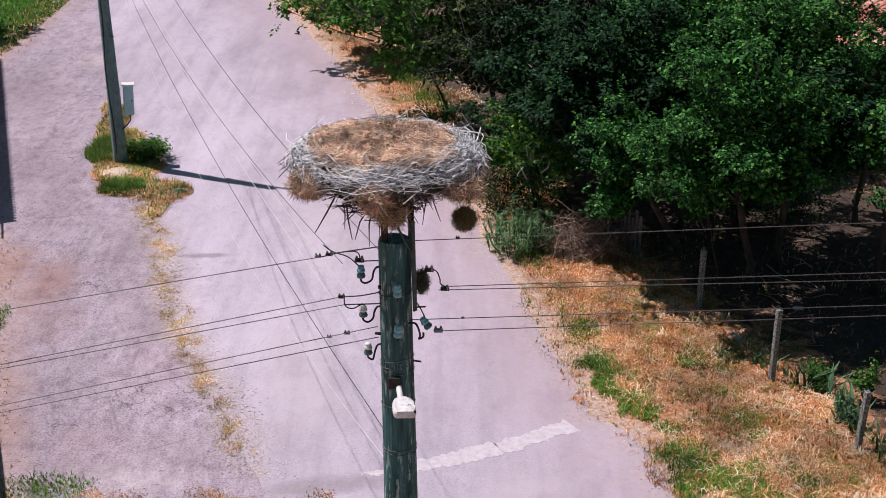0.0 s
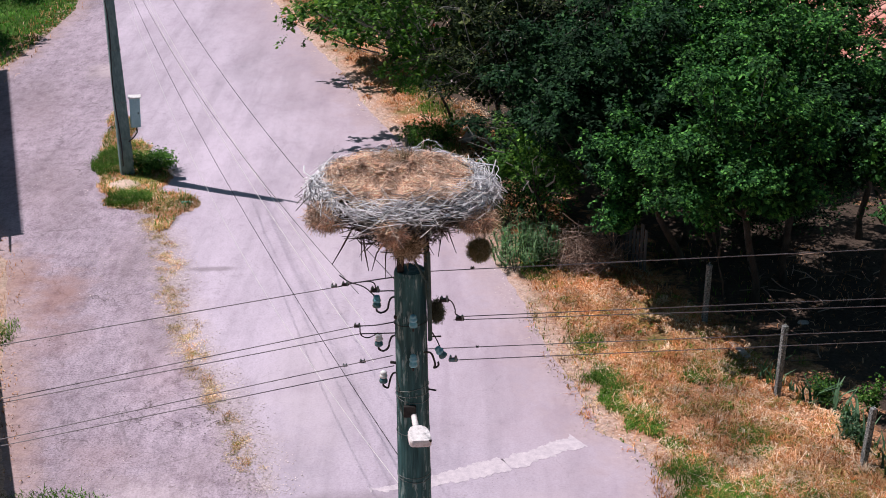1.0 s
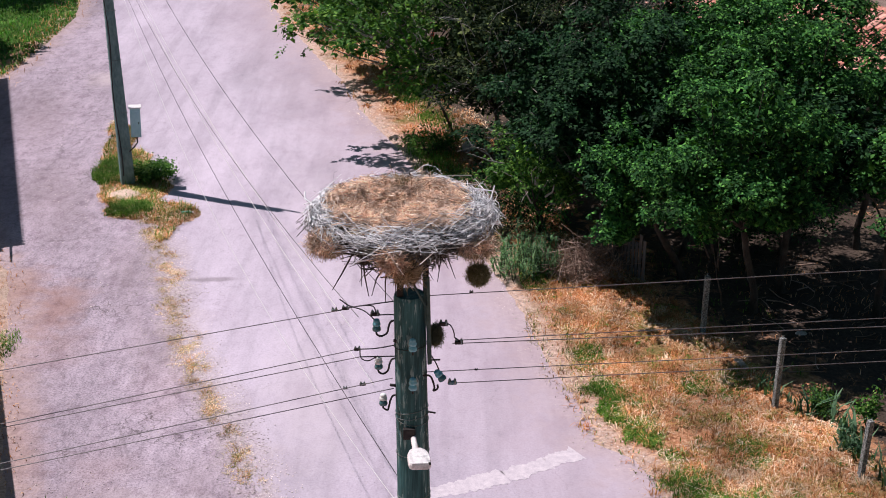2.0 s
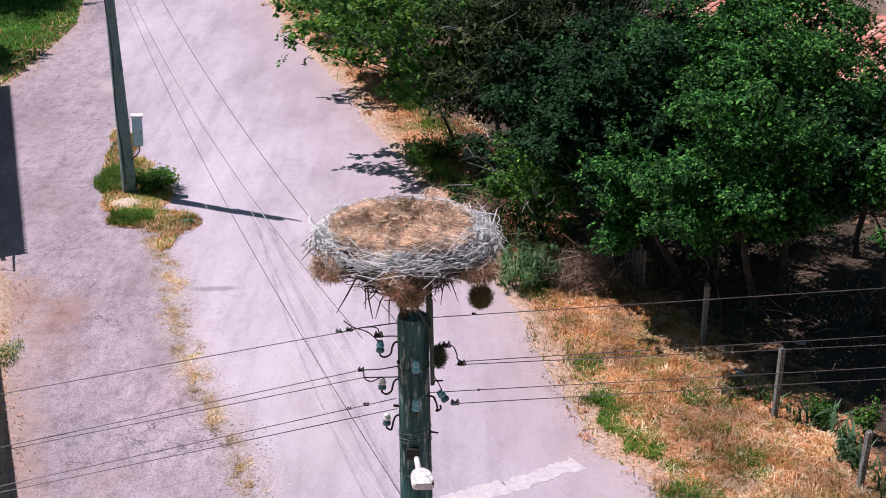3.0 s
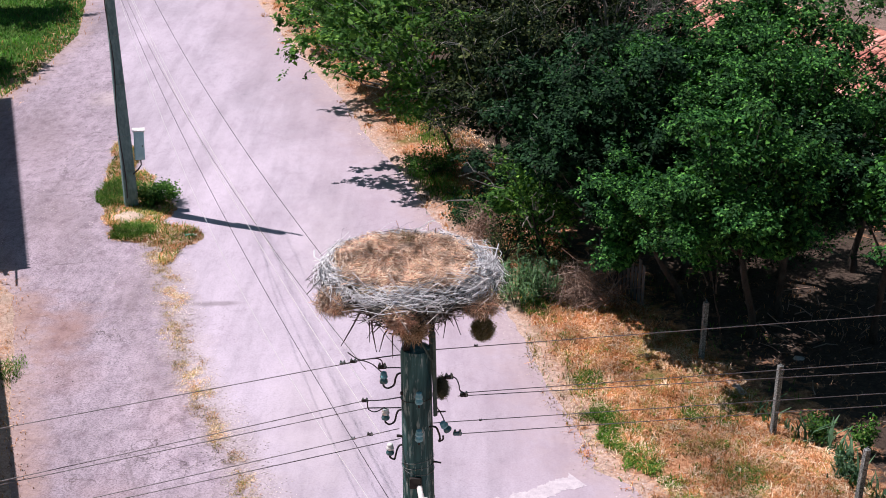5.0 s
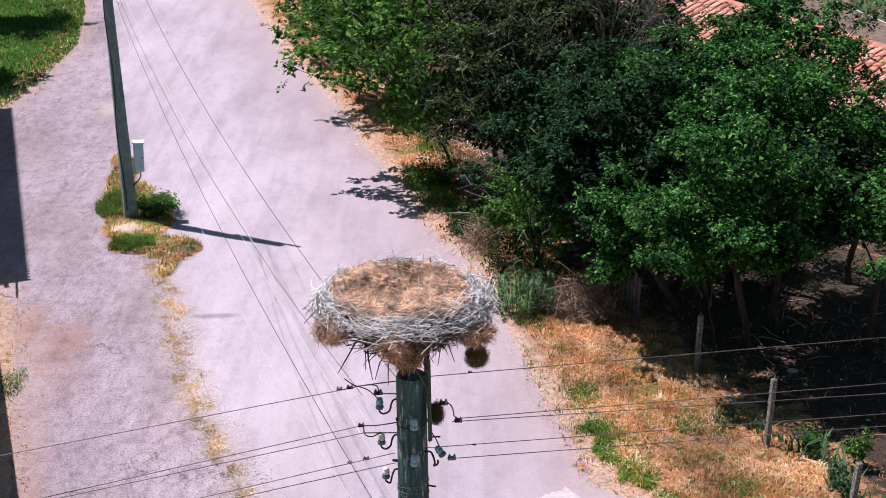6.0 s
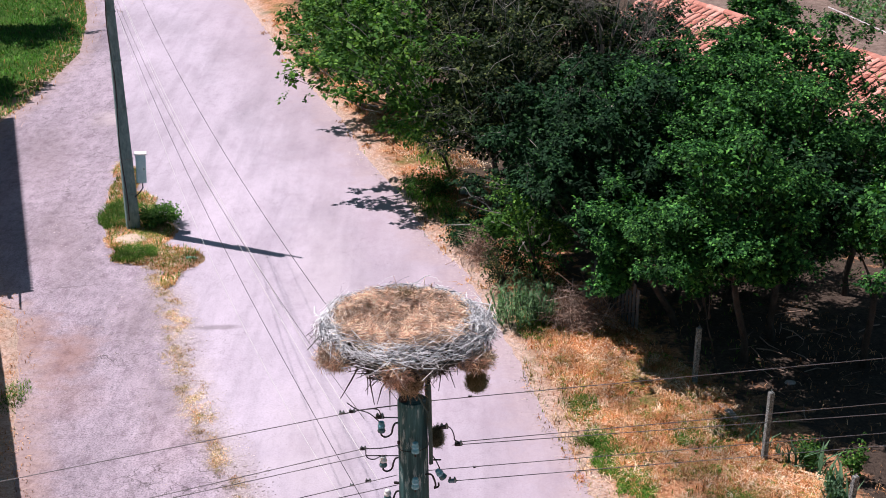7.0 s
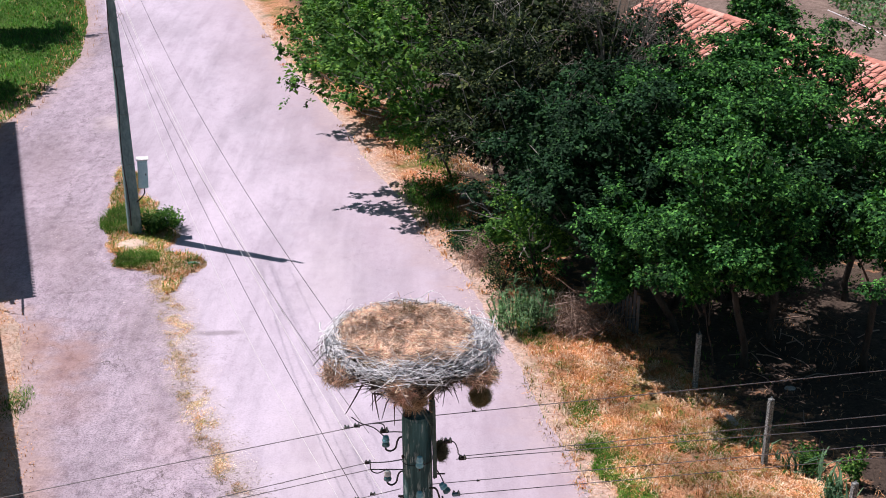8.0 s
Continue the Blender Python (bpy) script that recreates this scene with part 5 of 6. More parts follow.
# jumpers and clamps between the lines and the pole
for pts in ([(-0.61, 10.5, 7.16), (-0.45, 10.49, 7.205), (-0.325, 10.48, 7.21), (-0.30, 10.47, 7.13)], [(-0.42, 10.49, 7.21), (-0.15, 10.45, 7.27), (-0.1, 10.42, 7.28)], [(-0.31, 10.48, 7.13), (-0.2, 10.45, 7.15), (-0.1, 10.42, 7.16)],
            [(-0.46, 10.5, 6.81), (-0.3, 10.46, 6.84), (-0.1, 10.42, 6.90)], [(-0.44, 10.5, 6.80), (-0.43, 10.48, 6.74), (-0.37, 10.47, 6.72), (-0.29, 10.46, 6.77)], [(-0.44, 10.5, 6.74), (-0.1, 10.4, 6.80)],
            [(0.16, 10.40, 7.04), (0.235, 10.34, 7.125), (0.30, 10.32, 7.12), (0.33, 10.3, 7.06), (0.335, 10.3, 7.02), (0.38, 10.3, 6.99)], [(0.13, 10.35, 6.86), (0.18, 10.32, 6.79), (0.21, 10.3, 6.73)],
            [(-0.60, 10.55, 7.24), (-0.52, 10.53, 7.19), (-0.40, 10.5, 7.16), (-0.30, 10.47, 7.08)]):
    g = Geo()
    g.tube(smooth_line(pts, 4), 0.0055, 5)
    tagged(new("jumper_wire", g.mesh("jumper_wire", wire_dark)), "short black jumper wire between line and insulator", "wire", "jumper wires")
for x, y, z, s, mat in ((-0.55, 10.49, 7.185, 1.0, black_iron), (-0.64, 10.5, 7.165, 0.9, zinc), (-0.46, 10.5, 6.81, 1.0, black_iron), (-0.42, 10.47, 6.50, 0.9, black_iron), (-0.56, 10.40, 6.50, 0.7, zinc), (0.245, 10.33, 7.125, 1.3, black_iron), (0.37, 10.3, 6.975, 1.2, black_iron),
                        (-0.31, 10.48, 7.14, 1.3, black_iron), (0.32, 10.3, 6.61, 1.3, porcelain_dark), (0.52, 10.5, 6.625, 0.5, black_iron), (0.47, 10.5, 7.33, 0.6, black_iron)):
    t = thing("wire_clamp", (x, y, z), "small dark line clamp on the wire", "clamp", "wire clamps")
    g = Geo()
    rz = Euler((0.1, 0.15, 0.35)).to_matrix().to_4x4()
    g.box((0.055 * s, 0.022 * s, 0.022 * s), Matrix.Translation((x, y, z)) @ rz, 0.003)
    part("jaw", g, mat, t)
    g = Geo()
    for dx in (-0.016, 0.016):
        g.lathe([(0.007 * s, -0.018 * s), (0.009 * s, -0.01 * s), (0.009 * s, 0.012 * s), (0.004 * s, 0.022 * s)], (x + dx * s, y, z + 0.008 * s), 7)
    part("bolt", g, zinc, t)

# ---- the concrete pole beside the road ----
LX, LY = -7.40, 32.95
far_pole = thing("concrete_pole", (LX, LY, 0), "tapered grey concrete electricity pole in a grass tuft", "utility pole")
H_POLE = 7.7
g = Geo()
vs, fs = [], []
for z in (-0.3, 0.0, 2.0, 4.0, 6.0, H_POLE):
    hx = 0.165 - 0.0115 * max(z, 0)
    hy = 0.13 - 0.008 * max(z, 0)
    cx = LX - 0.022 * max(z, 0)
    ch = 0.02
    vs += [(cx - hx + ch, LY - hy, z), (cx + hx - ch, LY - hy, z), (cx + hx, LY - hy + ch, z), (cx + hx, LY + hy - ch, z), (cx + hx - ch, LY + hy, z), (cx - hx + ch, LY + hy, z), (cx - hx, LY + hy - ch, z), (cx - hx, LY - hy + ch, z)]
for i in range(5):
    fs += [(i * 8 + k, i * 8 + (k + 1) % 8, i * 8 + 8 + (k + 1) % 8, i * 8 + 8 + k) for k in range(8)]
fs.append(tuple(range(40, 48)))
g.add(vs, fs)
turn = Matrix.Translation((LX, LY, 0)) @ Matrix.Rotation(radians(22), 4, "Z") @ Matrix.Translation((-LX, -LY, 0))
g.v = [tuple(turn @ Vector(p)) for p in g.v]
part("shaft", g, pole_concrete, far_pole)
g = Geo()
g.tube([(LX - 0.06 - 0.022 * z + 0.03 * math.sin(z * 2.1), LY - 0.18 + 0.008 * z, z) for z in np.arange(0.3, 7.4, 0.35)], 0.016, 6)
part("cable", g, wire_dark, far_pole, "black cable run up the pole")
for z in (1.0, 1.9, 3.2, 4.4, 5.6):
    g = Geo()
    hx = 0.18 - 0.0115 * z
    g.tube([turn @ Vector((LX - 0.022 * z + sx * hx, LY + sy * (0.14 - 0.008 * z), z)) for sx, sy in ((-1, -1), (1, -1), (1, 1), (-1, 1), (-1, -1))], 0.007, 5)
    part("steel_strap", g, zinc, far_pole)
g = Geo()
g.tube([(LX - 0.95, LY + 0.45, 7.1), (LX + 0.65, LY - 0.30, 7.1)], 0.035, 8)
part("crossarm", g, zinc, far_pole, "steel crossarm")
for dx in (-0.9, -0.55, 0.2, 0.5):
    g = Geo()
    g.lathe([(0.012, 0.0), (0.012, 0.08), (0.045, 0.085), (0.045, 0.12), (0.03, 0.15), (0.035, 0.18), (0.02, 0.2)], (LX - 0.15 + dx, LY + 0.08 - dx * 0.47, 7.1), 12)
    part("insulator", g, porcelain, far_pole, "glazed insulator")

meter_box = thing("meter_box", (-7.13, 33.13, 1.2), "pale blue steel meter box strapped to the concrete pole", "electric box")
mb = Matrix.Translation((-7.13, 33.13, 1.58)) @ Matrix.Rotation(radians(12), 4, "Z") @ Matrix.Rotation(radians(1.5), 4, "Y")
g = Geo()
g.box((0.25, 0.20, 0.74), mb, 0.015)
part("case", g, box_white, meter_box)
g = Geo()
g.box((0.20, 0.012, 0.62), mb @ Matrix.Translation((0, -0.104, -0.02)), 0.004)
door = part("door", g, box_white, meter_box, "pale box door")
g = Geo()
g.box((0.02, 0.02, 0.05), mb @ Matrix.Translation((0.07, -0.118, 0)), 0.003)
part("lock", g, black_iron, door)
g = Geo()
g.box((0.31, 0.27, 0.03), mb @ Matrix.Translation((0, 0, 0.385)), 0.008)
part("lid", g, lamp_white, meter_box, "white weather lid")
g = Geo()
g.tube([(-7.12, 33.1, 1.24), (-7.1, 33.05, 1.08), (-7.16, 32.95, 1.0), (-7.28, 32.85, 0.9)], 0.018, 6)
part("cable", g, wire_dark, meter_box, "black supply cable")

# lines between the two poles
SPANS = (((0.04, 10.50, 7.00), (-7.16, 32.85, 7.05), wire_dark, 0.63), ((-0.45, 10.55, 7.08), (-7.82, 32.95, 7.44), wire_grey, 0.81), ((-0.40, 10.50, 6.84), (-7.60, 32.85, 7.20), wire_alu, 0.60), ((-0.33, 10.50, 6.48), (-7.50, 32.80, 6.90), wire_alu, 0.60),
         ((-0.12, 10.45, 5.60), (-7.60, 33.00, 6.35), wire_dark, 0.62), ((-0.11, 10.50, 5.28), (-7.52, 32.80, 6.53), wire_alu, 1.31))
for a, b, mat, sag in SPANS:
    cable("span_wire", [a, b], 0.0036, mat, "bare aluminium span wire between the poles" if mat == wire_alu else "dark insulated span wire between the poles", sag, "span wires")


# ---- trees and shrubs ----
def crown_clumps(lobes, gap, seed):
    """Centres, sizes and outward directions of the leaf clumps on lumpy lobes."""
    rnd = random.Random(seed)
    out = []
    for li, (c, r) in enumerate(lobes):
        c = Vector(c)
        area = 4 * math.pi * ((r[0] * r[1]) ** 1.6 / 3 + (r[0] * r[2]) ** 1.6 / 3 + (r[1] * r[2]) ** 1.6 / 3) ** (1 / 1.6)
        for _ in range(int(area / gap ** 2 * 6)):
            d = Vector((rnd.gauss(0, 1), rnd.gauss(0, 1), rnd.gauss(0.15, 1))).normalized()
            if d.z < -0.62:
                continue
            deep = noise.noise(d * 2.1 + Vector((seed * 1.3, li, 0)))
            if deep < -0.30:
                continue
            lump = 0.80 + 0.48 * deep + rnd.uniform(-0.10, 0.10)
            p = c + Vector((d.x * r[0], d.y * r[1], d.z * r[2])) * lump
            if p.z < 0.5:
                continue
            if any(lj != li and sum(((p[k] - lobes[lj][0][k]) / lobes[lj][1][k]) ** 2 for k in range(3)) < 0.5 for lj in range(len(lobes))):
                continue
            sep = gap * rnd.uniform(0.72, 1.25)
            if all((p - q).length > sep for q, _, _ in out):
                out.append((p, gap * rnd.uniform(0.34, 0.70), d))
    return out


def clump_leaves(clumps, leaf, full, shoots):
    """Leaves in rosettes over the upper side of each clump, and on shoots that stand out of it."""
    cs, ns, ax = [], [], []
    up = np.array([[0.0, 0.0, 1.0]])
    for p, rc, d in clumps:
        k = max(4, int(full * rc * rc / leaf ** 2 / 6 * rng.choice([0.55, 0.9, 1.2])))
        u = units(k) + np.array([[d.x, d.y, d.z]]) * 0.35 + up * 0.55
        u /= np.linalg.norm(u, axis=1, keepdims=True)
        # ragged outline: the reach changes with the direction
        turn = np.arctan2(u[:, 1], u[:, 0])[:, None]
        w = rng.uniform(0, 6.28, 3)
        reach = 0.78 + 0.20 * np.sin(turn * 3 + w[0]) + 0.16 * np.sin(turn * 5 + w[1]) + 0.12 * np.sin(u[:, 2:] * 7 + w[2])
        at = np.array([tuple(p)]) + u * rc * reach * np.array([[1.12, 1.12, 0.55]]) * np.power(rng.uniform(0.15, 1.2, (k, 1)), 0.55)
        n1 = np.repeat(u * 0.45 + up * 0.65, 6, 0) + rng.normal(size=(k * 6, 3)) * 0.34
        a1 = units(k * 6) + np.repeat(u, 6, 0) * 0.5
        a1 /= np.linalg.norm(a1, axis=1, keepdims=True)
        cs.append(np.repeat(at, 6, 0) + a1 * leaf * rng.uniform(0.4, 1.0, (k * 6, 1)))
        ns.append(n1)
        ax.append(a1)
        for _ in range(shoots):
            s = np.array([d.x, d.y, d.z]) * 0.7 + rng.normal(size=3) * 0.7 + np.array([0, 0, 0.45])
            s /= np.linalg.norm(s)
            m = int(rng.integers(8, 16))
            t = np.sort(rng.uniform(0.5, 1.0, (m, 1)), 0) * (rc + rng.uniform(0.12, 0.34))
            a2 = units(m) * 0.9 + s * 0.6
            a2 /= np.linalg.norm(a2, axis=1, keepdims=True)
            cs.append(np.array([tuple(p)]) + s * t + a2 * leaf * 0.55)
            ns.append(np.tile(up, (m, 1)) + rng.normal(size=(m, 3)) * 0.45)
            ax.append(a2)
    return np.concatenate(cs), np.concatenate(ns), np.concatenate(ax)


def tree(base, lobes, seed, mat, label, leaf=0.070, gap=1.0, full=15.0, trunk_r=0.075, shoots=3, bare=0, bare_mat=None, inner=0.50, name="tree"):
    """A trunk, limbs to the leaf clumps and a crown of rosettes; bare: leafless grey twigs that stand out of it."""
    t = thing(name, base, label, "tree", "roadside trees")
    rnd = random.Random(seed)
    base, centre = Vector(base), Vector(lobes[0][0])
    fork = base.lerp(centre, 0.5) + Vector((rnd.uniform(-0.2, 0.2), rnd.uniform(-0.2, 0.2), 0))
    g = Geo()
    g.tube([base - Vector((0, 0, 0.2)), base.lerp(fork, 0.3) + Vector((rnd.uniform(-0.1, 0.1), rnd.uniform(-0.1, 0.1), 0)), base.lerp(fork, 0.7), fork],
           [trunk_r * 1.35, trunk_r, trunk_r * 0.9, trunk_r * 0.8], 9)
    part("trunk", g, bark, t, "grey-brown trunk", True)
    clumps = crown_clumps(lobes, gap, seed)
    sprays = Geo()
    for i, (p, rc, d) in enumerate(clumps):
        mid = fork.lerp(p, 0.55) + Vector((rnd.uniform(-0.25, 0.25), rnd.uniform(-0.25, 0.25), rnd.uniform(-0.15, 0.3)))
        if i % 4 == 0:
            g = Geo()
            g.tube([fork, fork.lerp(mid, 0.5) + Vector((0, 0, 0.08)), mid, p], [trunk_r * 0.45, trunk_r * 0.34, trunk_r * 0.24, 0.012], 5, False)
            part("limb", g, bark, t)
        else:
            sprays.tube([fork.lerp(mid, 0.6), mid, p], [0.026, 0.018, 0.007], 4, False)
    for _ in range(bare):
        p, rc, d = clumps[rnd.randrange(len(clumps))]
        q = p + Vector((rnd.gauss(0, 0.2), rnd.gauss(0, 0.2), rnd.gauss(0.05, 0.15)))
        e = (d + Vector((rnd.gauss(0, 0.8), rnd.gauss(0, 0.8), rnd.gauss(0.25, 0.5)))).normalized() * rnd.uniform(0.3, 0.95)
        sprays.tube([q, q + e * 0.5 + Vector((rnd.gauss(0, 0.06), rnd.gauss(0, 0.06), rnd.gauss(0.05, 0.06))), q + e], [0.013, 0.009, 0.004], 4, False)
    tagged(part("twig_spray", sprays, bare_mat or bark, t, "bare grey-brown twigs"), kind="stuff")
    c, n, a = clump_leaves(clumps, leaf, full, shoots)
    arrays = [set_leaves(c, n, a, leaf)]
    # shaded inner foliage
    for lc, lr in lobes:
        k = max(int(len(c) * inner / len(lobes)), int(9 * inner * lr[0] * lr[1] / leaf ** 2))
        arrays.append(leaf_arrays(np.array([lc]) + units(k) * np.cbrt(rng.uniform(0.02, 0.36, (k, 1))) * np.array([lr]), leaf * 1.7))
    v, q = arrays[0] if len(arrays) == 1 else join(*arrays)
    ob = new("crown", quick_mesh("crown", v, q, mat))
    ob.parent = t
    ob.matrix_parent_inverse = t.matrix_basis.inverted()
    tagged(ob, "uneven crown of many small leaves", kind="stuff")
    return t


SP = "young green tree with sparse sprays in the shade"
GL = "leafy green roadside tree with a dense uneven crown"
DG = "dark green tree with shaded crown beside the road"
OG = "olive green tree with bare grey twigs behind the roadside trees"
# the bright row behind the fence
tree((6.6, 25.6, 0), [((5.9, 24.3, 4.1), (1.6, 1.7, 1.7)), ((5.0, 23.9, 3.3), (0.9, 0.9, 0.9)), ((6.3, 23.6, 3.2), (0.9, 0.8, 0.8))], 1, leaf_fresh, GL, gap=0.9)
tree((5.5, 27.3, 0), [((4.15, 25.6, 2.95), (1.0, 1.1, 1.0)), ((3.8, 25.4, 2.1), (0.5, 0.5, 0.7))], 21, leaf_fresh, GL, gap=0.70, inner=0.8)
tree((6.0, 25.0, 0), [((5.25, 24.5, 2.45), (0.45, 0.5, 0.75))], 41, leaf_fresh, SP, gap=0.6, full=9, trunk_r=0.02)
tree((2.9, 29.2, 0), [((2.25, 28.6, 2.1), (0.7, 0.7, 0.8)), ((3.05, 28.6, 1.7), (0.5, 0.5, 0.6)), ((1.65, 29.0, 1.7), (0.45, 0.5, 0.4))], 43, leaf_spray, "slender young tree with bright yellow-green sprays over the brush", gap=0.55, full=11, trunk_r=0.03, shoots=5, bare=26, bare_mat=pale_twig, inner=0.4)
# dark tree whose lobes are set to throw shade on the verge
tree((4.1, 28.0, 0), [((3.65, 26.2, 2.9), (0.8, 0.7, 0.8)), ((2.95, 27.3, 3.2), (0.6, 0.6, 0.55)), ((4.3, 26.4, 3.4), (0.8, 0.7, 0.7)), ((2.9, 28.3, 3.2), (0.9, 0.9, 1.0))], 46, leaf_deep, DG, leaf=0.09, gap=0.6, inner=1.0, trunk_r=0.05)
# two filler trees added behind the row to keep sun off the yard
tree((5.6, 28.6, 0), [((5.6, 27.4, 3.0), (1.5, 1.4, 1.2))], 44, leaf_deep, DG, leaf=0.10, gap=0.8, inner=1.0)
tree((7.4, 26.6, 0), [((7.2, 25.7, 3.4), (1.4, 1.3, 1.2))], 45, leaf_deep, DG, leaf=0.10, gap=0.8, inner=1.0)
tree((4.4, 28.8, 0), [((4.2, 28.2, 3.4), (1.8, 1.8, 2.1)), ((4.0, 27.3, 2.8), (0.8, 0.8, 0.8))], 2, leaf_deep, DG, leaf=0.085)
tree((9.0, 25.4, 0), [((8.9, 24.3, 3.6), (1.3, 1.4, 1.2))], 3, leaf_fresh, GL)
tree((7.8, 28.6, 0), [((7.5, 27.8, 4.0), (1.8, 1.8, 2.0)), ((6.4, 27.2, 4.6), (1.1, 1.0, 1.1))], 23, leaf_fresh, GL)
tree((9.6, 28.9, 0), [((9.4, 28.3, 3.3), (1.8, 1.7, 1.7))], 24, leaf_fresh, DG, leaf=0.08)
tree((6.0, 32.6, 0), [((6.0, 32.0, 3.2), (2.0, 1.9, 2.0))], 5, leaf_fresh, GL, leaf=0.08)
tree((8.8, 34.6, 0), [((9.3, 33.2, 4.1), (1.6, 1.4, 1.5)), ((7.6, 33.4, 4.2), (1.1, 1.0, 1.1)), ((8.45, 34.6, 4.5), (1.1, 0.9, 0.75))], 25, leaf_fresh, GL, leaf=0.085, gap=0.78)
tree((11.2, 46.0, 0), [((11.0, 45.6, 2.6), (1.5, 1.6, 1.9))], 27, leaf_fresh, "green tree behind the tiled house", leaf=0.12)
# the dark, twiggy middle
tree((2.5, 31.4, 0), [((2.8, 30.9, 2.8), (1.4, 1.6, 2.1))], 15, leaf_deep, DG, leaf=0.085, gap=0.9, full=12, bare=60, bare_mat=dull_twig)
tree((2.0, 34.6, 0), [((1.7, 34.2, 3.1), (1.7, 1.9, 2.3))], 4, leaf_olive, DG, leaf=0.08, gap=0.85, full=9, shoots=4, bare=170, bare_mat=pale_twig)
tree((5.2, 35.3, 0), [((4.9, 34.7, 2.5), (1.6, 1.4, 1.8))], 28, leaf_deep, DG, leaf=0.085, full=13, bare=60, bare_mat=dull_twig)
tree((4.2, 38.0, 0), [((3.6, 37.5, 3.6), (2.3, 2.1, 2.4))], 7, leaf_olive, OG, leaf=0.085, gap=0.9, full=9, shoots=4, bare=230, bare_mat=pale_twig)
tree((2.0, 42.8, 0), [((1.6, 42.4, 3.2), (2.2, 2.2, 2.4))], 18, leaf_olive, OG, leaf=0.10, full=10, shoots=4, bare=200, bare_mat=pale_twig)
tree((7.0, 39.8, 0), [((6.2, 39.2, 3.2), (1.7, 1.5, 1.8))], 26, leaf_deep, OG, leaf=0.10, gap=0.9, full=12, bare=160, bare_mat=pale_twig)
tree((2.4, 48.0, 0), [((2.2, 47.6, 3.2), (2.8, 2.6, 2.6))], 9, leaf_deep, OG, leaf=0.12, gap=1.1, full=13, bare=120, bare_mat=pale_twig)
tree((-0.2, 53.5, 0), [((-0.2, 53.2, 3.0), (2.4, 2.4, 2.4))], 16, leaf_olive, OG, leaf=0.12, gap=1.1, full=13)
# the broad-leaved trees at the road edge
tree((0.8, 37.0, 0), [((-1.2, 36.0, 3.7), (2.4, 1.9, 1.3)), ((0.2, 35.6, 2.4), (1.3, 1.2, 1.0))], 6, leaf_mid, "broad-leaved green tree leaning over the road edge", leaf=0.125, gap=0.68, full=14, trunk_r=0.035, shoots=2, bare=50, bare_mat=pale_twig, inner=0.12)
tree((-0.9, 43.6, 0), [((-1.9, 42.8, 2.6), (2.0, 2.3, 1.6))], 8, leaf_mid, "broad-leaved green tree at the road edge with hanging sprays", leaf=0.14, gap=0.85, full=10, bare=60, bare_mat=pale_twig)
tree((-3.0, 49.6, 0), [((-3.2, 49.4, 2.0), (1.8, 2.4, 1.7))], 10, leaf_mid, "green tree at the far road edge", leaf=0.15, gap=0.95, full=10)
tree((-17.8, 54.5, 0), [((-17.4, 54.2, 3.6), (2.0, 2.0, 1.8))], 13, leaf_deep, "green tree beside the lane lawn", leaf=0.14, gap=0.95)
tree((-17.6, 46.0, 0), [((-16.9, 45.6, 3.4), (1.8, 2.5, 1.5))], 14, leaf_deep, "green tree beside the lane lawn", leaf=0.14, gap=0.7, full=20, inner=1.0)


def spread_limbs(base, centre, radii, n, seed, trunk_r):
    """Trunk and limbs of a bare crown as tapered tubes, and the limb tips."""
    rnd = random.Random(seed)
    base, centre = Vector(base), Vector(centre)
    fork = base.lerp(centre, 0.55) + Vector((rnd.uniform(-0.2, 0.2), rnd.uniform(-0.2, 0.2), 0))
    tubes = [([base - Vector((0, 0, 0.2)), base.lerp(fork, 0.5) + Vector((rnd.uniform(-0.12, 0.12), rnd.uniform(-0.12, 0.12), 0)), fork], [trunk_r * 1.25, trunk_r, trunk_r * 0.8])]
    tips = []
    for _ in range(n):
        d = Vector((rnd.gauss(0, 1), rnd.gauss(0, 1), rnd.gauss(0.25, 0.8))).normalized()
        tip = centre + Vector((d.x * radii[0], d.y * radii[1], d.z * radii[2])) * rnd.uniform(0.72, 1.0)
        mid = fork.lerp(tip, 0.5) + Vector((rnd.uniform(-0.3, 0.3), rnd.uniform(-0.3, 0.3), rnd.uniform(-0.1, 0.35)))
        tubes.append(([fork, fork.lerp(mid, 0.5) + Vector((0, 0, 0.08)), mid, tip], [trunk_r * 0.45, trunk_r * 0.32, trunk_r * 0.2, 0.012]))
        tips += [tip, mid.lerp(tip, 0.6)]
    return tubes, tips


def dead_tree(base, top, seed, label):
    """A bare crown of grey twigs."""
    t = thing("bare_tree", base, label, "tree")
    tubes, tips = spread_limbs(base, top, (1.5, 1.5, 1.8), 16, seed, 0.10)
    g = Geo()
    for p, r in tubes[:1]:
        g.tube(p, r, 8)
    part("trunk", g, bark, t)
    g = Geo()
    for p, r in tubes[1:]:
        if len(p) > 2:
            g = Geo()
            g.tube(p, r, 5, False)
            part("limb", g, dull_twig, t, "leafless grey limb")
    tips = np.array([tuple(p) for p in tips])
    p0 = tips[rng.integers(0, len(tips), 700)] + rng.normal(size=(700, 3)) * 0.15
    p1 = p0 + rng.normal(size=(700, 3)) * 0.28 + np.array([[0, 0, 0.12]])
    stuff_part("twig_spray", *stick_arrays(p0, p1, rng.uniform(0.004, 0.008, 700), 0.1), dull_twig, t, "fine leafless grey twigs")


dead_tree((5.0, 36.4, 0), (4.9, 36.2, 5.0), 31, "leafless grey tree standing among green trees")


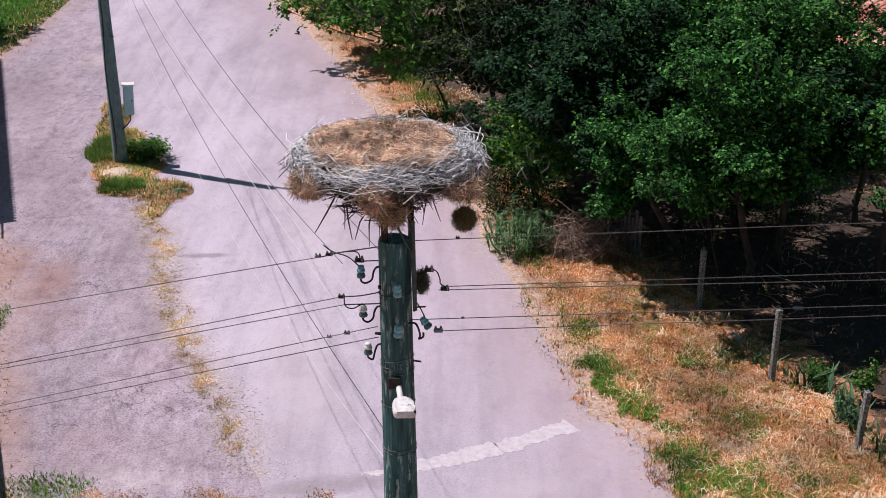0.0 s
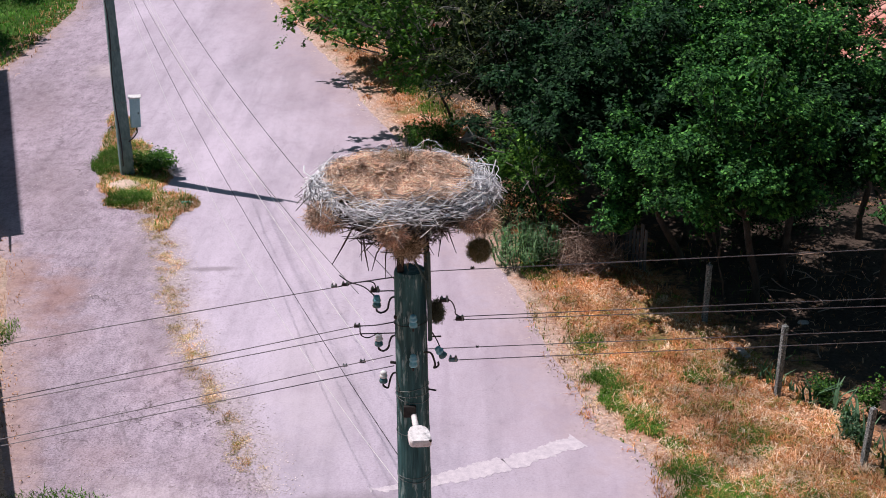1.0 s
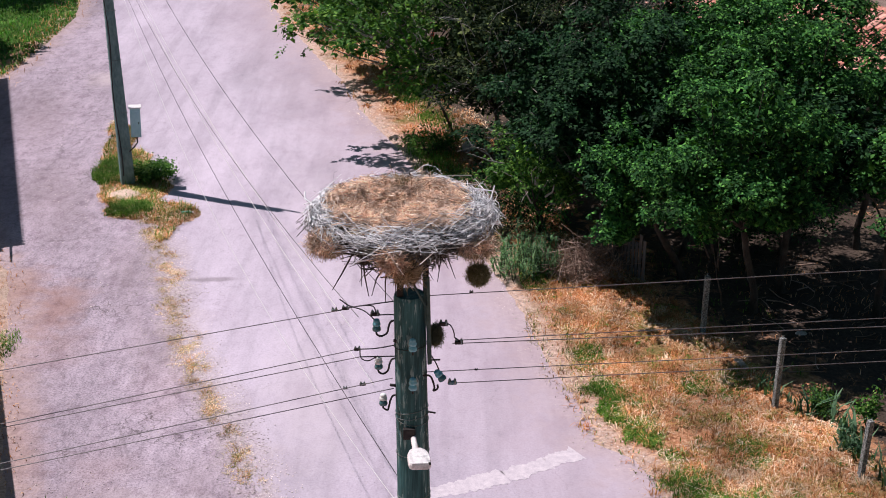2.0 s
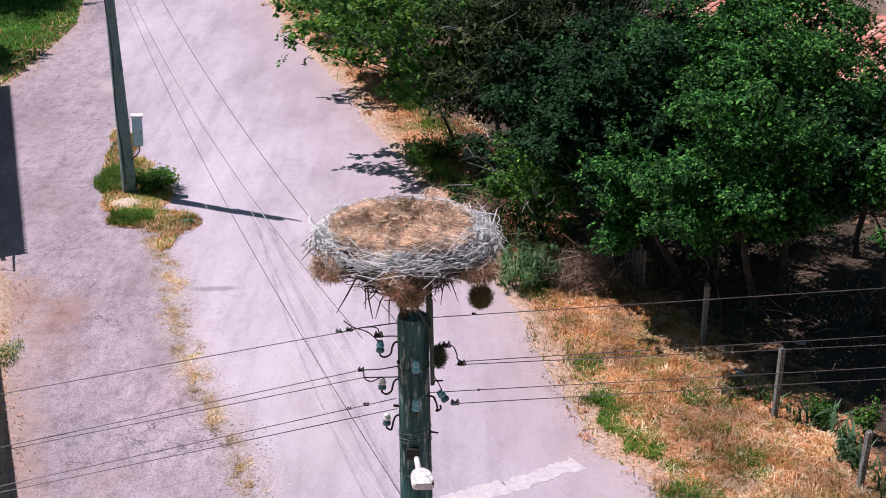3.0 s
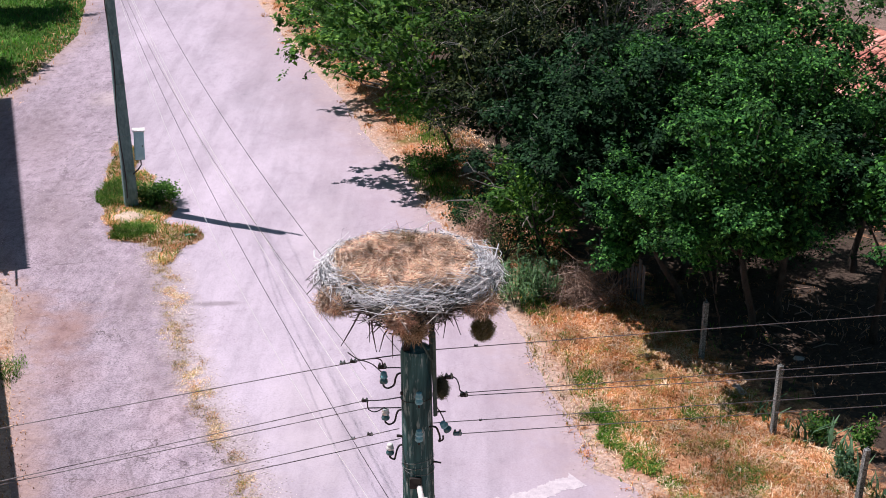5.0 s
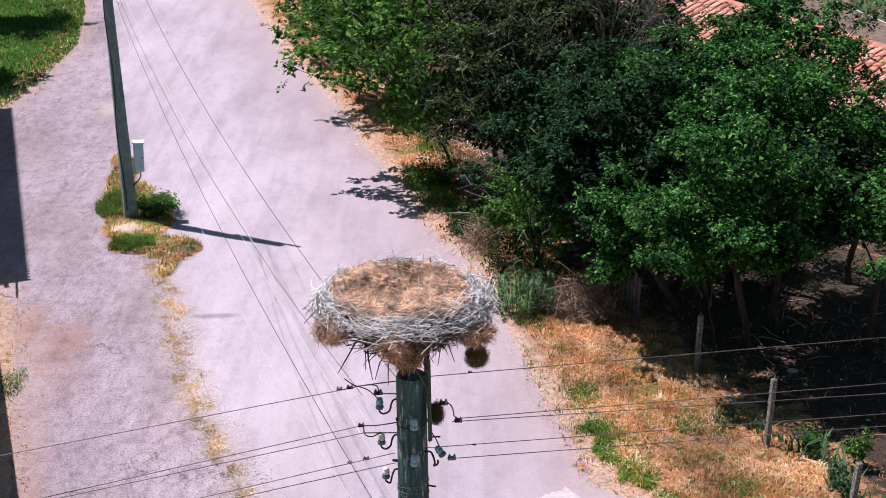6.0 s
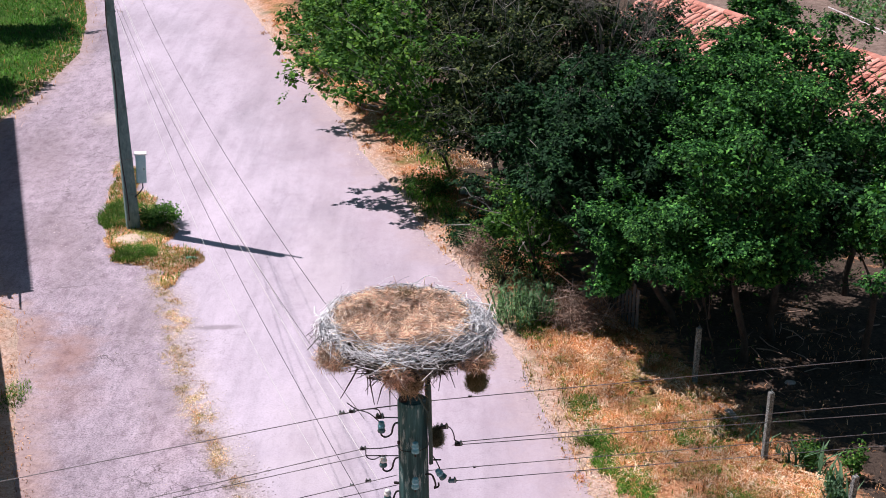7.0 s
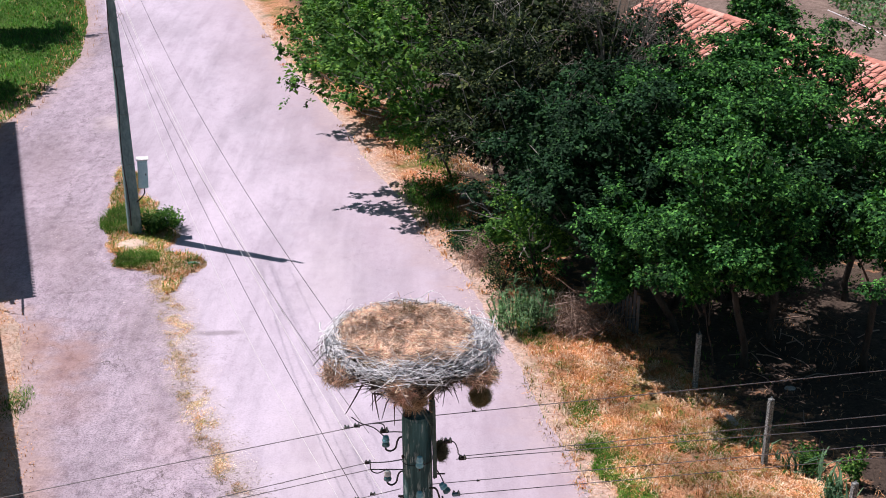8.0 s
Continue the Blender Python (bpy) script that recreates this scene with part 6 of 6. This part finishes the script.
def shrub(name, at, radii, seed, mat, leaves, label, leaf=0.06, stems=14, category="shrub"):
    t = thing(name, at, label, category)
    rnd = random.Random(seed)
    g = Geo()
    tips = []
    for _ in range(stems):
        a = rnd.uniform(0, 2 * PI)
        k = rnd.uniform(0.2, 1.0)
        tip = Vector(at) + Vector((math.cos(a) * radii[0] * k, math.sin(a) * radii[1] * k, radii[2] * rnd.uniform(0.4, 1.0)))
        g.tube([at, Vector(at).lerp(tip, 0.5) + Vector((0, 0, 0.1)), tip], [0.014, 0.01, 0.004], 4, False)
        tips.append(tuple(tip))
    tagged(part("stem_clump", g, bark, t), kind="stuff")
    tips = np.array(tips)
    c = tips[rng.integers(0, len(tips), leaves)] + rng.normal(size=(leaves, 3)) * np.array([[radii[0] * 0.22, radii[1] * 0.22, radii[2] * 0.2]])
    c = c[c[:, 2] > 0.03]
    v, q = leaf_arrays(c, leaf)
    stuff_part("foliage", v, q, mat, t, "small dense leaves")


shrub("shrub", (-6.82, 33.3, 0), (0.45, 0.55, 0.36), 3, leaf_mid, 3000, "low green shrub spreading at the foot of the concrete pole", 0.06, 22)
def shoots(at, radii, seed, n, label):
    """A stand of upright shoots set with long narrow leaves."""
    t = thing("shrub", at, label, "shrub")
    rnd = random.Random(seed)
    g = Geo()
    roots = []
    for _ in range(n):
        a, k = rnd.uniform(0, 2 * PI), math.sqrt(rnd.random())
        foot = Vector(at) + Vector((math.cos(a) * radii[0] * k, math.sin(a) * radii[1] * k, -0.03))
        tip = foot + Vector((rnd.gauss(0, 0.13) + math.cos(a) * 0.12, rnd.gauss(0, 0.13) + math.sin(a) * 0.12, radii[2] * rnd.uniform(0.45, 1.0) * (1.1 - 0.5 * k)))
        g.tube([foot, foot.lerp(tip, 0.5) + Vector((0.02, 0, 0.03)), tip], [0.009, 0.007, 0.003], 4, False)
        roots += [tuple(foot.lerp(tip, rnd.uniform(0.2, 1.0))) for _ in range(30)]
    tagged(part("stem_clump", g, bark, t), kind="stuff")
    v, q = blade_arrays(np.array(roots), 0.12, 0.012, 1.2, 0.25)
    stuff_part("foliage", v, q, leaf_grey, t, "long narrow grey-green leaves")


shoots((2.1, 27.5, 0), (0.62, 0.62, 1.25), 4, 70, "grey-green shrub of upright shoots beside dry brush")
shrub("shrub", (1.75, 29.5, 0), (0.5, 0.7, 0.8), 5, leaf_olive, 2600, "olive green shrub at the road edge", 0.05, 18)
shrub("shrub", (2.6, 29.8, 0), (0.9, 0.9, 1.6), 6, leaf_fresh, 6000, "fresh green shrub under the trees", 0.06, 18)
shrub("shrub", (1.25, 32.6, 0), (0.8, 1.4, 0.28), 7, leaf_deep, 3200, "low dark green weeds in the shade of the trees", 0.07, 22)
# two shrubs added to cover sunlit ground where only tree shade belongs
shrub("shrub", (6.9, 28.9, 0), (0.9, 0.7, 1.3), 10, leaf_deep, 5000, "added dark green shrub filling the shade under the trees", 0.06, 16)
shrub("shrub", (8.2, 29.3, 0), (0.9, 0.7, 1.2), 11, leaf_deep, 4500, "added dark green shrub filling the shade under the trees", 0.06, 16)
shrub("shrub", (0.1, 35.2, 0), (0.7, 0.9, 0.6), 12, leaf_mid, 2600, "low green shrub at the road edge", 0.06, 12)
shrub("shrub", (6.85, 21.6, 0), (0.3, 0.4, 0.35), 14, leaf_mid, 800, "green low shrub among the irises", 0.05, 12)
shrub("shrub", (7.05, 20.25, 0), (0.2, 0.4, 0.24), 15, leaf_iris, 500, "dull green low shrub among the irises", 0.07, 10)
shrub("shrub", (7.55, 20.9, 0), (0.24, 0.22, 0.62), 8, leaf_mid, 550, "small yellow-green shrub behind the fence", 0.06, 8)


def brush_pile(at, r, n, seed):
    t = thing("brush_pile", at, "pile of dry brown cut branches on the verge", "brush pile")
    c = np.array([at]) + units(n) * np.array([[r[0], r[1], r[2]]]) * rng.uniform(0.2, 1, (n, 1))
    c[:, 2] = np.abs(c[:, 2] - at[2]) * 0.9 + 0.04
    d = units(n) * np.array([[1, 1, 0.9]])
    ln = rng.uniform(0.3, 1.15, (n, 1))
    p0, p1 = c - d * ln / 2, c + d * ln / 2
    p0[:, 2], p1[:, 2] = np.maximum(p0[:, 2], 0.02), np.maximum(p1[:, 2], 0.02)
    stuff_part("dry_brushwood", *stick_arrays(p0, p1, rng.uniform(0.004, 0.010, n), 0.1), dry_branch, t, "dry brown branches")


dry_branch = leafy("dry_branch", (0.12, 0.075, 0.055), (0.30, 0.21, 0.165), (0.55, 0.43, 0.36), 0.0)
brush_pile((3.35, 27.4, 0.0), (0.95, 0.8, 0.95), 650, 1)
brush_pile((1.35, 31.0, 0.0), (0.6, 0.8, 1.0), 260, 2)

# ---- fence, irises and stones ----
FENCE = ((7.0, 19.42, 1.10, 1.2, 2.0), (6.12, 21.62, 1.46, -0.6, 1.5), (5.38, 24.55, 1.28, 0.8, -1.0))
for x, y, h, lx, ly in FENCE:
    t = thing("fence_post", (x, y, 0), "rough speckled concrete fence post in the verge", "fence post", "fence posts")
    m = Matrix.Translation((x, y, 0)) @ Euler((radians(ly), radians(lx), radians(20))).to_matrix().to_4x4()
    g = Geo()
    g.box((0.092, 0.092, h + 0.25), m @ Matrix.Translation((0, 0, (h - 0.25) / 2)), 0.012)
    part("shaft", g, post_mat, t)
    g = Geo()
    g.tube([m @ Vector((-0.02, 0.0, h - 0.02)), m @ Vector((0.0, 0.0, h + 0.05)), m @ Vector((0.03, 0.01, h + 0.03))], 0.006, 5)
    part("tie_wire", g, zinc, t)
plank_fence = thing("plank_fence", (4.3, 27.6, 0), "dark weathered paling fence in the shade of trees", "fence")
for i in range(14):
    x, y = 4.55 - 0.115 * i * 0.55, 27.0 + 0.115 * i * 1.0
    g = Geo()
    h = 1.0 + 0.12 * math.sin(i * 2.3)
    g.box((0.02, 0.10, h), Matrix.Translation((x, y, h / 2)) @ Matrix.Rotation(radians(22 + 3 * math.sin(i * 1.7)), 4, "Z") @ Matrix.Rotation(radians(2 * math.sin(i * 3.1)), 4, "X"), 0.003)
    part("plank", g, old_plank, plank_fence)
for z in (0.35, 0.95):
    bar("rail", (4.58, 27.02, z * 0.8), (3.72, 28.52, z * 0.8), 0.05, 0.035, old_plank, plank_fence)


def iris(at, n, h):
    t = thing("iris_plant", at, "clump of long sword-shaped grey-green leaves by the fence", "plant", "irises along the fence")
    roots = np.array([at]) + rng.normal(size=(n, 3)) * np.array([[0.10, 0.10, 0]])
    v, q = blade_arrays(roots, h, 0.026, 0.55, 0.05)
    stuff_part("leaves", v, q, leaf_iris, t, "sword-shaped leaves")


rnd = random.Random(5)
for k in range(17):
    y = 18.5 + k * 0.235
    x = 7.25 - 0.39 * (y - 19.0) + rnd.uniform(-0.15, 0.40)
    iris((x + 0.22, y, 0.0), 7 + int(rnd.random() * 10), rnd.uniform(0.34, 0.60))


def stone(at, r, seed, label="pale rough field stone in the grass", mat=None):
    bm = bmesh.new()
    bmesh.ops.create_icosphere(bm, subdivisions=2, radius=1.0)
    g = Geo()
    for v in bm.verts:
        f = 1 + 0.28 * noise.noise(v.co * 1.3 + Vector((seed, 0, 0)))
        v.co = Vector((v.co.x * r[0] * f, v.co.y * r[1] * f, v.co.z * r[2] * f)) + Vector(at)
    bm.verts.index_update()
    g.add([v.co for v in bm.verts], [[v.index for v in f.verts] for f in bm.faces])
    bm.free()
    return tagged(new("stone", g.mesh("stone", mat or stone_mat)), label, "stone", "stones on the verge")


for at, r in (((0.5, 41.2, 0.12), (0.22, 0.2, 0.22)), ((0.75, 40.8, 0.1), (0.16, 0.2, 0.16)), ((5.95, 20.9, 0.04), (0.07, 0.08, 0.06)), ((1.1, 35.5, 0.1), (0.2, 0.15, 0.25)), ((7.3, 24.6, 0.04), (0.12, 0.10, 0.06))):
    stone(at, r, at[0] * 3.3)
stone((-7.3, 32.15, 0.03), (0.42, 0.36, 0.09), 11.0, "pale sand heap on the grass island", plain("pale_sand", (0.52, 0.38, 0.30), (0.72, 0.58, 0.49), 9.0, 0.95, bump=0.01))

kerb = thing("kerb_stone", (5.75, 23.6, 0), "narrow pale stone edging half sunk in the verge", "kerb")
for a, b in (((5.50, 24.15), (5.66, 23.86)), ((5.67, 23.84), (5.82, 23.50)), ((5.83, 23.47), (5.93, 23.08))):
    bar("kerb_piece", (a[0], a[1], 0.06), (b[0], b[1], 0.055), 0.14, 0.07, stone_mat, kerb)
red_post = thing("red_marker_post", (0.15, 44.6, 0), "rusty red painted post among the trees", "post")
bar("shaft", (0.15, 44.6, -0.1), (0.13, 44.6, 1.0), 0.09, 0.09, red_paint, red_post)
litter = thing("plastic_bottle", (-5.62, 30.95, 0.05), "green plastic bottle lying on the asphalt", "bottle")
g = Geo()
g.lathe([(0.02, -0.13), (0.042, -0.125), (0.042, 0.05), (0.03, 0.09), (0.014, 0.11), (0.014, 0.14)], (-5.62, 30.95, 0.05), 10, Euler((0, radians(90), radians(10))).to_matrix())
part("body", g, plastic_green, litter, smooth=True)
g = Geo()
g.lathe([(0.017, 0.13), (0.017, 0.155)], (-5.62, 30.95, 0.05), 10, Euler((0, radians(90), radians(10))).to_matrix())
part("cap", g, lamp_white, litter)


# fallen branches and light gravel in the shaded yard
n = 90
c = np.stack([rng.uniform(6.5, 12, n), rng.uniform(22, 28, n), rng.uniform(0.06, 0.14, n)], 1)
d = units(n) * np.array([[1, 1, 0.1]])
tagged(new("fallen_twigs", quick_mesh("fallen_twigs", *stick_arrays(c - d * 0.35, c + d * 0.35, rng.uniform(0.008, 0.02, n), 0.08), dry_branch)), "dry fallen twigs on the shaded yard", "twigs", kind="stuff")

# ---- houses ----
R0, R1, RZ = Vector((7.3, 45.0, 3.6)), Vector((13.4, 34.25, 3.6)), 3.6
ALONG = (R1 - R0).normalized()
OUT = Vector((-0.87, -0.493, 0)).normalized()
OUT = (OUT - ALONG * OUT.dot(ALONG)).normalized()
RUN, DROP = 2.5, 1.05
LEN = (R1 - R0).length
house = thing("tiled_house", ((R0.x + R1.x) / 2, (R0.y + R1.y) / 2, 0), "low limewashed house with a terracotta tile roof behind trees", "house")
g = Geo()
mid = (R0 + R1) / 2
ang = math.atan2(ALONG.y, ALONG.x)
g.box((LEN - 0.5, 4.2, 2.45), Matrix.Translation((mid.x, mid.y, 1.225)) @ Matrix.Rotation(ang, 4, "Z"), 0.01)
part("wall", g, plaster, house)
g = Geo()
down = OUT * RUN - Vector((0, 0, DROP))
back = OUT * -RUN - Vector((0, 0, DROP))
th = Vector((0, 0, -0.08))
vs = [R0, R1, R1 + down, R0 + down, R0 + back, R1 + back]
vs = [Vector(v) - Vector((0, 0, 0.05)) for v in vs]
g.add([tuple(v) for v in vs] + [tuple(v + th) for v in vs], [(0, 1, 2, 3), (1, 0, 4, 5), (6, 9, 8, 7), (7, 10 + 1, 10, 6), (3, 2, 8, 9), (4, 10, 11, 5), (0, 3, 9, 6), (0, 6, 10, 4), (1, 7, 8, 2), (1, 5, 11, 7)])
roof = part("roof", g, old_plank, house, "roof boarding under the tiles")


def tile_mesh():
    """One S-shaped clay tile: 0.27 wide, 0.40 long."""
    g = Geo()
    prof = [(-0.135, 0.0), (-0.09, -0.012), (-0.03, 0.005), (0.02, 0.045), (0.075, 0.055), (0.125, 0.022)]
    vs = []
    for y, lift in ((0.0, 0.0), (-0.42, 0.03)):
        vs += [(x, y, z + lift) for x, z in prof] + [(x, y, z + lift - 0.016) for x, z in prof]
    k = len(prof)
    fs = []
    for i in range(k - 1):
        fs += [(i, i + 1, 2 * k + i + 1, 2 * k + i), (k + i, 3 * k + i, 3 * k + i + 1, k + i + 1), (2 * k + i, 2 * k + i + 1, 3 * k + i + 1, 3 * k + i)]
    g.add(vs, fs)
    return g.mesh("tile", tile_mat)


tm = tile_mesh()
slope = down.normalized()
nrm = ALONG.cross(slope)
if nrm.z < 0:
    nrm = -nrm
basis = Matrix((ALONG, -slope, nrm)).transposed().to_4x4()
COLS, ROWS_T = 42, 7
for i in range(COLS):
    for j in range(ROWS_T):
        p = R0 + ALONG * (0.2 + i * (LEN - 0.4) / (COLS - 1)) + slope * (0.03 + j * 0.375) + nrm * 0.02
        ob = new("tile", tm)
        ob.parent = roof
        ob.matrix_parent_inverse = world_of(roof).inverted()
        ob.matrix_basis = Matrix.Translation(p + nrm * 0.006 * math.sin(i * 7.1 + j * 3.3)) @ basis @ Matrix.Rotation(radians(1.5 * math.sin(i * 5.3 + j * 9.1)), 4, "Z")
cap = Geo()
cap.add(*(lambda prof, k: ([(x, y, z) for y in (0.0, 0.40) for x, z in prof], [(i, i + 1, k + i + 1, k + i) for i in range(k - 1)]))([(0.13 * math.cos(a), 0.10 * math.sin(a)) for a in np.linspace(0, PI, 8)], 8))
capm = cap.mesh("ridge_tile", tile_mat)
for i in range(31):
    p = R0 + ALONG * (i * LEN / 31) + Vector((0, 0, 0.0))
    ob = new("ridge_tile", capm)
    ob.parent = roof
    ob.matrix_parent_inverse = world_of(roof).inverted()
    ob.matrix_basis = Matrix.Translation(p + Vector((0, 0, 0.012 * (i % 2)))) @ Matrix.Rotation(ang - PI / 2, 4, "Z") @ Matrix.Rotation(radians(-2), 4, "X")

# lane-side house, whose eave shades the worn asphalt
E0, E1 = Vector((-10.50, 29.70, 2.9)), Vector((-14.60, 43.15, 2.9))
along = (E1 - E0).normalized()
inw = Vector((-along.y, along.x, 0))
if inw.x > 0:
    inw = -inw
lane_house = thing("lane_house", (-13.6, 35.5, 0), "plain limewashed house with a corrugated roof beside the lane", "house")
g = Geo()
c = (E0 + E1) / 2 + inw * 3.0
g.box(((E1 - E0).length - 0.8, 5.0, 2.8), Matrix.Translation((c.x, c.y, 1.4)) @ Matrix.Rotation(math.atan2(along.y, along.x), 4, "Z"), 0.01)
part("wall", g, plaster, lane_house)
g = Geo()
n = int((E1 - E0).length / 0.028)
vs, fs = [], []
for i in range(n + 1):
    p = E0 + along * ((E1 - E0).length * i / n)
    w = math.sin(2 * PI * i * 0.028 / 0.17)
    for k, (s, h) in enumerate(((-0.05 * (w > 0), 0.0), (1.5, 0.5), (3.2, 1.1), (6.4, 0.0))):
        q = p + inw * s + Vector((0, 0, h + 0.035 * w))
        vs += [tuple(q), tuple(q - Vector((0, 0, 0.012)))]
for i in range(n):
    a, b = i * 8, i * 8 + 8
    for k in range(3):
        fs += [(a + 2 * k, b + 2 * k, b + 2 * k + 2, a + 2 * k + 2), (a + 2 * k + 1, a + 2 * k + 3, b + 2 * k + 3, b + 2 * k + 1)]
    fs.append((a, a + 1, b + 1, b))
g.add(vs, fs)
part("roof", g, tile_mat, lane_house, "corrugated roof sheet")
g = Geo()
g.tube([(-10.72, 29.62, 2.85), (-10.46, 28.72, 2.85), (-11.05, 28.92, 2.85)], 0.03, 6)
g.tube([(-10.98, 29.62, 2.85), (-10.85, 29.3, 2.85)], 0.05, 6)
part("bracket", g, black_iron, lane_house, "iron bracket at the eave")
# wall kept out of view, added to cast the shadow along the lane
g = Geo()
for a, b in (((-10.65, 28.30), (-8.22, 21.20)), ((-8.22, 21.20), (-7.32, 18.60)), ((-7.32, 18.60), (-4.0, 9.0))):
    pa, pb = Vector((*a, 0)), Vector((*b, 0))
    d = pb - pa
    sd = Vector((-d.y, d.x, 0)).normalized()
    sd = -sd if sd.x > 0 else sd
    m = (pa + pb) / 2 + sd * 0.12
    g.box((d.length, 0.24, 2.5), Matrix.Translation((m.x, m.y, 1.15)) @ Matrix.Rotation(math.atan2(d.y, d.x), 4, "Z"))
tagged(new("wall_west", g.mesh("wall_west", plaster)), "plain unseen yard wall added to shade the lane edge", "wall", kind="structure")

# garden plot far behind the house
bed = Geo()
bed.add([(12.4, 47.0, 0.10), (26, 43.0, 0.10), (30, 62.0, 0.10), (9.0, 68.0, 0.10), (12.4, 47.0, -0.1), (26, 43.0, -0.1), (30, 62.0, -0.1), (9.0, 68.0, -0.1)], [(0, 1, 2, 3), (0, 4, 5, 1), (1, 5, 6, 2), (2, 6, 7, 3), (3, 7, 4, 0)])
tagged(new("garden_bed", bed.mesh("garden_bed", soil)), "tilled brown garden soil behind the house", "garden bed", kind="structure")
xy = scatter(5000, (17.2, 24, 54, 65), lambda x, y: (0.9 if abs(((x * 0.93 + y * 0.37) / 0.8) % 1 - 0.5) < 0.28 else 0.05) * (1 if y > 57.6 - 4.2 * (x - 17.1) + 0.4 else 0))
c = np.stack([xy[:, 0], xy[:, 1], rng.uniform(0.15, 0.5, len(xy))], 1)
tagged(new("crop_rows", quick_mesh("crop_rows", *leaf_arrays(c, 0.16), leaf_grey)), "rows of low green crops in the garden", "crops", kind="stuff")
cable("garden_hose", [(16.9, 58.4, 0.13), (17.4, 56.4, 0.13), (18.3, 52.6, 0.13)], 0.022, lamp_white, "pale hose lying along the garden bed", 0.0, "", 6)
